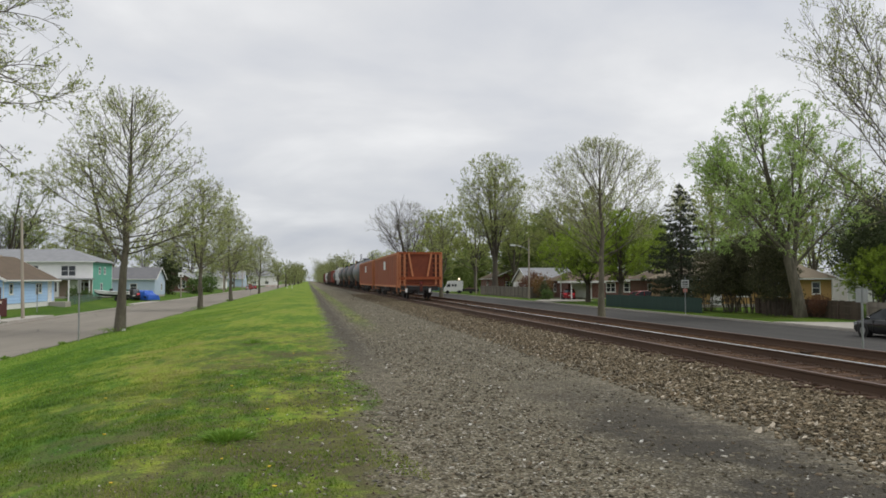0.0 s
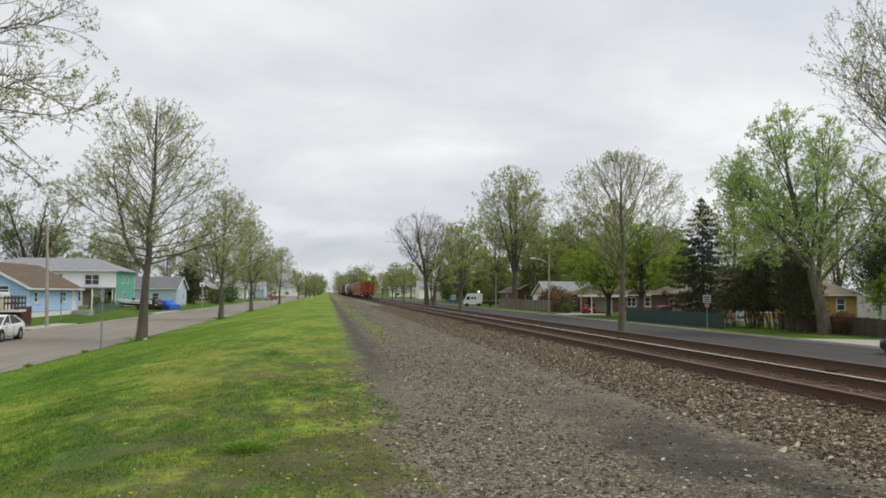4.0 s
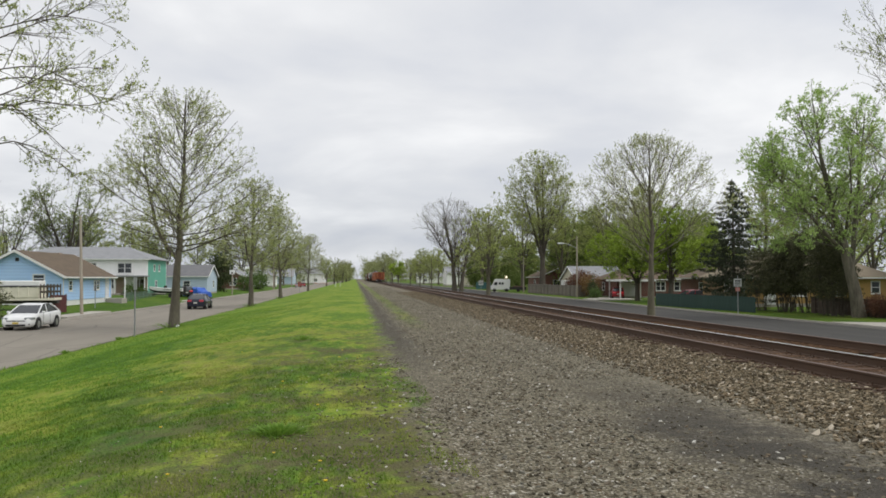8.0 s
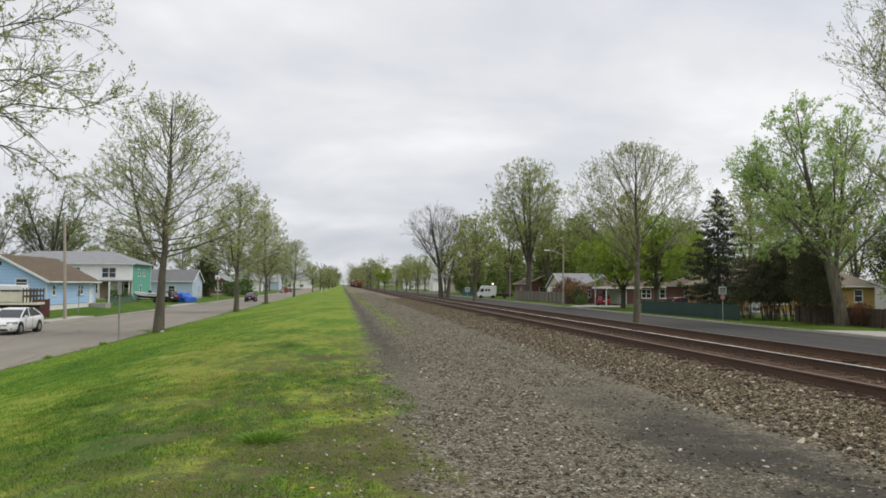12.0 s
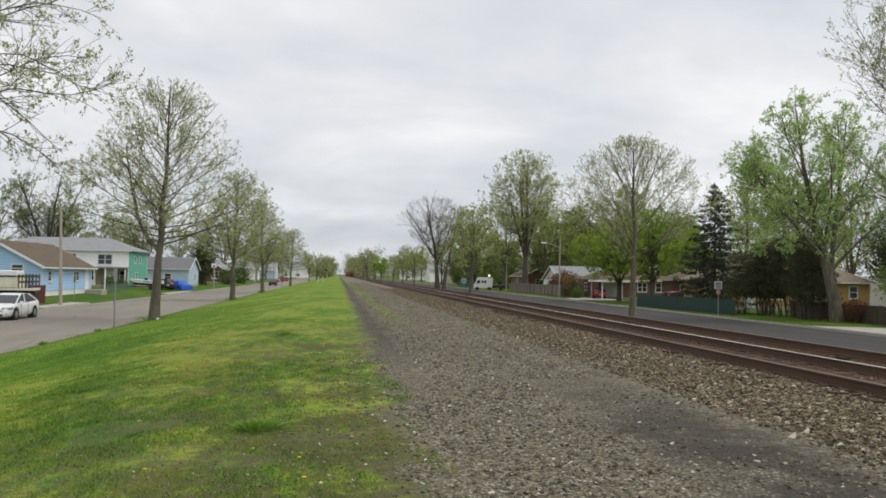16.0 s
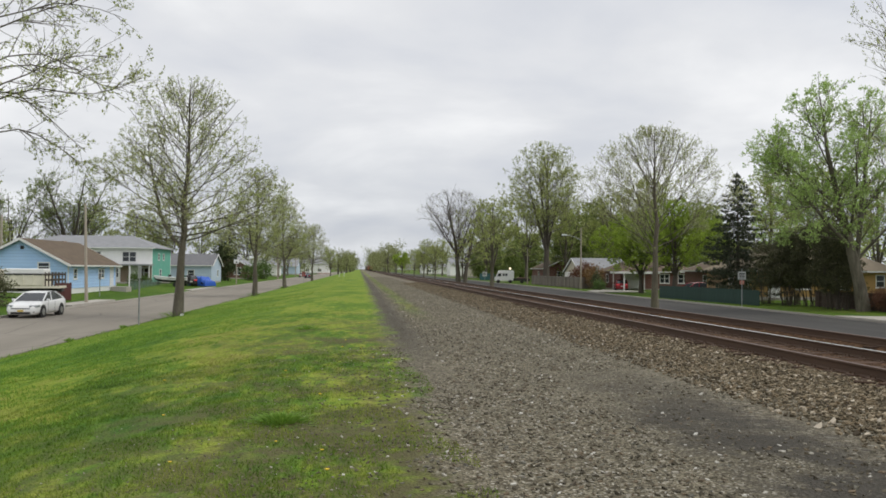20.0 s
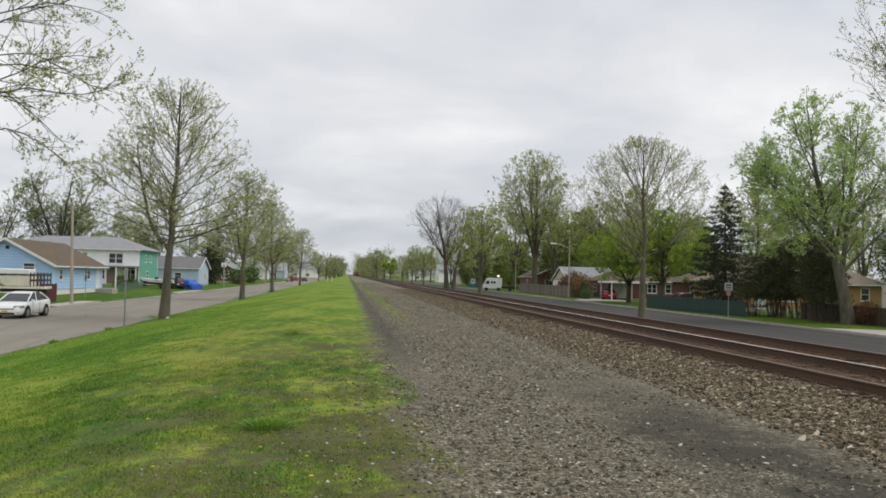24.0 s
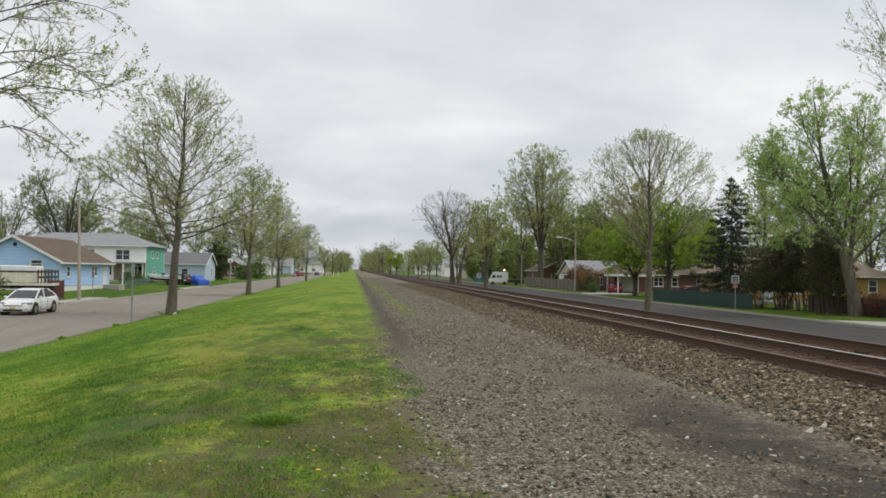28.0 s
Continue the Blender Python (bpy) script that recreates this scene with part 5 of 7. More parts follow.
def cream_truck():
    top = thing("flatbed_truck", pose(-25.2, 61.5, land(-25.2), 0, 0, 97), "old cream flatbed truck with stake sides on a driveway", "truck")
    cream = mat("cream_paint", (0.74, 0.70, 0.58), (0.60, 0.56, 0.45), 2, 25, 0.5)
    part("chassis", boxes((-0.4, 0.4, -3.0, 2.6, 0.5, 0.72)), DARK, top)
    cab = bmesh.new()
    slab(cab, [(1.0, 0.6), (2.9, 0.6), (2.95, 1.25), (2.35, 1.35), (1.9, 2.1), (1.0, 2.15)], "x", -0.95, 0.95)
    part("cab", cab, cream, top, bevel=0.04)
    for s in (-1, 1):
        bm = bmesh.new()
        slab(bm, [(1.15, 1.4), (2.1, 1.4), (1.8, 1.98), (1.15, 2.0)], "x", s * 0.955 - 0.01, s * 0.955 + 0.01)
        part("window_glass", bm, GLASS, top)
        for y in (2.2, -1.7):
            w = part("wheel", rod(bmesh.new(), (s * 0.7, y, 0.38), (s * 0.98, y, 0.38), 0.38, n=18), RUBBER, top)
            part("rim", rod(bmesh.new(), (s * 0.96, y, 0.38), (s * 0.995, y, 0.38), 0.2, n=14), RIM, w)
    part("flatbed", boxes((-1.1, 1.1, -3.0, 0.9, 0.75, 0.92)), cream, top)
    part("tool_box", boxes((-1.1, 1.1, -1.95, 0.85, 0.94, 1.78)), cream, top, bevel=0.03)
    for k in range(5):
        for s in (-1, 1):
            part("panel_rib", boxes((s * 1.12 - 0.02, s * 1.12 + 0.02, -1.9 + k * 0.66, -1.82 + k * 0.66, 0.96, 1.76)), cream, top)
    part("top_rail", boxes((-1.13, 1.13, -1.98, 0.88, 1.72, 1.80)), DARK, top)
    part("roof_hatch", boxes((-0.95, 0.95, -1.9, 0.8, 1.803, 2.2)), WHITE, top, "white covered load", bevel=0.05)
    for s in (-1, 1):
        for k in range(5):
            y = -2.92 + k * 0.22
            part("stake", boxes((s * 1.06 - 0.03, s * 1.06 + 0.03, y - 0.04, y + 0.04, 0.92, 1.95)), BARK_DARK, top)
        part("side_rail", boxes((s * 1.1 - 0.02, s * 1.1 + 0.02, -2.95, -2.0, 1.3, 1.45)), BARK_DARK, top)
        part("side_rail", boxes((s * 1.1 - 0.02, s * 1.1 + 0.02, -2.95, -2.0, 1.7, 1.85)), BARK_DARK, top)


def camper_van():
    top = thing("camper_van", pose(31.3, 167.5, -1.3, 0, 0, 82), "white camper van parked across the verge", "van")
    bm = bmesh.new()
    slab(bm, [(-2.0, 0.45), (2.1, 0.45), (2.15, 1.2), (1.75, 1.4), (1.35, 2.55), (1.1, 2.75), (-1.9, 2.75), (-2.0, 2.6)], "x", -1.0, 1.0)
    part("body", bm, WHITE, top, bevel=0.05)
    for s in (-1, 1):
        for y0, y1 in ((-0.6, -0.15), (0.0, 0.45)):
            part("window_glass", boxes((s * 1.0 - 0.015, s * 1.0 + 0.015, y0, y1, 1.55, 2.05)), GLASS, top)
        bm = bmesh.new()
        slab(bm, [(0.75, 1.45), (1.6, 1.45), (1.3, 2.1), (0.75, 2.1)], "x", s * 1.0 - 0.015, s * 1.0 + 0.015)
        part("window_glass", bm, GLASS, top)
        for y in (-1.25, 1.35):
            part("wheel", rod(bmesh.new(), (s * 0.8, y, 0.36), (s * 1.02, y, 0.36), 0.36, n=16), RUBBER, top)


def flat_trailer():
    top = thing("utility_trailer", pose(34.0, 163, -1.28, 0, 0, 80), "dark low utility trailer beside the camper van", "trailer")
    part("deck", boxes((-0.9, 0.9, -1.9, 1.6, 0.5, 0.62)), DARK, top)
    part("drawbar", boxes((-0.06, 0.06, 1.6, 2.8, 0.46, 0.56)), DARK, top)
    for s in (-1, 1):
        part("side_rail", boxes((s * 0.88 - 0.03, s * 0.88 + 0.03, -1.9, 1.6, 0.62, 1.05)), DARK, top)
        part("wheel", rod(bmesh.new(), (s * 0.92, -0.2, 0.33), (s * 1.1, -0.2, 0.33), 0.33, n=16), RUBBER, top)
    part("load", boxes((-0.7, 0.7, -1.6, 0.9, 0.64, 1.25)), BOX_BROWN, top, bevel=0.08)


def boat():
    top = thing("boat_on_trailer", pose(-24.2, 105.0, land(-24.2), 0, 0, 86), "small white motor boat on a trailer", "boat")
    top.matrix_basis = top.matrix_basis @ Matrix.Diagonal((0.85, 0.85, 0.85, 1))
    bm = bmesh.new()
    rows = [(-2.4, 0.95, 0.62, 1.35), (-0.5, 1.0, 0.6, 1.38), (1.2, 0.85, 0.66, 1.48), (2.2, 0.45, 0.85, 1.6), (2.75, 0.04, 1.2, 1.68)]
    rings = [[bm.verts.new(p) for p in ((-w, y, hi), (-w * 0.92, y, lo + (hi - lo) * 0.42), (w * 0.92, y, lo + (hi - lo) * 0.42), (w, y, hi))] for y, w, lo, hi in rows]
    for a, b in zip(rings, rings[1:]):
        for k in range(4):
            bm.faces.new((a[k], a[(k + 1) % 4], b[(k + 1) % 4], b[k]))
    bm.faces.new(rings[0])
    bm.faces.new(rings[-1][::-1])
    part("hull", bm, WHITE, top)
    bm = bmesh.new()
    rings = [[bm.verts.new(p) for p in ((-w * 0.92, y, lo + (hi - lo) * 0.41), (0, y, lo), (w * 0.92, y, lo + (hi - lo) * 0.41))] for y, w, lo, hi in rows]
    for a, b in zip(rings, rings[1:]):
        for k in range(3):
            bm.faces.new((a[k], a[(k + 1) % 3], b[(k + 1) % 3], b[k]))
    bm.faces.new(rings[0])
    bm.faces.new(rings[-1][::-1])
    part("hull_bottom", bm, DARK, top, "dark painted underside")
    part("outboard_motor", boxes((-0.2, 0.2, -2.85, -2.4, 0.9, 1.7)), DARK, top, "black outboard motor", bevel=0.06)
    part("rub_rail", boxes((-1.01, 1.01, -2.42, 0.4, 1.2, 1.24)), DARK, top)
    part("windscreen", boxes((-0.7, 0.7, 0.3, 0.36, 1.4, 1.8)), GLASS, top)
    part("trailer_frame", boxes((-0.5, 0.5, -2.2, 2.4, 0.42, 0.52), (-0.05, 0.05, 2.4, 3.6, 0.42, 0.5), (-0.9, 0.9, -0.8, -0.6, 0.35, 0.62)), DARK, top)
    for s in (-1, 1):
        part("wheel", rod(bmesh.new(), (s * 0.85, -0.7, 0.3), (s * 1.05, -0.7, 0.3), 0.3, n=14), RUBBER, top)


def tarp_heap():
    blue = mat("blue_tarpaulin", (0.022, 0.12, 0.55), (0.03, 0.085, 0.36), 2.5, 12, 0.45, bump=0.6)
    rng = np.random.default_rng(8)
    top = thing("covered_car", pose(-22.3, 114.5, land(-22.3), 0, 0, 50), "small car under a bright blue tarpaulin", "covered car")
    bm = bmesh.new()
    ys = np.linspace(-1.9, 1.9, 12)
    rings = []
    for y in ys:
        f = abs(y) / 1.9
        h = (1.35 if -1.0 < y < 0.7 else 1.0) * (1 - 0.25 * f ** 6)
        rings.append([bm.verts.new((x + rng.normal() * 0.025, y + rng.normal() * 0.03, max(0.04, z * h + rng.normal() * 0.035))) for x, z in ((-1.0, 0.0), (-0.96, 0.5), (-0.8, 0.85), (-0.5, 1.0), (0.5, 1.0), (0.8, 0.85), (0.96, 0.5), (1.0, 0.0))])
    for a, b in zip(rings, rings[1:]):
        for k in range(7):
            bm.faces.new((a[k], a[k + 1], b[k + 1], b[k]))
    bm.faces.new(rings[0])
    bm.faces.new(rings[-1][::-1])
    part("tarpaulin", bm, blue, top)
    for s in (-1, 1):
        for y in (-1.2, 1.2):
            part("wheel", rod(bmesh.new(), (s * 0.75, y, 0.3), (s * 0.98, y, 0.3), 0.3, n=14), RUBBER, top)


cream_truck()
camper_van()
flat_trailer()
boat()
tarp_heap()


# ---- houses ----
def siding(name, a, b, course=0.22):
    """Painted lap siding: fine horizontal courses in relief."""
    m, N, L, P = nodes_of(name)
    co, w = N("ShaderNodeTexCoord"), N("ShaderNodeTexWave")
    w.bands_direction, w.wave_profile = "Z", "SAW"
    w.inputs["Scale"].default_value = 0.314 / course
    w.inputs["Distortion"].default_value = 0.0
    L(co.outputs["Object"], w.inputs["Vector"])
    n = noise_of(N, L, 1.3, 5, co.outputs["Object"])
    r = ramp_of(N, [(0.3, a), (0.7, b)])
    L(n.outputs[0], r.inputs[0])
    L(r.outputs[0], P.inputs["Base Color"])
    P.inputs["Roughness"].default_value = 0.7
    bp = N("ShaderNodeBump")
    bp.inputs["Strength"].default_value, bp.inputs["Distance"].default_value = 0.25, 0.02
    L(w.outputs[0], bp.inputs["Height"])
    L(bp.outputs[0], P.inputs["Normal"])
    return m


def brick_mat(name, a, b, mortar):
    m, N, L, P = nodes_of(name)
    co, br = N("ShaderNodeTexCoord"), N("ShaderNodeTexBrick")
    sp, cb, ad = N("ShaderNodeSeparateXYZ"), N("ShaderNodeCombineXYZ"), N("ShaderNodeMath")
    L(co.outputs["Object"], sp.inputs[0])
    L(sp.outputs[0], ad.inputs[0])
    L(sp.outputs[1], ad.inputs[1])
    L(ad.outputs[0], cb.inputs[0])
    L(sp.outputs[2], cb.inputs[1])
    L(cb.outputs[0], br.inputs["Vector"])
    br.inputs["Scale"].default_value = 1.0
    br.inputs["Brick Width"].default_value, br.inputs["Row Height"].default_value, br.inputs["Mortar Size"].default_value = 0.22, 0.075, 0.008
    br.inputs["Color1"].default_value, br.inputs["Color2"].default_value, br.inputs["Mortar"].default_value = (*a, 1), (*b, 1), (*mortar, 1)
    L(br.outputs[0], P.inputs["Base Color"])
    P.inputs["Roughness"].default_value = 0.85
    return m


BLUE_EDGE = mat("blue_board_edge", (0.30, 0.46, 0.70), (0.34, 0.50, 0.74), 2, 30, 0.7)
BLUE_SIDING = siding("sky_blue_siding", (0.42, 0.62, 0.90), (0.48, 0.67, 0.92), 0.3)
WHITE_SIDING = siding("white_siding", (0.87, 0.86, 0.84), (0.80, 0.79, 0.77))
GREEN_SIDING = siding("sea_green_siding", (0.115, 0.37, 0.285), (0.14, 0.42, 0.32))
GREY_BLUE = siding("pale_blue_grey_siding", (0.40, 0.49, 0.60), (0.46, 0.55, 0.65))
OCHRE = siding("ochre_siding", (0.44, 0.27, 0.095), (0.38, 0.23, 0.08))
# Browner ochre siding with the shade of the west wall in its colour.
OCHRE_SHADED = siding("shaded_ochre_siding", (0.26, 0.165, 0.085), (0.22, 0.14, 0.075))
CREAM = siding("cream_siding", (0.58, 0.53, 0.40), (0.5, 0.46, 0.36))
BRICK = brick_mat("red_brick", (0.17, 0.055, 0.038), (0.115, 0.04, 0.03), (0.20, 0.16, 0.14))
BRICK_TAN = brick_mat("tan_brick", (0.30, 0.21, 0.14), (0.24, 0.165, 0.11), (0.36, 0.33, 0.29))
ROOF_BROWN = mat("brown_shingles", (0.140, 0.102, 0.066), (0.085, 0.062, 0.042), 1.5, 18, 0.95, bump=0.5)
ROOF_GREY = mat("grey_shingles", (0.27, 0.275, 0.285), (0.20, 0.205, 0.21), 1.5, 18, 0.95, bump=0.5)
ROOF_DARK = mat("dark_grey_shingles", (0.17, 0.17, 0.175), (0.12, 0.12, 0.125), 1.5, 18, 0.95, bump=0.5)
ROOF_TAN = mat("tan_shingles", (0.26, 0.215, 0.15), (0.20, 0.165, 0.115), 1.5, 18, 0.95, bump=0.5)


def opening(parent, side, u, z, w, h, rect, trim=None, door=None):
    """A window (or a door, if a material is given) in one wall: a frame that stands proud, a pane with bars, a sill."""
    x0, x1, y0, y1 = rect
    if side in "sn":
        c = y0 if side == "s" else y1
        out = -1 if side == "s" else 1
        at = lambda a, b, d0, d1, p, q: (x0 + u + a, x0 + u + b, min(c + out * d0, c + out * d1), max(c + out * d0, c + out * d1), p, q)
    else:
        c = x1 if side == "e" else x0
        out = 1 if side == "e" else -1
        at = lambda a, b, d0, d1, p, q: (min(c + out * d0, c + out * d1), max(c + out * d0, c + out * d1), y0 + u + a, y0 + u + b, p, q)
    t = 0.09
    trim = trim or WHITE
    fr = boxes(at(-w / 2 - t, -w / 2, -0.02, 0.05, z - t, z + h + t), at(w / 2, w / 2 + t, -0.02, 0.05, z - t, z + h + t), at(-w / 2, w / 2, -0.02, 0.05, z + h, z + h + t), at(-w / 2, w / 2, -0.02, 0.05, z - t, z))
    if door:
        d = part("door", boxes(at(-w / 2, w / 2, -0.02, 0.025, z, z + h)), door, parent)
        part("door_frame", fr, trim, d)
        part("door_handle", boxes(at(w / 2 - 0.14, w / 2 - 0.08, 0.02, 0.08, z + 1.0, z + 1.1)), STEEL, d)
        return d
    win = part("window", fr, trim, parent)
    part("pane", boxes(at(-w / 2, w / 2, -0.02, 0.012, z, z + h)), GLASS, win)
    bars = boxes(at(-w / 2, w / 2, 0.012, 0.035, z + h / 2 - 0.025, z + h / 2 + 0.025))
    if w > 1.0:
        box(bars, *at(-0.05, 0.05, 0.012, 0.035, z, z + h))
    part("glazing_bar", bars, trim, win)
    part("sill", boxes(at(-w / 2 - 0.12, w / 2 + 0.12, -0.02, 0.09, z - t - 0.05, z - t)), trim, win)
    return win


def house(label, rect, base, eave, ridge, axis, wall, roof, openings=(), hip=0.0, over=0.45, chimney=None, name="house", gable=None, plinth=0.3, storey=None, trim=None, foot=None):
    """rect: x0, x1, y0, y1. axis: the way the ridge runs. openings: (side, along, sill, width, height[, door material])."""
    x0, x1, y0, y1 = rect
    xc, yc = (x0 + x1) / 2, (y0 + y1) / 2
    top = thing(name, pose(xc, yc, base), label, "house")
    x0, x1, y0, y1 = x0 - xc, x1 - xc, y0 - yc, y1 - yc
    e, r = eave - base, ridge - base
    part("foundation", boxes((x0 + 0.02, x1 - 0.02, y0 + 0.02, y1 - 0.02, -0.6, plinth)), foot or CONCRETE, top)
    t = 0.16
    for s, b in (("s", (x0, x1, y0, y0 + t)), ("n", (x0, x1, y1 - t, y1)), ("w", (x0, x0 + t, y0 + t, y1 - t)), ("e", (x1 - t, x1, y0 + t, y1 - t))):
        w = storey.get(s, wall) if storey else wall
        part("wall", boxes((*b, plinth - 0.003, e)), w, top)
    if axis == "y":
        lo, hi, a0, a1 = x0, x1, y0, y1
    else:
        lo, hi, a0, a1 = y0, y1, x0, x1
    mid = (lo + hi) / 2
    slope = (r - e) / (mid - lo)
    drop = slope * over
    th = 0.12
    # two slopes, each a thick slab; a hip draws the ridge in at both ends
    for sgn in (-1, 1):
        edge = lo - over if sgn < 0 else hi + over
        bm = bmesh.new()
        if axis == "y":
            P = lambda a, b, z: (a, b, z)
        else:
            P = lambda a, b, z: (b, a, z)
        q = [P(edge, a0 - over, e - drop), P(edge, a1 + over, e - drop), P(mid, a1 + over - hip - (over if hip else 0), r), P(mid, a0 - over + hip + (over if hip else 0), r)]
        lowv = [bm.verts.new(p) for p in q]
        uppv = [bm.verts.new((p[0], p[1], p[2] + th)) for p in q]
        for k in range(4):
            bm.faces.new((lowv[k], lowv[(k + 1) % 4], uppv[(k + 1) % 4], uppv[k]))
        bm.faces.new(lowv[::-1])
        bm.faces.new(uppv)
        part("roof_slope", bm, roof, top)
    for a, o in ((a0, -1), (a1, 1)):
        if hip:
            bm = bmesh.new()
            q = [P(lo - over, a + o * over, e - drop), P(hi + over, a + o * over, e - drop), P(mid, a + o * over - o * (hip + over), r)]
            lowv, uppv = [bm.verts.new(p) for p in q], [bm.verts.new((p[0], p[1], p[2] + th)) for p in q]
            for k in range(3):
                bm.faces.new((lowv[k], lowv[(k + 1) % 3], uppv[(k + 1) % 3], uppv[k]))
            bm.faces.new(lowv[::-1])
            bm.faces.new(uppv)
            part("roof_hip", bm, roof, top)
        else:
            bm = bmesh.new()
            slab(bm, [(lo + 0.01, e - 0.004), (hi - 0.01, e - 0.004), (mid, r - 0.01)], "y" if axis == "y" else "x", min(a, a - o * t), max(a, a - o * t))
            part("gable", bm, gable or wall, top)
            for sgn in (-1, 1):
                edge = lo - over if sgn < 0 else hi + over
                bm = bmesh.new()
                slab(bm, [(edge, e - drop - 0.10), (edge, e - drop + 0.12), (mid, r + 0.13), (mid, r - 0.09)], "y" if axis == "y" else "x", min(a + o * over, a + o * (over + 0.035)), max(a + o * over, a + o * (over + 0.035)))
                part("barge_board", bm, trim or WHITE, top)
    for sgn in (-1, 1):
        edge = lo - over if sgn < 0 else hi + over
        c = (min(edge, edge + sgn * 0.1), max(edge, edge + sgn * 0.1))
        b = (*c, a0 - over, a1 + over, e - drop - 0.02, e - drop + 0.1) if axis == "y" else (a0 - over, a1 + over, *c, e - drop - 0.02, e - drop + 0.1)
        part("gutter", boxes(b), trim or WHITE, top)
    if chimney:
        cx, cy, h = chimney
        bm = boxes((cx - 0.35, cx + 0.35, cy - 0.35, cy + 0.35, e, r + h), (cx - 0.42, cx + 0.42, cy - 0.42, cy + 0.42, r + h, r + h + 0.12))
        part("chimney", bm, BRICK_TAN, top)
    for o in openings:
        opening(top, o[0], o[1], o[2], o[3], o[4], (x0, x1, y0, y1), trim, o[5] if len(o) > 5 else None)
    return top


# the pale street's far side
blue = house("sky blue wooden bungalow with a brown shingled roof", (-32.6, -25.0, 70.5, 84.0), -0.75, 1.86, 3.9, "y", BLUE_SIDING, ROOF_BROWN,
             [("s", 5.67, 2.0, 0.85, 0.62), ("s", 1.2, 1.25, 0.95, 0.85), ("e", 1.9, 1.3, 0.7, 0.8), ("e", 8.9, 1.3, 1.5, 0.8), ("e", 12.1, 0.32, 0.95, 2.0, WHITE)], chimney=(-0.3, 3.0, 0.05), plinth=0.42, foot=WHITE)
bm = bmesh.new()
for k in range(9):
    rod(bm, (3.815, -6.7, 0.45 + 0.27 * k), (3.815, 6.7, 0.45 + 0.27 * k), 0.02, n=4)
for k in range(15):
    half = 3.75 if k < 8 else 3.75 * (1 - (0.45 + 0.27 * k - 2.61) / 2.04)
    if half > 0.2:
        rod(bm, (-half, -6.765, 0.45 + 0.27 * k), (half, -6.765, 0.45 + 0.27 * k), 0.02, n=4)
part("lap_board_edge", bm, BLUE_EDGE, blue)
part("downpipe", rod(bmesh.new(), (3.86, -6.7, 0.3), (3.86, -6.7, 2.5), 0.045, n=6), WHITE, blue)
part("downpipe", rod(bmesh.new(), (3.86, 6.65, 0.3), (3.86, 6.65, 2.5), 0.045, n=6), WHITE, blue)
part("attic_vent", boxes((-0.06, 0.22, -6.81, -6.73, 3.8, 4.1)), DARK, blue)
part("porch_step", boxes((3.85, 5.4, 4.95, 6.75, -0.3, 0.32)), CONCRETE, blue)
bm = rod(bmesh.new(), (5.2, 6.65, 0.3), (5.2, 6.65, 2.45), 0.07)
part("porch_post", bm, WHITE, blue)
duplex = house("white and sea-green two-storey house with grey hip roof", (-46.0, -28.0, 110.0, 120.5), -0.75, 4.25, 5.9, "x", WHITE_SIDING, ROOF_GREY,
               [("s", 15.0, 3.1, 1.7, 1.25), ("s", 10.6, 3.1, 1.3, 1.25), ("s", 15.6, 0.32, 1.0, 2.05, WHITE), ("s", 16.95, 1.0, 1.2, 1.2), ("s", 13.0, 1.0, 1.4, 1.2), ("e", 3.5, 3.4, 0.7, 0.8), ("e", 6.2, 3.4, 0.7, 0.8), ("e", 4.5, 1.0, 0.9, 1.0)], hip=4.0, storey={"e": GREEN_SIDING})
for x, y in ((-3.2, -0.6), (2.4, 0.9)):
    part("vent_pipe", rod(bmesh.new(), (x, y, 5.9), (x, y, 7.1), 0.09, n=8), STEEL, duplex)
part("porch_roof", boxes((1.2, 9.3, -7.3, -5.26, 2.55, 2.72)), ROOF_GREY, duplex)
part("brick_facing", boxes((4.9, 8.95, -5.262, -5.24, 0.32, 2.5)), BRICK_TAN, duplex)
for x in (1.5, 5.2, 9.1):
    part("porch_post", rod(bmesh.new(), (x, -7.1, -0.3), (x, -7.1, 2.56), 0.07), WHITE, duplex)
part("porch_step", boxes((3.4, 6.0, -7.2, -5.25, -0.4, 0.3)), CONCRETE, duplex)
garage = house("pale blue-grey garage with a grey shingled roof", (-34.0, -23.8, 130.0, 139.0), -0.95, 1.95, 3.75, "x", GREY_BLUE, ROOF_DARK,
               [("s", 7.0, 1.1, 0.95, 1.0), ("s", 2.2, 0.32, 0.9, 2.0, WHITE), ("e", 5.6, 1.1, 0.8, 1.0)], name="garage", over=0.3)
house("red brick cottage with a white gable", (-34.0, -24.2, 172.0, 186.0), -0.8, 2.2, 5.0, "y", BRICK, ROOF_GREY, [("s", 8.0, 1.0, 1.3, 1.4), ("s", 3.0, 1.0, 1.3, 1.4), ("e", 4, 1.0, 1.3, 1.2)], gable=BRICK, over=0.3)
house("white bungalow with a grey roof far along the street", (-38.0, -24.0, 232.0, 246.0), -0.8, 2.3, 4.4, "y", WHITE_SIDING, ROOF_GREY, [("s", 10.5, 1.0, 1.6, 1.2), ("e", 4, 1.0, 1.6, 1.2), ("e", 9, 1.0, 1.2, 1.2)])
house("grey bungalow far along the street", (-40.0, -23.5, 300.0, 316.0), -0.8, 2.4, 5.4, "x", GREY_BLUE, ROOF_GREY, [("s", 12, 1.0, 1.6, 1.2), ("e", 6, 1.0, 1.6, 1.2)])
house("white house at the far bend of the street", (-30.0, -15.0, 400.0, 412.0), -0.9, 4.0, 7.0, "x", WHITE_SIDING, ROOF_GREY, [("s", 4, 1.0, 1.6, 1.2), ("s", 10, 1.0, 1.6, 1.2)])
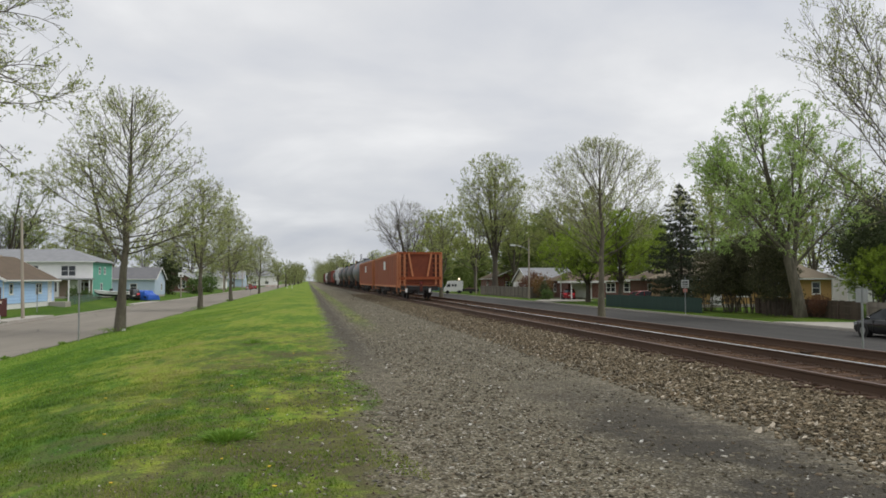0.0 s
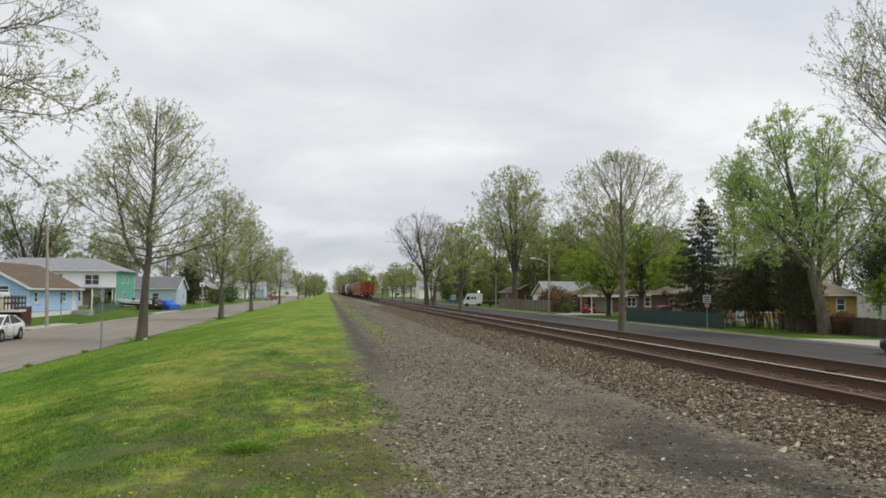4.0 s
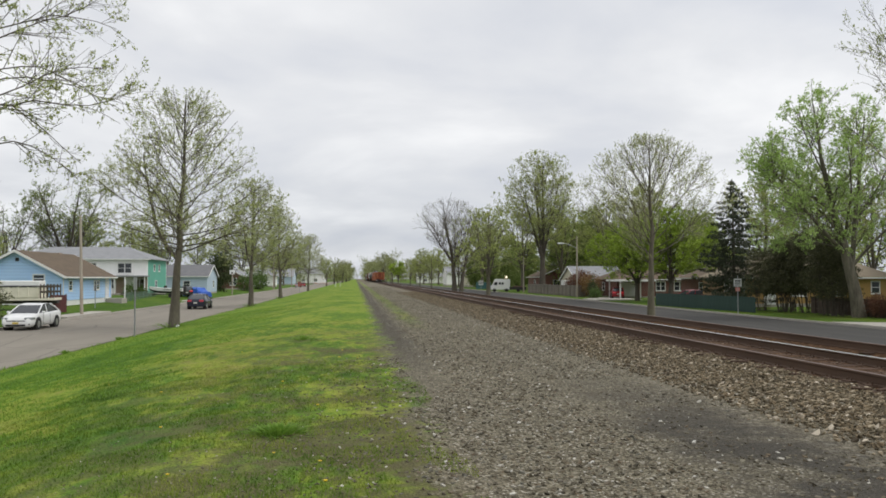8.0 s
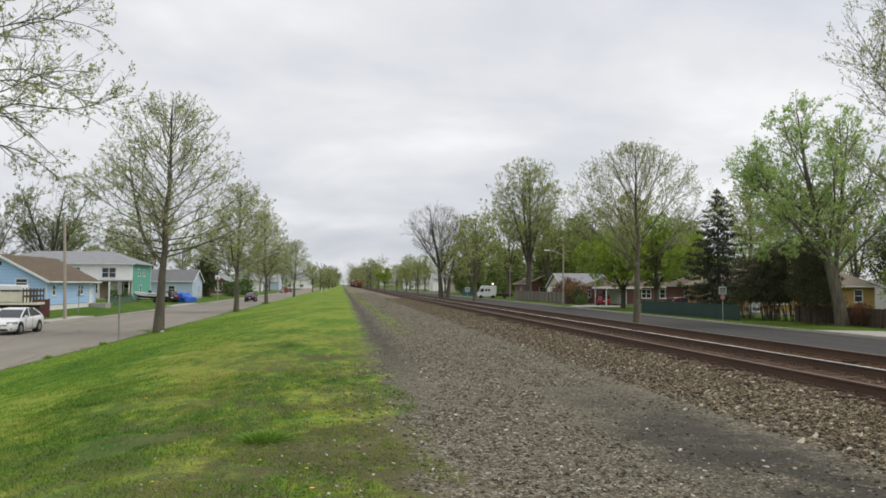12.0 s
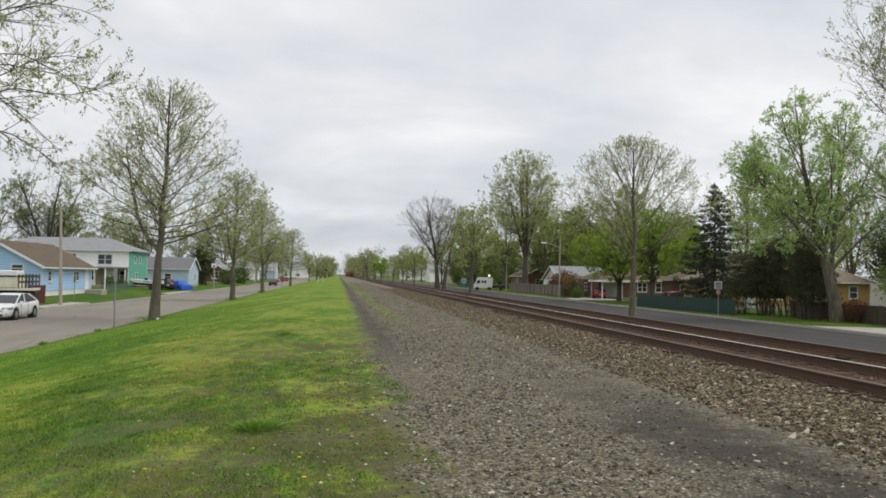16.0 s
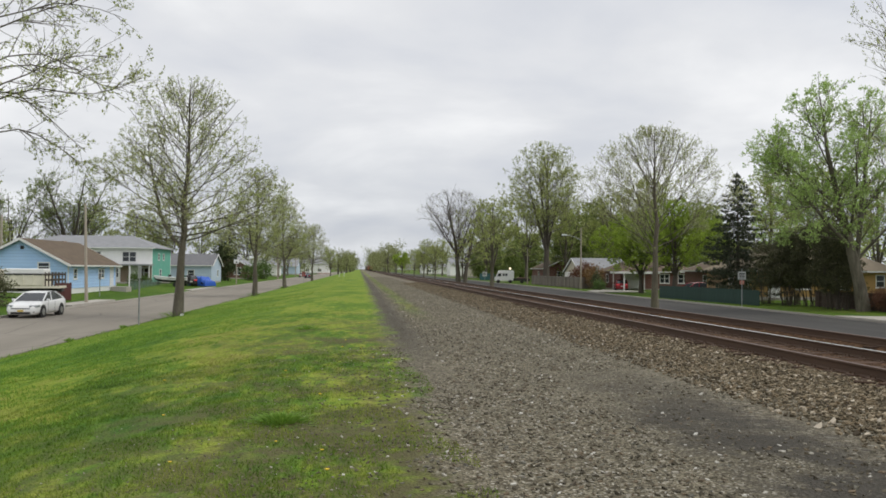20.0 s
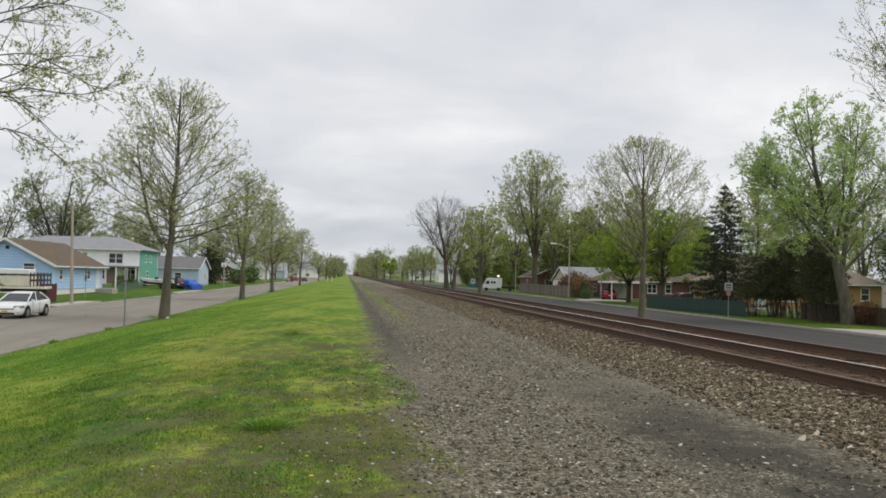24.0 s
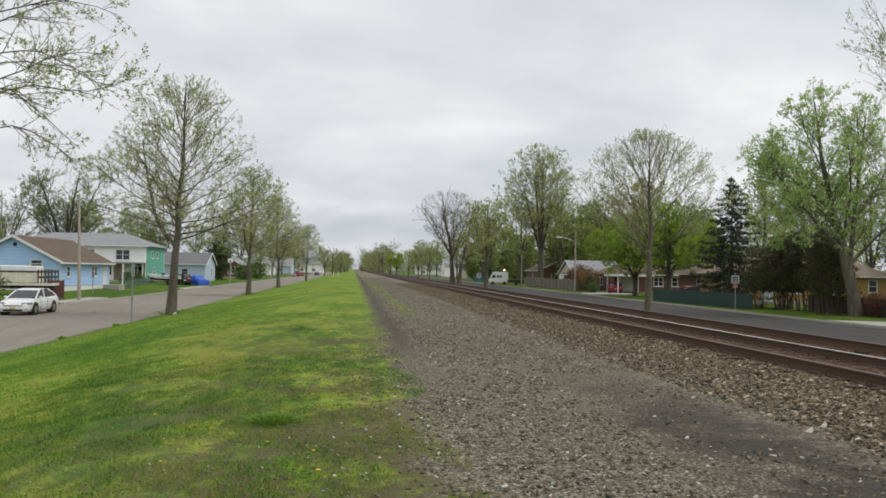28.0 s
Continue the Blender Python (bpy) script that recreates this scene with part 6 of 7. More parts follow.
house("brown-roofed house behind the garages", (-66.0, -50.0, 150.0, 162.0), -0.6, 2.6, 5.0, "x", CREAM, ROOF_BROWN, [("s", 8, 1.0, 1.6, 1.2)])

# beyond the railway
house("grey-roofed house with a white gable end", (36.8, 45.0, 127.5, 138.0), -1.15, 1.3, 3.6, "x", WHITE_SIDING, ROOF_GREY, [("s", 3, 1.0, 1.2, 1.2), ("w", 6, 1.0, 1.2, 1.1)], gable=CREAM, over=0.3)
g2 = house("low red brick house with a white garage door", (37.6, 49.0, 110.0, 120.0), -1.15, 1.5, 3.2, "x", BRICK, ROOF_BROWN, [("s", 6.6, 1.0, 1.3, 1.2), ("s", 9.5, 1.0, 1.6, 1.2), ("w", 6, 1.0, 1.0, 1.1)], plinth=0.12, hip=3.2)
door = part("garage_door", boxes((-5.3, -2.5, -5.06, -5.0, 0.12, 2.25)), WHITE, g2, "white panelled garage door")
for i in range(4):
    for j in range(4):
        part("door_panel", boxes((-5.2 + j * 0.68, -4.64 + j * 0.68, -5.085, -5.055, 0.22 + i * 0.5, 0.6 + i * 0.5)), WHITE, door)
car_port = thing("carport", pose(38.6, 107.0, -1.2), "white-posted flat carport before the brick house", "carport")
for x in (-2.3, 2.3):
    for y in (-2.3, 2.3):
        part("post", boxes((x - 0.07, x + 0.07, y - 0.07, y + 0.07, 0, 2.42)), WHITE, car_port)
part("fascia", boxes((-2.6, 2.6, -2.7, -2.62, 2.36, 2.62), (-2.68, -2.6, -2.7, 2.7, 2.36, 2.62), (2.6, 2.68, -2.7, 2.7, 2.36, 2.62)), WHITE, car_port)
part("roof", boxes((-2.6, 2.6, -2.62, 2.7, 2.42, 2.6)), ROOF_TAN, car_port)
house("red brick bungalow behind the green fence", (43.0, 56.0, 86.0, 100.0), -1.1, 1.7, 3.9, "y", BRICK, ROOF_BROWN, [("w", 2.5, 0.9, 1.8, 1.2), ("w", 7.5, 0.9, 1.8, 1.2), ("s", 3, 0.9, 1.6, 1.2)])
# The west wall's shade is painted: a browner siding than the front.
och = house("long ochre sided house with an end wall coloured brown for shade and tan roof", (37.3, 52.7, 72.0, 81.0), -1.15, 1.8, 4.0, "x", OCHRE, ROOF_TAN, [("s", 13.6, 1.3, 0.8, 1.1), ("s", 9.6, 1.1, 1.5, 1.2), ("s", 2.6, 0.3, 1.0, 2.05, WHITE), ("s", 5.6, 1.1, 1.5, 1.2), ("w", 3.4, 1.5, 0.9, 1.1)], over=0.45, hip=3.6, storey={"w": OCHRE_SHADED})
for x in (-7.72, 7.72):
    part("corner_trim", boxes((x - 0.07, x + 0.07, -4.56, -4.46, 0.3, 2.5)), WHITE, och)
house("low white outbuilding beyond the ochre house", (57.5, 64.0, 76.0, 82.0), -1.15, 1.4, 2.3, "x", WHITE_SIDING, ROOF_GREY, [("s", 1.5, 0.8, 1.4, 1.0)], over=0.3)
house("white two-storey house far beyond the railway", (34.0, 44.0, 292.0, 304.0), -1.0, 3.6, 6.0, "x", WHITE_SIDING, ROOF_GREY, [("s", 3, 1.0, 1.2, 1.2), ("s", 7, 1.0, 1.2, 1.2), ("w", 5, 1.0, 1.2, 1.2)])
house("cream house with a pale gable among trees", (37.0, 46.0, 255.0, 268.0), -1.0, 3.2, 7.0, "y", CREAM, ROOF_BROWN, [("s", 5, 4.2, 1.2, 1.2), ("s", 3, 1.0, 1.2, 1.2)])
house("white bungalow far down the dark street", (33.5, 48.0, 420.0, 432.0), -1.0, 2.4, 4.6, "x", WHITE_SIDING, ROOF_GREY, [("s", 4, 1.0, 1.6, 1.2)])
house("brick house among the trees", (42.0, 52.0, 176.0, 188.0), -1.0, 2.0, 4.2, "y", BRICK, ROOF_BROWN, [("s", 4, 1.0, 1.6, 1.2), ("w", 5, 1.0, 1.6, 1.2)])


# ---- poles, signs, fences ----
def utility_pole(x, y, height, label, lean=0.0, arm=True, r=0.16):
    top = thing("utility_pole", pose(x, y, land(x), 0, lean, 0), label, "pole", "utility poles")
    part("shaft", rod(bmesh.new(), (0, 0, -0.3), (0, 0, height), r, r * 0.62, 12), WOOD_POLE, top, smooth=False)
    if arm:
        c = part("crossarm", boxes((-0.9, 0.9, -0.05, 0.05, height - 0.6, height - 0.48)), WOOD_POLE, top)
        for u in (-0.8, -0.3, 0.3, 0.8):
            part("insulator", rod(bmesh.new(), (u, 0, height - 0.48), (u, 0, height - 0.36), 0.035, n=7), STEEL, c)
    return top


def wire(p, q, sag, label):
    n = 14
    pts = np.array([[p[i] + (q[i] - p[i]) * k / n for i in range(3)] for k in range(n + 1)])
    u = np.linspace(0, 1, n + 1)
    pts[:, 2] -= sag * 4 * u * (1 - u)
    V, F = tubes([(pts, np.full(n + 1, 0.012))], 4)
    tagged(piece("overhead_wire", V, F, DARK), label, "wire", "overhead wires")


utility_pole(-20.55, 62.0, 7.6, "pale weathered wooden pole beside the blue house", -1.6, False, 0.13)
utility_pole(-38.0, 88.0, 7.6, "dark wooden utility pole behind the blue house")
utility_pole(-20.9, 205.0, 8.5, "tall pale pole by the pale street", 0.0, True, 0.2)
utility_pole(-20.9, 262.0, 8.5, "tall pale pole by the pale street")
utility_pole(33.0, 152.0, 7.0, "thin utility pole beside the dark street", 0.0, False, 0.12)
utility_pole(31.8, 230.0, 8.0, "wooden utility pole by the dark street")
for z in (6.2, 5.7):
    wire((-95.0, 86.0, z + 0.5), (-38.0, 88.0, z), 0.5, "thin dark overhead wire")
    wire((-38.0, 88.0, z), (-20.75, 62.0, z - 0.35), 0.3, "thin dark overhead wire")
utility_pole(-24.0, 470.0, 13.0, "tall pole carrying wires over the railway")
utility_pole(38.0, 470.0, 13.0, "tall pole carrying wires over the railway")
for z in (11.4, 10.2):
    wire((-24.0, 470.0, z - 0.1), (38.0, 470.0, z), 0.6, "overhead wire crossing the railway")


def street_lamp(x, y, height):
    top = thing("street_lamp", pose(x, y, land(x)), "pale pole street lamp with a curved arm", "street lamp")
    part("pole", rod(bmesh.new(), (0, 0, -0.2), (0.02, 0, height + 1.3), 0.15, 0.07, 10), WOOD_POLE, top)
    bm = bmesh.new()
    pts = [(0, 0, height - 0.6), (-0.8, 0, height - 0.15), (-1.7, 0, height + 0.12), (-2.2, 0, height + 0.15)]
    for a, b in zip(pts, pts[1:]):
        rod(bm, a, b, 0.045, n=7)
    part("arm", bm, STEEL, top)
    head = boxes((-2.95, -2.1, -0.17, 0.17, height + 0.06, height + 0.27))
    h = part("lamp_head", head, mat("pale_lamp_housing", (0.66, 0.68, 0.66), (0.56, 0.58, 0.56), 3, 30, 0.5), top, bevel=0.06)
    part("lens", boxes((-2.85, -2.35, -0.13, 0.13, height + 0.0, height + 0.07)), HEAD_LAMP, h, bevel=0.02)


street_lamp(33.0, 114.5, 7.9)


def sign(x, y, h, label, plates, turn=0.0, z=None):
    top = thing("traffic_sign", pose(x, y, land(x) if z is None else z, 0, 0, turn), label, "sign", "street signs")
    bm = boxes((-0.03, 0.03, -0.012, 0.012, -0.2, h), (-0.03, -0.012, -0.04, 0.012, -0.2, h), (0.012, 0.03, -0.04, 0.012, -0.2, h))
    part("post", bm, STEEL, top)
    for w, z0, z1, m, bars in plates:
        p = part("plate", boxes((-w / 2, w / 2, -0.024, -0.018, z0, z1)), m, top, bevel=0.0)
        for b0, b1 in bars:
            part("marking", boxes((-w * 0.36, w * 0.36, -0.029, -0.0245, z0 + (z1 - z0) * b0, z0 + (z1 - z0) * b1)), DARK, p, "dark unreadable marking")
    return top


PINK = mat("pale_red_plate", (0.6, 0.25, 0.2), (0.5, 0.2, 0.16), 5, 40, 0.5)
SIGN_WHITE = mat("sign_white", (0.54, 0.55, 0.54), (0.46, 0.47, 0.46), 4, 40, 0.5, bump=0)
sign(30.7, 60.3, 3.05, "square white traffic sign with a small red plate below", [(0.6, 2.18, 2.82, SIGN_WHITE, ((0.62, 0.8), (0.36, 0.5), (0.14, 0.24))), (0.34, 1.8, 2.1, PINK, ())], -18)
sign(19.5, 25.0, 2.15, "white traffic sign on a steel post seen edge-on", [(0.46, 1.6, 2.1, STEEL, ())], -70, -0.85)
sign(-10.75, 39.9, 2.95, "thin grey sign post on the grass bank", [(0.45, 2.3, 2.9, STEEL, ())], 84)
sign(30.6, 190.0, 2.6, "pale square sign on a post", [(1.1, 1.2, 2.3, SIGN_WHITE, ((0.6, 0.75), (0.3, 0.45)))], 0)
sign(-11.2, 160.0, 2.4, "red-brown notice on a post by the bank", [(0.6, 1.3, 2.3, BOX_RED, ())], 0)
sign(-22.6, 71.5, 2.1, "slim dark mailbox post by the blue house", [(0.16, 1.5, 2.0, DARK, ())], 30)


def hoop(x, y):
    top = thing("basketball_hoop", pose(x, y, land(x)), "basketball hoop with a white backboard by the street", "basketball hoop")
    part("pole", rod(bmesh.new(), (0, 0, -0.2), (0, 0, 3.9), 0.11, 0.09, 10), WOOD_POLE, top)
    b = part("backboard", boxes((-0.42, 0.42, -0.20, -0.15, 3.5, 4.2)), WHITE, top)
    part("target_frame", boxes((-0.14, 0.14, -0.206, -0.2005, 3.6, 3.85)), DARK, b)
    bm = bmesh.new()
    for k in range(14):
        a, c = k * math.tau / 14, (k + 1) * math.tau / 14
        rod(bm, (0.23 * math.cos(a), -0.45 + 0.23 * math.sin(a), 3.6), (0.23 * math.cos(c), -0.45 + 0.23 * math.sin(c), 3.6), 0.012, n=4)
    part("rim", bm, ORANGE_RIB, top)


hoop(-20.9, 137.0)
hoop(-25.7, 215.0)


def fence(label, p, q, height, board, material, post=2.4, gap=0.01, thick=0.03, seed=1, z=None, even=False, parent_name="fence"):
    """Boards side by side between posts with two rails behind them."""
    p, q = Vector((*p, 0)), Vector((*q, 0))
    d = q - p
    n = d.length
    top = thing(parent_name, pose(p.x, p.y, land(p.x) if z is None else z, 0, 0, math.degrees(math.atan2(d.y, d.x))), label, "fence")
    rng = random.Random(seed)
    me = bpy.data.meshes.new("board")
    bm = boxes((0, board - gap, -thick / 2, thick / 2, 0.03, height))
    bm.to_mesh(me)
    bm.free()
    me.materials.append(material)
    k = 0.0
    while k + board < n:
        same("board", me, pose(k, rng.uniform(-0.008, 0.008), 0 if even else rng.uniform(-0.03, 0.03)), top)
        k += board
    pm = bpy.data.meshes.new("post")
    bm = boxes((-0.05, 0.05, 0.02, 0.12, -0.3, height - 0.05))
    bm.to_mesh(pm)
    bm.free()
    pm.materials.append(material)
    k = 0.0
    while k <= n:
        same("post", pm, pose(k, 0, 0), top)
        k += post
    part("rail", boxes((0, n, 0.02, 0.06, 0.35, 0.44)), material, top)
    part("rail", boxes((0, n, 0.02, 0.06, height - 0.4, height - 0.31)), material, top)
    return top


FENCE_GREEN = mat("dark_green_screen", (0.017, 0.040, 0.034), (0.040, 0.072, 0.060), 0.9, 6, 0.9, piece=0.06)
FENCE_BROWN = mat("dark_brown_boards", (0.06, 0.044, 0.034), (0.105, 0.078, 0.06), 2, 25, 0.95, piece=0.2, stretch=(1, 1, 0.15))
fence("dark green screened chain-link fence by the verge", (31.2, 79.0), (32.6, 61.0), 1.3, 0.5, FENCE_GREEN, 2.5, 0.0, 0.02, even=True)
fence("weathered grey board fence on a corner lot", (33.6, 115.5), (33.6, 151.0), 1.75, 0.3, FENCE_GREY)
fence("weathered grey board fence on a corner lot", (33.6, 115.5), (37.5, 116.5), 1.75, 0.3, FENCE_GREY)
fence("dark brown board fence under the trees", (36.3, 46.5), (36.3, 59.5), 1.3, 0.25, FENCE_BROWN)
fence("tan board fence beside a driveway", (35.2, 36.0), (36.0, 45.8), 1.3, 0.25, FENCE_GREY)
fence("low chain-link fence across the front lawn", (-24.0, 86.0), (-26.5, 109.0), 0.95, 0.5, mat("dull_green_wire", (0.10, 0.16, 0.12), (0.13, 0.19, 0.14), 3, 40, 0.8), 3.0, 0.36, 0.02, even=True)
fence("teal board fence far along the dark street", (31.8, 205.0), (36.0, 206.0), 1.8, 0.3, mat("teal_boards", (0.05, 0.13, 0.14), (0.04, 0.10, 0.11), 2, 25, 0.8))
fence("maroon board gate beside the truck", (-22.6, 61.5), (-22.3, 64.0), 1.35, 0.3, mat("maroon_boards", (0.10, 0.03, 0.028), (0.075, 0.024, 0.022), 2, 25, 0.8))


def flat_piece(name, pts, z, label, material=CONCRETE, thick=0.25):
    bm = bmesh.new()
    slab(bm, pts, "z", z - thick, z)
    return tagged(part(name, bm, material), label, name, kind="structure")


flat_piece("driveway", [(-20.05, 57.6), (-20.05, 67.4), (-24.6, 68.0), (-24.6, 58.2)], -1.12, "pale concrete driveway apron")
flat_piece("driveway", [(-20.05, 97.0), (-20.05, 113.5), (-24.5, 115.5), (-24.5, 104.0)], -1.15, "pale concrete driveway apron")
flat_piece("driveway", [(30.1, 37.5), (34.8, 38.5), (34.8, 45.0), (30.1, 47.0)], -1.18, "pale concrete driveway apron")
flat_piece("driveway", [(30.1, 96.5), (37.5, 99.5), (37.5, 109.9), (34.2, 109.9), (30.1, 101.5)], -1.15, "pale concrete driveway to a garage")


def barrier(x, y, turn, label):
    top = thing("road_barrier", pose(x, y, -1.35, 0, 0, turn), label, "barrier", "roadwork barriers")
    for s in (-0.7, 0.7):
        part("leg", boxes((s - 0.04, s + 0.04, -0.25, 0.25, 0, 0.06), (s - 0.03, s + 0.03, -0.03, 0.03, 0, 1.05)), STEEL, top)
    for z in (0.45, 0.8):
        b = part("board", boxes((-0.95, 0.95, -0.05, -0.03, z, z + 0.22)), WHITE, top)
        for k in range(4):
            part("stripe", boxes((-0.9 + k * 0.48, -0.66 + k * 0.48, -0.056, -0.0505, z + 0.005, z + 0.215)), ORANGE_RIB, b)


for x, y, a in ((-13.0, 352.0, 5), (-14.6, 356.0, -8), (-16.2, 349.0, 12), (-17.6, 358.0, 0)):
    barrier(x, y, a, "orange and white roadwork barrier across the far street")


def marker_post(x, y, h):
    top = thing("marker_post", pose(x, y, land(x), 0, 4, 0), "short white marker post on the bank", "post", "marker posts")
    part("post", boxes((-0.06, 0.06, -0.03, 0.03, -0.2, h)), WHITE, top, bevel=0.01)
    part("cap", boxes((-0.065, 0.065, -0.035, 0.035, h, h + 0.04)), DARK, top)


marker_post(-5.2, 205.0, 1.2)
marker_post(-3.6, 188.0, 1.0)
lamp = thing("yard_lamp", pose(34.2, 176.0, land(34.2)), "lit yard lamp on a post behind the van", "lamp")
part("post", rod(bmesh.new(), (0, 0, -0.2), (0, 0, 2.9), 0.06, 0.05, 8), DARK, lamp)
bm = bmesh.new()
bmesh.ops.create_icosphere(bm, subdivisions=2, radius=0.24, matrix=Matrix.Translation((0, 0, 3.08)))
part("globe", bm, glow_mat("lamp_globe", (1.0, 0.82, 0.58), 1.6), lamp)


# ---- other trees, shrubs ----
def fork(n, z0, z1, spread, r0, r1, start=0.0, lean=0.0, foot=(0, 0)):
    """n limbs that leave the stem at z0 and spread to z1."""
    out = []
    for k in range(n):
        a = start + k * math.tau / n
        c, s = math.cos(a) * spread, math.sin(a) * spread
        out.append(([(foot[0], foot[1], z0), (foot[0] + lean * 0.4 + c * 0.35, foot[1] + s * 0.35, z0 + (z1 - z0) * 0.35), (foot[0] + lean * 0.8 + c * 0.7, foot[1] + s * 0.7, z0 + (z1 - z0) * 0.7), (foot[0] + lean + c, foot[1] + s, z1)], r0, r1))
    return out


# the great pale-leaved tree with the leaning thick trunk
LEAFY = [(2.0, (0.15, 0.97), (30, 58), 0.46, (0.6, 2.8), 0.14, 0.12, 0.6), (3.0, (0.10, 1.0), (28, 58), 0.52, (0.35, 1.2), 0.14, 0.15, 0.65), (4.2, (0.10, 1.0), (25, 60), 0.55, (0.18, 0.55), 0.2, 0.15, 0.7)]
outline = [(-3.4, 0, 9.9, 6.0, 5.8, 5.6), (-1.0, 0, 7.8, 5.8, 5.4, 3.5), (-3.2, 0, 13.6, 4.0, 3.6, 3.2), (1.8, 0, 11.4, 4.2, 4.4, 4.6)]
limbs = [([(0.35, 0, 0), (0.1, 0, 2.0), (-0.35, 0, 4.0), (-1.15, 0, 6.0), (-1.6, 0, 8.2), (-2.2, 0.1, 11.0), (-2.9, 0, 15.2)], 0.43, 0.03), ([(-0.2, 0, 3.5), (0.3, 0.4, 6.4), (1.0, 0.8, 9.4), (1.6, 0.8, 14.8)], 0.2, 0.03), ([(0.4, 0.5, 6.8), (1.9, -0.4, 9.6), (3.2, -0.8, 12.8)], 0.09, 0.02), ([(0.9, 0.7, 8.8), (0.2, -0.4, 11.4), (-0.2, -0.8, 14.6)], 0.07, 0.02), ([(-0.5, 0, 4.4), (-2.8, -0.4, 6.4), (-5.0, -0.6, 8.6), (-6.8, -0.6, 11.0)], 0.16, 0.02), ([(-1.3, 0, 7.4), (-4.0, 0.8, 9.5), (-6.0, 1.2, 12.2)], 0.10, 0.02), ([(-0.2, 0, 3.6), (1.6, -0.6, 5.8), (3.8, -0.8, 8.0), (5.0, -0.8, 10.0)], 0.12, 0.02),
         ([(-0.9, 0, 5.4), (-1.4, -1.8, 7.2), (-2.4, -3.4, 9.4), (-3.0, -4.0, 11.5)], 0.11, 0.02), ([(-0.9, 0, 5.6), (-1.2, 1.8, 7.6), (-2.0, 3.4, 9.6), (-2.6, 4.2, 12.0)], 0.11, 0.02), ([(-1.6, 0, 8.6), (-0.6, -1.2, 10.6), (0.2, -1.8, 13.0)], 0.08, 0.02), ([(-1.8, 0.1, 9.8), (-3.6, -0.6, 12.0), (-4.6, -0.8, 14.6)], 0.07, 0.02), ([(0.2, 0.3, 6.0), (2.2, 1.8, 8.4), (4.0, 2.4, 10.6)], 0.08, 0.02), ([(-1.2, 0, 6.8), (-4.0, -1.6, 7.4), (-6.4, -2.0, 7.0), (-7.8, -2.2, 6.2)], 0.07, 0.015), ([(-0.6, 0, 4.8), (-2.6, 1.4, 5.6), (-4.6, 2.0, 5.8), (-5.8, 2.2, 5.2)], 0.07, 0.015)]
great = make_tree("great_tree", 31, limbs, outline, "tall leaning tree with pale green spring leaves", BARK_PALE, LEAF_PALE, [(3.2,) + LEAFY[0][1:]] + LEAFY[1:], 4.6, 0.078, TWIG, 3.4, 1.2, droop=0.3)
place(great, 35.2, 52.0)

# bright green maple behind the bare street tree
outline = [(0, 0, 6.6, 6.8, 6.8, 3.8), (-3.4, 0, 5.2, 4.4, 4.6, 2.7), (3.2, 0, 5.4, 4.4, 4.6, 2.9), (0, 0, 8.4, 4.6, 4.6, 2.8)]
limbs = [([(0, 0, 0), (0.1, 0, 1.6), (0.1, 0.1, 4), (0, 0.1, 10)], 0.3, 0.03)] + fork(6, 2.2, 8.6, 3.4, 0.13, 0.02) + scaffold(42, 22, 2.2, 8.0, outline, 82, 25, 0.06, 0.03)
maple = make_tree("maple_tree", 41, limbs, outline, "bright green maple in fresh leaf", BARK_DARK, LEAF_FRESH, LEAFY, 6.0, 0.105, None, 1.8)
place(maple, 37.0, 89.0)
again(maple, 35.2, 95.2, 120, 0.92, "yellow-green maple on the verge beside the garage drive")
again(maple, 40.6, 50.0, 200, 0.46, "small fresh green maple before dark evergreens")

# tall tree with a round, half-open crown
outline = [(0, 0, 18.5, 9.4, 9.4, 8.0), (0, 0, 14.5, 9.2, 9.2, 5.4), (0, 0, 24.5, 5.6, 5.6, 3.2)]
limbs = [([(0, 0, 0), (0, 0, 4), (0.2, 0, 8), (0.1, 0, 15), (0.2, 0, 26)], 0.6, 0.04)] + fork(5, 6.0, 22, 4.2, 0.27, 0.03, 0.4) + scaffold(53, 28, 7.0, 22, outline, 74, 18, 0.10, 0.04)
BROAD = [(1.1, (0.15, 0.97), (30, 55), 0.46, (1.0, 4.5), 0.18, 0.12, 0.6), (1.9, (0.10, 1.0), (28, 55), 0.52, (0.6, 2.2), 0.18, 0.14, 0.65), (2.6, (0.10, 1.0), (25, 55), 0.55, (0.3, 1.0), 0.22, 0.15, 0.7)]
tall = make_tree("tall_tree", 52, limbs, outline, "very tall tree with a pale green round crown", BARK_DARK, LEAF_OLIVE, BROAD, 3.3, 0.12, TWIG, 6.5, least=0.006)
place(tall, 36.3, 150.0)

# two stems side by side on the strip beside the line: one bare and domed, one in pale leaf
outline = [(-1.0, 0, 11.6, 5.8, 5.8, 4.4), (-3.0, 0, 11.0, 4.2, 4.4, 3.4)]
limbs = [([(0, 0, 0), (-0.1, 0, 3), (-0.4, 0, 6), (-1.2, 0, 9.5), (-2.0, 0, 15.4)], 0.42, 0.03)] + fork(6, 4.6, 13.0, 5.0, 0.13, 0.02, 0.2, -1.0) + scaffold(64, 26, 6.0, 13.4, outline, 84, 20, 0.06, 0.02)
bare = make_tree("domed_tree", 63, limbs, outline, "tree with a bare rounded grey crown", BARK_DARK, LEAF_OLIVE, [(1.7,) + BROAD[0][1:], (2.8,) + BROAD[1][1:], (3.2,) + BROAD[2][1:]], 0.15, 0.10, TWIG_MAUVE, 4.5, least=0.006)
place(bare, 17.5, 138.0, 0, 1.04)
outline = [(1.4, 0, 8.4, 4.4, 4.4, 6.0), (2.4, 0, 11.4, 3.8, 3.8, 3.4)]
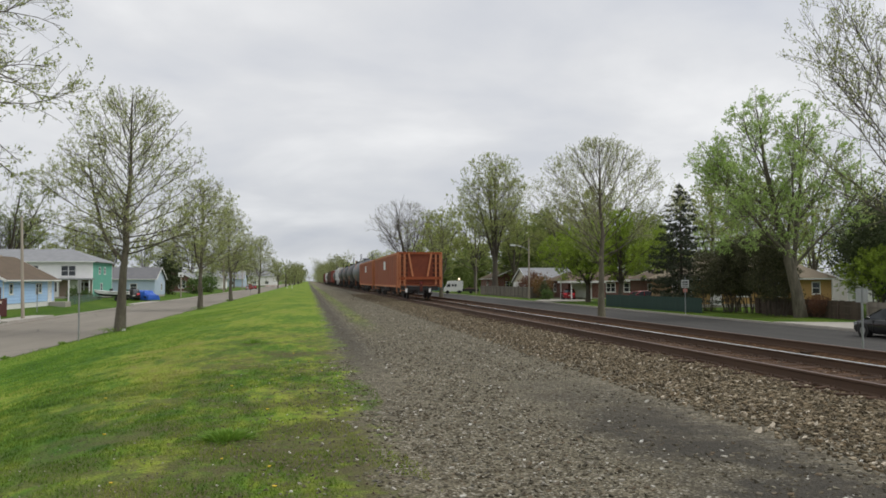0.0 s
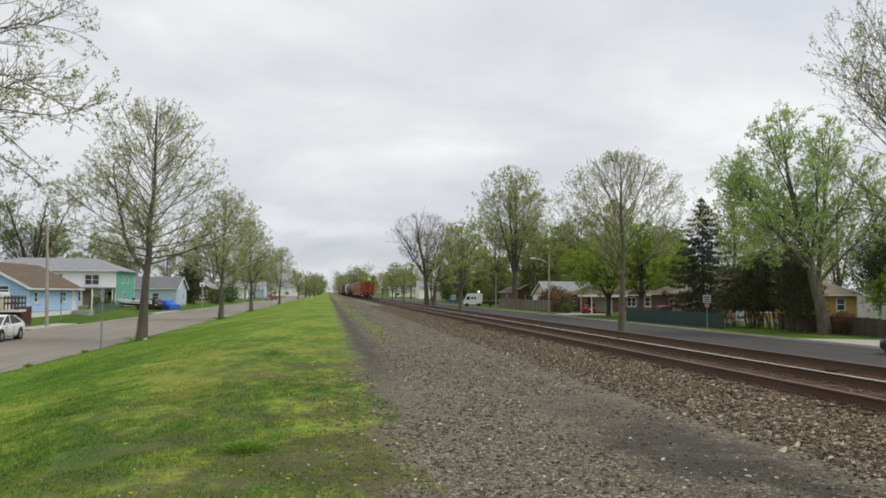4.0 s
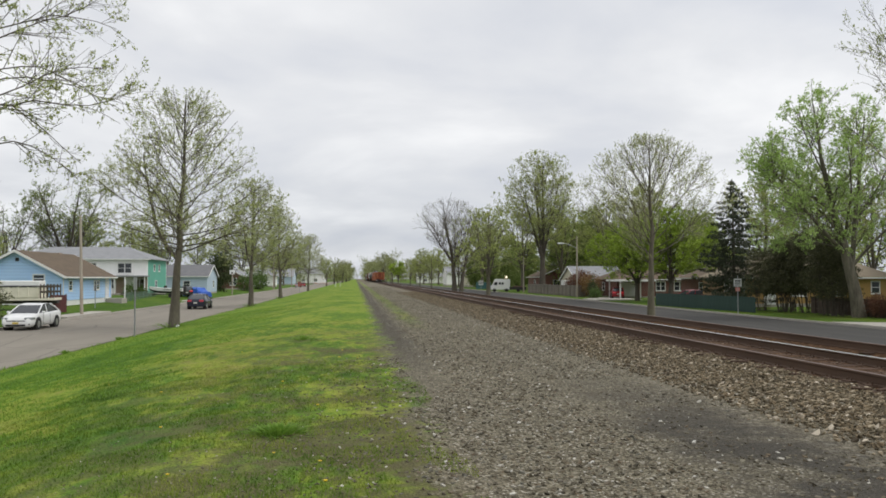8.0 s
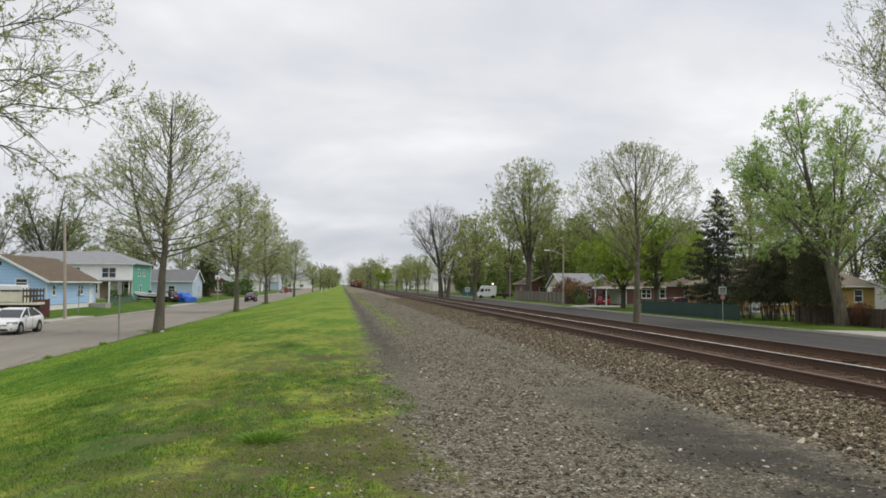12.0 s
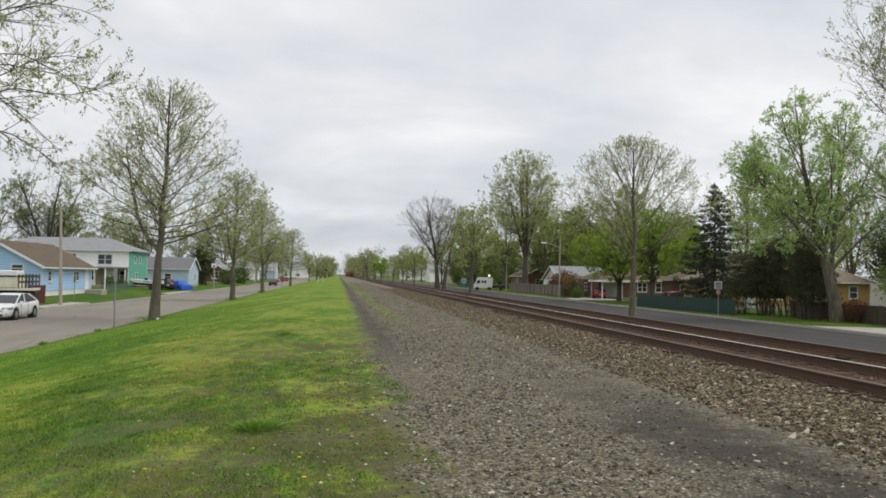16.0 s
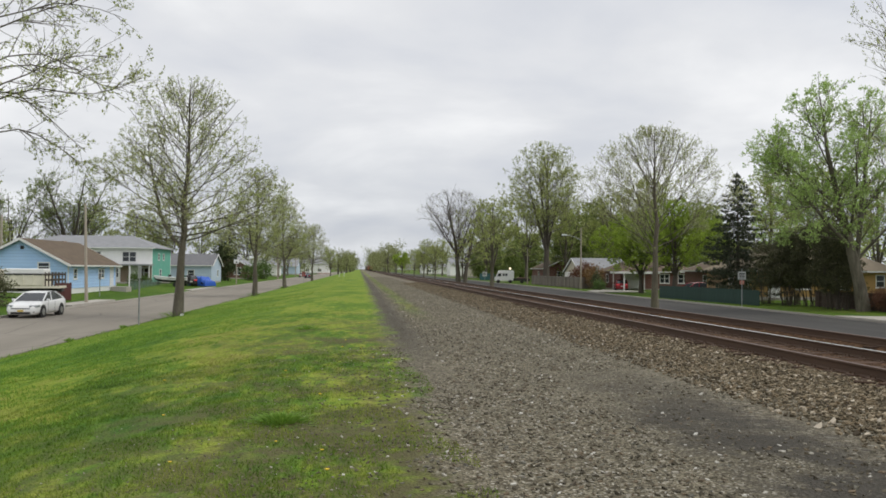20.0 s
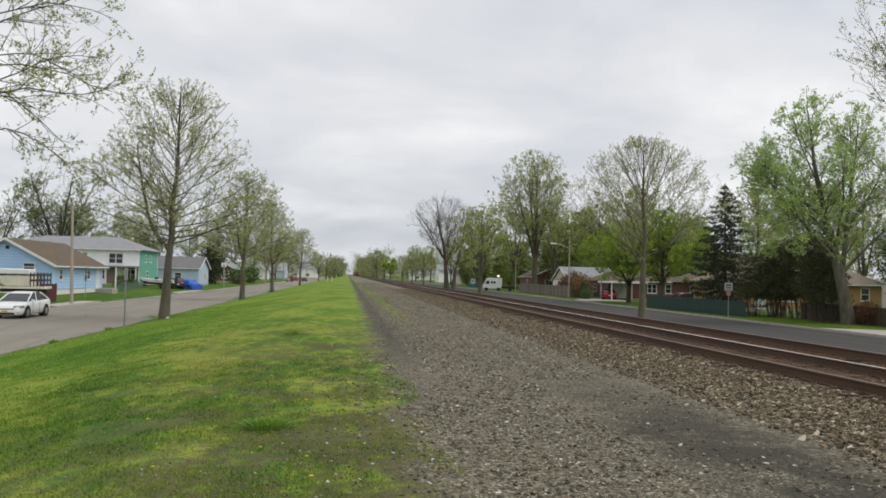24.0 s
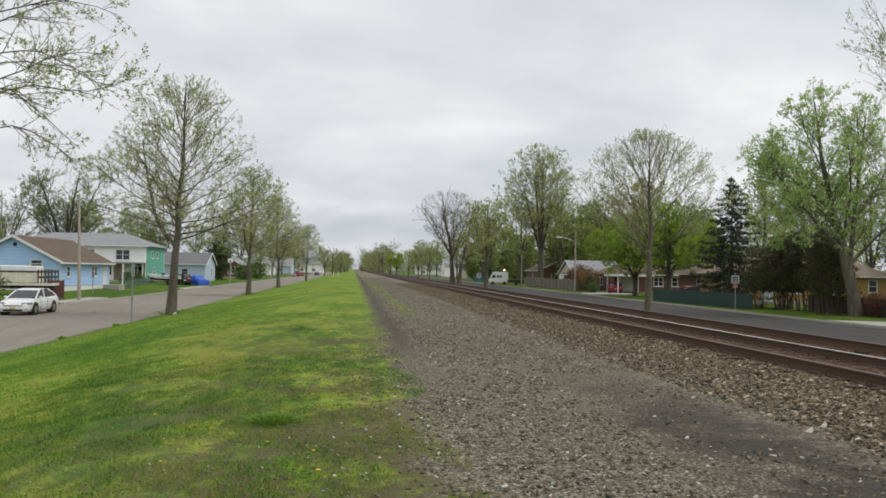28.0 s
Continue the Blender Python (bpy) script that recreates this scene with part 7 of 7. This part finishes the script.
limbs = [([(0, 0, 0), (0.2, 0, 2.5), (0.9, 0, 6), (1.8, 0, 10), (2.4, 0, 14.6)], 0.34, 0.03)] + scaffold(66, 26, 2.6, 12.5, outline, 80, 22, 0.10, 0.03)
soft = make_tree("leaning_tree", 65, limbs, outline, "leaning tree in thin pale green leaf", BARK_DARK, LEAF_OLIVE, BROAD, 1.8, 0.115, TWIG, 2.5, least=0.006)
place(soft, 18.5, 137.0, 0, 1.0)

# leafier round tree, used along both streets far off
outline = [(0, 0, 6.8, 3.8, 3.8, 4.2), (0, 0, 5.2, 4.2, 4.2, 2.6)]
limbs = [([(0, 0, 0), (0, 0, 2), (0.1, 0, 6), (0, 0, 10.4)], 0.24, 0.03)] + fork(4, 2.2, 9.0, 1.8, 0.11, 0.02) + scaffold(72, 22, 2.3, 9.0, outline, 80, 22, 0.06, 0.025)
leafy = make_tree("leafy_tree", 71, limbs, outline, "round tree in olive spring leaf", BARK, LEAF_OLIVE, [(1.7,) + LEAFY[0][1:], (2.6,) + LEAFY[1][1:], (3.4,) + LEAFY[2][1:]], 3.2, 0.11, TWIG, 2.3, least=0.006)
place(leafy, 18.6, 109.0, 0, 1.15)
rng = random.Random(9)
for x, y, s in ((18.4, 190, 0.78), (18.6, 226, 0.8), (18.3, 262, 0.85), (18.6, 340, 0.8), (34.5, 212, 1.5), (38, 176, 1.75), (44, 164, 1.7), (33, 250, 1.3), (35, 330, 1.5), (33, 380, 1.5), (46, 140, 1.5), (58, 150, 1.9), (54, 205, 1.9), (66, 120, 1.7), (60, 96, 1.6), (64, 72, 1.4), (62, 88, 1.2), (42, 240, 1.7), (-23, 196, 0.9), (-22.8, 226, 1.0), (-24, 268, 1.1), (-30, 214, 1.3), (-10.6, 292, 0.95), (-26, 350, 1.2), (-40, 205, 1.3), (-58, 178, 1.35), (-72, 140, 1.2), (-46, 168, 1.2), (-38, 150, 0.9)):
    again(leafy, x, y, rng.uniform(0, 360), s * rng.uniform(0.94, 1.06))
limbs = [([(0, 0, 0), (0, 0, 2), (0, 0, 6.8)], 0.2, 0.03)] + fork(5, 1.6, 5.8, 2.6, 0.1, 0.02)
lime = make_tree("lime_tree", 77, limbs, [(0, 0, 4.4, 4.4, 4.4, 3.0)], "low round tree in bright lime-green leaf", BARK, LEAF_FRESH, [(1.6,) + LEAFY[0][1:], (2.0,) + LEAFY[1][1:]], 7.0, 0.28, None, 1.4, least=0.012)
place(lime, 17.3, 318.0, 0, 1.3)

# open greyish trees behind the houses
outline = [(-2.6, 0, 8.6, 3.4, 3.6, 3.2), (2.4, 0, 8.9, 4.0, 4.0, 3.4), (4.6, 0, 6.4, 3.0, 3.4, 2.6), (0, 0.5, 10.0, 3.0, 3.4, 2.6)]
limbs = [([(0, 0, 0), (0.1, 0, 2), (0.2, 0, 4), (0.2, 0, 8)], 0.3, 0.05)] + fork(5, 2.8, 11.2, 3.6, 0.16, 0.02) + fork(4, 3.4, 7.6, 5.0, 0.10, 0.02, 0.5)
grey = make_tree("open_tree", 83, limbs, outline, "spreading tree with thin grey-green spring foliage", BARK_DARK, LEAF_MID, [(1.9,) + LEAFY[0][1:], (2.8,) + LEAFY[1][1:], (3.4,) + LEAFY[2][1:]], 3.2, 0.085, None, 3.0, least=0.005)
place(grey, -54.0, 128.0, 0, 1.15)
again(grey, -46.5, 133, 20, 1.5, "tall spreading tree rising behind the houses")
again(leafy, -47, 108, 10, 0.72, "round green tree behind the blue bungalow")
again(leafy, -53, 106, 80, 0.75, "round green tree behind the blue bungalow")
for x, y, s in ((-62, 132, 1.2), (-47, 134, 1.1), (-74, 118, 1.1), (-36, 152, 0.95), (-84, 126, 1.3)):
    again(grey, x, y, rng.uniform(0, 360), s)

# woods that close the far end of the line and the back of the lots
def wood(name, seed, rows, label, leaf, size, per):
    rg = np.random.default_rng(seed)
    pts, lines = [], []
    for x, y, r, h in rows:
        base = land(x)
        lines.append((np.array([[x, y, base - 0.2], [x, y, base + h * 0.7]]), np.array([0.25, 0.08])))
        for b in range(9):
            c = np.array([x, y, base + h * rg.uniform(0.14, 0.85)]) + rg.normal(size=3) * np.array([r, r, 0]) * 0.45
            br = r * rg.uniform(0.3, 0.55)
            lines.append((np.array([[x, y, base + h * 0.3], c]), np.array([0.1, 0.03])))
            d = rg.normal(size=(per, 3))
            d /= np.linalg.norm(d, axis=1, keepdims=True)
            q = c + d * br * rg.uniform(0.5, 1.15, (per, 1)) * np.array([1, 1, 0.85])
            q[:, 2] = np.maximum(q[:, 2], base + 0.2)
            pts.append(q)
    ob = thing(name, pose(0, 0, 0), label, "woods", kind="stuff")
    joined("wood", [tubes(lines, 5), leaves(np.concatenate(pts), size, rg, 1.4)], [BARK_DARK, leaf], ob)


rg = random.Random(12)
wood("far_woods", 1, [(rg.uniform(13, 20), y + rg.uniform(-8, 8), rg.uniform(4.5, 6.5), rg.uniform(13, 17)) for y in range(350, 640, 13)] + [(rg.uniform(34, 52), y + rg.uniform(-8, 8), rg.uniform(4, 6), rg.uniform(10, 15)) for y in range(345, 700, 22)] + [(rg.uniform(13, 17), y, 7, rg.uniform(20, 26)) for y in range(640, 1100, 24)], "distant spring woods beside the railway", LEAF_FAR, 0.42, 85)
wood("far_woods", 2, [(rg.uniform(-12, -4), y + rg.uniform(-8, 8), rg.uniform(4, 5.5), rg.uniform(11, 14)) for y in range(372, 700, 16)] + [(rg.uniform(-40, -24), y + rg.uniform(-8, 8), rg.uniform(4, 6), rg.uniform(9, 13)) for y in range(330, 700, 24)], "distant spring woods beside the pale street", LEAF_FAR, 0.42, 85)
wood("back_woods", 3, [(rg.uniform(64, 90), y + rg.uniform(-5, 5), rg.uniform(4, 7), rg.uniform(9, 15)) for y in range(30, 330, 7)] + [(x + rg.uniform(-4, 4), rg.uniform(700, 730), 8, 16) for x in range(-150, 190, 9) if not -24 < x < 34] + [(x + rg.uniform(-3, 3), rg.uniform(1410, 1440), 9, 17) for x in range(-120, 130, 8)], "trees behind the far houses", LEAF_OLIVE, 0.4, 60)
wood("back_woods", 4, [(rg.uniform(-110, -72), y + rg.uniform(-5, 5), rg.uniform(4, 6), rg.uniform(7, 10)) for y in range(70, 330, 8)], "trees behind the street's houses", LEAF_OLIVE, 0.4, 60)

place(spruce("spruce_tree", 91, 12.4, 4.9, "dark drooping spruce behind the green fence"), 36.0, 71.5)


def evergreen(seed, outline, n, size, label, x, y, leaf=None, turn=0, scale=1.0, name="evergreen_tree", category="tree", stems=6):
    ob = bushy(name, seed, outline, n, size, label, leaf or LEAF_DARK, category, stems, clump=0.4)
    return place(ob, x, y, turn, scale)


yr = random.Random(14)
pads = []
for k in range(22):
    z = 1.9 + 4.6 * k / 21
    a, f = k * 2.4 + yr.uniform(-0.4, 0.4), 1.9 * (1.05 - abs(z - 3.4) / 4.6)
    pads.append((math.cos(a) * f * yr.uniform(0.4, 1.0), math.sin(a) * f * yr.uniform(0.4, 1.0), z, yr.uniform(0.75, 1.25), yr.uniform(0.75, 1.25), yr.uniform(0.32, 0.6)))
yew = evergreen(101, pads, 15000, 0.075, "dark evergreen tree with bare lower stems", 35.5, 61.8, LEAF_YEW, stems=22, scale=0.92)
for x, y, s, a in ((35.4, 55.6, 0.9, 70), (35.2, 53.9, 0.75, 160), (37.2, 58.6, 1.02, 250), (37.6, 64.8, 0.86, 200), (36.4, 60.0, 0.98, 20), (36.6, 62.8, 0.9, 310), (35.0, 64.4, 0.8, 130)):
    again(yew, x, y, a, s)
holly = evergreen(102, [(0, 0, 4.0, 2.6, 2.6, 2.6), (1.3, 0, 3.3, 2.0, 2.0, 1.6), (-1.4, 0.4, 5.0, 1.9, 1.9, 1.7), (0.4, 0, 6.0, 1.5, 1.5, 1.4)], 12000, 0.11, "dense dark evergreen tree", 42.6, 52.0, LEAF_DARK, 20, 1.2)
for x, y, s, a in ((46.0, 53.5, 1.35, 300), (56.5, 70.0, 1.6, 120), (49.5, 58.0, 1.5, 200), (47.0, 47.5, 1.4, 45), (44.5, 43.5, 1.3, 80)):
    again(holly, x, y, a, s)
evergreen(103, [(0, 0, 3.2, 2.0, 2.0, 3.2), (0.3, 0, 6.2, 1.2, 1.2, 1.9)], 5200, 0.2, "dark green conifer beside the grey-blue garage", -24.9, 148.5, LEAF_DARK, 0, 1.15)
evergreen(104, [(0, 0, 1.1, 1.5, 1.3, 1.35)], 3400, 0.09, "dark clipped bush at the street's edge", -23.5, 52.6, LEAF_YEW, name="bush", category="shrub")
b = evergreen(105, [(0, 0, 0.7, 0.9, 0.8, 0.8)], 1100, 0.11, "dark clipped bush before a porch", -29.2, 106.5, LEAF_SHRUB, name="bush", category="shrub")
again(b, -28.0, 107.0, 80, 0.8)
again(b, -22.5, 166, 10, 2.2, "dark rounded shrub on a lawn")
again(b, -22.8, 189, 60, 2.6, "dark rounded shrub on a lawn")
again(b, 33.2, 106.0, 0, 1.0, "small green bush on a verge")
r1 = evergreen(107, [(0, 0, 2.3, 1.7, 1.7, 1.8)], 2200, 0.15, "copper-leaved shrub behind the board fence", 37.0, 125.5, LEAF_RED, name="shrub", category="shrub")
again(r1, 35.6, 125.0, 90, 0.8)
evergreen(110, [(0, 0, 2.0, 1.6, 2.2, 1.7), (0.2, 1.6, 1.8, 1.3, 1.4, 1.5)], 2600, 0.13, "rust-orange shrub at the end of the board fence", 34.9, 114.2, LEAF_RUST, name="shrub", category="shrub")
again(r1, 36.0, 50.6, 90, 0.42, "rusty brown shrub at the foot of a great tree")
evergreen(108, [(0, 0, 1.2, 0.75, 0.75, 1.3), (0, 0, 2.3, 0.4, 0.4, 0.8)], 1500, 0.1, "small dark cone-shaped evergreen", 33.2, 107.6, LEAF_DARK, name="cone_evergreen")
t = evergreen(109, [(0, 0, 5.0, 3.2, 3.2, 4.6), (0, 0, 9.4, 2.0, 2.0, 2.6)], 6500, 0.3, "tall green conifer among the far houses", 44.0, 196.0, LEAF_MID)
for x, y, s, a in ((48, 178, 1.35, 30), (52, 168, 1.5, 200), (50, 150, 1.15, 100), (39, 226, 1.1, 300), (60, 130, 1.2, 50), (40, 206, 0.9, 15), (45, 216, 1.1, 70), (49, 236, 1.2, 130), (38, 246, 1.0, 220), (56, 190, 1.4, 90)):
    again(t, x, y, a, s)


# ---- stones, grass and other small things underfoot ----
def stones(name, seed, pts, lo, hi, material, label):
    rg = np.random.default_rng(seed)
    n = len(pts)
    cube = np.array([(x, y, z) for x in (-1, 1) for y in (-1, 1) for z in (-1, 1)], float)
    faces = np.array([(0, 1, 3, 2), (4, 6, 7, 5), (0, 4, 5, 1), (2, 3, 7, 6), (0, 2, 6, 4), (1, 5, 7, 3)])
    size = lo + (hi - lo) * rg.uniform(0, 1, n) ** 2.2
    V = cube[None] * (1 + np.clip(rg.normal(size=(n, 8, 3)) * 0.26, -0.4, 0.4))
    V *= (size[:, None] * np.stack([rg.uniform(0.7, 1.2, n), rg.uniform(0.7, 1.2, n), rg.uniform(0.4, 0.8, n)], 1) * 0.5)[:, None, :]
    a = rg.uniform(0, math.tau, n)
    c, s = np.cos(a)[:, None], np.sin(a)[:, None]
    x, y = V[..., 0] * c - V[..., 1] * s, V[..., 0] * s + V[..., 1] * c
    tilt = rg.normal(size=(n, 1)) * 0.4
    V = np.stack([x, y, V[..., 2] + x * tilt], -1) + pts[:, None, :]
    F = (faces[None] + np.arange(n)[:, None, None] * 8).reshape(-1, 4)
    ob = piece(name, V.reshape(-1, 3), F, material)
    tagged(ob, label, "stones", kind="stuff")


def scatter(seed, n, x0, x1, y0, y1, near=2.0):
    """Places on the ground, thinning with the distance along the line."""
    rg = np.random.default_rng(seed)
    x = rg.uniform(x0, x1, n)
    y = y0 * (y1 / y0) ** (rg.uniform(0, 1, n) ** (1 / near * 1.4))
    return x, y


def on_ground(x, y, lift=0.0):
    return np.stack([x, y, lie(x, y) + lift], 1)


def patch(x, y, s, k):
    return np.array([noise.noise((float(a) * s, float(b) * s, k)) for a, b in zip(x, y)])


rg = np.random.default_rng(77)
x, y = scatter(1, 66000, 0.55, 5.6, 2.4, 150)
keep = (x > 0.95 + 0.35 * np.sin(y * 1.3) * rg.uniform(0.2, 1, len(x))) | (rg.uniform(0, 1, len(x)) < 0.12)
keep &= ~((np.abs(x - 3.8) < 1.0) & (y < 12) & (rg.uniform(0, 1, len(x)) < 0.72 + 0.6 * patch(x, y, 0.45, 2.0)))
keep &= ~((np.abs(x - 1.05) < 0.38) & (y > 11) & (rg.uniform(0, 1, len(x)) < 0.8))
stones("gravel", 1, on_ground(x, y)[keep], 0.010, 0.038, GRAVEL_STONE, "loose grey gravel of the service track")
x, y = scatter(2, 56000, 4.6, 7.2, 4.0, 90)
keep = rg.uniform(0, 1, len(x)) < np.clip((x - 4.4) / 1.2, 0.1, 1)
stones("ballast", 2, on_ground(x, y, 0.01)[keep], 0.020, 0.050, BALLAST_STONE, "coarse brown ballast stones along the railway")
x, y = scatter(3, 9000, 6.9, 9.7, 6.0, 60)
stones("ballast", 3, on_ground(x, y, 0.0), 0.02, 0.045, RUSTY_STONE, "coarse rusty ballast stones between the ties")
x, y = scatter(4, 2600, -2.6, 0.9, 3.0, 16)
stones("pebbles", 4, on_ground(x, y), 0.012, 0.035, GRAVEL_STONE, "scattered pale pebbles in the thin grass")


def blades(name, seed, pts, lo, hi, width, material, label, spread=0.6):
    rg = np.random.default_rng(seed)
    n = len(pts)
    a = rg.uniform(0, math.tau, n)
    h = rg.uniform(lo, hi, n)
    side = np.stack([np.cos(a), np.sin(a), np.zeros(n)], 1) * (width * rg.uniform(0.6, 1.4, n))[:, None]
    b = rg.uniform(0, math.tau, n)
    lean = np.stack([np.cos(b), np.sin(b), np.zeros(n)], 1) * (h * rg.uniform(0, spread, n))[:, None]
    tip = pts + lean + np.array([0, 0, 1]) * h[:, None]
    V = np.stack([pts - side, pts + side, tip], 1).reshape(-1, 3)
    F = np.arange(3 * n).reshape(n, 3)
    return tagged(piece(name, V, F, material), label, "grass", kind="stuff")


x, y = scatter(5, 150000, -8.5, 1.1, 2.3, 30)
keep = (patch(x, y, 0.8, 1.0) > -0.25) & (x < 0.75 + 0.3 * np.sin(y * 1.3))
edge = rg.uniform(0, 1, len(x)) < np.clip((1.0 - x) / 2.5, 0.15, 1)
q = on_ground(x, y, -0.01)[keep & edge]
blades("grass", 5, q, 0.012, 0.038, 0.0055, GRASS_BLADE, "short patchy yellow-green grass of the bank")
x, y = scatter(8, 90000, -4.5, 1.0, 2.2, 15)
keep = (patch(x, y, 1.1, 6.0) > -0.22) & (x < 0.8 + 0.3 * np.sin(y * 1.3)) & (np.abs(x) < y * 0.6)
blades("grass", 8, on_ground(x, y, -0.008)[keep], 0.010, 0.045, 0.0065, GRASS_BLADE, "tufted thin grass and clover at the edge of the gravel", 1.1)
x, y = scatter(6, 60000, -11.2, -3.2, 6, 60)
keep = (patch(x, y, 0.5, 4.0) + (-x - 5) * 0.12) > -0.1
blades("grass", 6, on_ground(x, y, -0.01)[keep], 0.02, 0.06, 0.012, GRASS_DARK, "longer dark green grass down the bank")
# ragged tufts along the street's edge and the gravel
x, y = rg.uniform(-11.6, -11.0, 2600), rg.uniform(25, 120, 2600)
keep = patch(x * 3, y, 0.6, 8.0) > 0.05
blades("grass", 7, on_ground(x, y, 0.0)[keep], 0.05, 0.13, 0.014, GRASS_DARK, "ragged grass hanging over the street's edge")


def weed(x, y, r, h, n, seed, label):
    rg = np.random.default_rng(seed)
    d = rg.normal(size=(n, 2)) * r * 0.42
    top = thing("weed_clump", pose(x, y, float(lie(np.array([x]), np.array([y]))[0]) - 0.01), label, "weed", "weed clumps")
    a = rg.uniform(0, math.tau, n)
    hh = h * rg.uniform(0.4, 1.1, n) * np.exp(-(d ** 2).sum(1) / (r * r))
    p = np.concatenate([d, np.zeros((n, 1))], 1)
    lean = np.concatenate([d * 0.9, np.zeros((n, 1))], 1)
    side = np.stack([np.cos(a), np.sin(a), np.zeros(n)], 1) * 0.010
    mid = p + lean * 0.4 + np.array([0, 0, 0.7]) * hh[:, None]
    tip = p + lean + np.array([0, 0, 1.0]) * hh[:, None]
    V = np.stack([p - side * 0.5, p + side * 0.5, mid + side, mid - side, tip], 1).reshape(-1, 3)
    F = [f for k in range(n) for f in ((5 * k, 5 * k + 1, 5 * k + 2, 5 * k + 3), (5 * k + 3, 5 * k + 2, 5 * k + 4))]
    piece("blade_tuft", V, F, GRASS_DARK, top)


weed(-0.78, 8.2, 0.26, 0.115, 460, 1, "lush dark green weed clump in thin grass")
weed(-1.35, 20.6, 0.35, 0.14, 160, 3, "small green weed clump by bare earth")
weed(-11.25, 39.2, 0.22, 0.2, 160, 4, "dark weed clump at the street's edge")
weed(-11.3, 32.3, 0.22, 0.18, 160, 5, "dark weed clump at the street's edge")
for k, (tx, ty) in enumerate(((-10.2, 45.8), (-10.45, 80.5), (-10.45, 112.4))):
    weed(tx, ty, 0.95, 0.4, 240, 20 + k, "ring of long grass round a street tree")


def dandelion(x, y, s):
    top = thing("dandelion", pose(x, y, float(lie(np.array([x]), np.array([y]))[0])), "yellow dandelion flower in the grass", "flower", "dandelions")
    part("stalk", rod(bmesh.new(), (0, 0, -0.02), (0.005, 0, 0.03 * s), 0.003, n=4), GRASS_DARK, top)
    bm = bmesh.new()
    r = 0.017 * s
    rod(bm, (0.005, 0, 0.03 * s), (0.005, 0, 0.038 * s), r * 0.6, r, 9)
    part("flower_head", bm, DANDELION, top)


fr = random.Random(5)
for _ in range(26):
    fy = 3.4 * (26 / 3.4) ** fr.random()
    dandelion(fr.uniform(-0.5, 0.05) * fy * 0.55 - fr.uniform(0, 0.6), fy, fr.uniform(0.8, 1.3))


def scrap(x, y, s, label):
    bm = bmesh.new()
    slab(bm, [(-0.5 * s, -0.3 * s), (0.45 * s, -0.35 * s), (0.5 * s, 0.3 * s), (-0.1 * s, 0.4 * s)], "y", -0.02, 0.02)
    ob = part("paper_scrap", bm, WHITE)
    ob.matrix_basis = pose(x, y, land(x) + 0.3 * s, 10, 15, 40)
    tagged(ob, label, "litter")


scrap(-9.85, 45.2, 0.2, "white scrap of litter at a tree's foot")
scrap(30.9, 36.2, 0.2, "white scrap of litter by the kerb")


def splinter(x, y, ln, turn):
    bm = boxes((-ln / 2, ln / 2, -0.03, 0.03, 0, 0.03))
    ob = part("wood_splinter", bm, TIE_WOOD, bevel=0.008)
    ob.matrix_basis = pose(x, y, land(x) + 0.02, 0, fr.uniform(-4, 4), turn)
    tagged(ob, "rusty brown splinter beside the rail", "debris", "trackside debris")


for _ in range(40):
    splinter(fr.uniform(6.75, 7.2), fr.uniform(9, 40), fr.uniform(0.12, 0.35), fr.uniform(-30, 30))


# ---- what moves ----
def motions():
    ends = [0.0, 0.1, 0.2, 0.5, 1.0, 2.0, 4.0, 7.0, 11.0, 16.0, 21.0, 25.0, 27.0, 27.5, 27.8, 27.9, 28.0]
    for ob, y in TRAIN:
        walk(ob, [(t, pose(8.24, 57.3 + y + 26.5 * t, 0.2)) for t in ends])
    drive = [(0.0, -16.0), (3.0, 18.0), (5.5, 47.6), (6.5, 60.0), (8.0, 78.4), (9.0, 90.6), (10.0, 104.0), (11.0, 119.5), (12.0, 134.0), (13.0, 147.5), (16.0, 186.5), (20.0, 233.5), (24.0, 280.0), (28.0, 326.0)]
    walk(sedan, [(t, pose(-15.0, y, -1.35)) for t, y in drive])


motions()
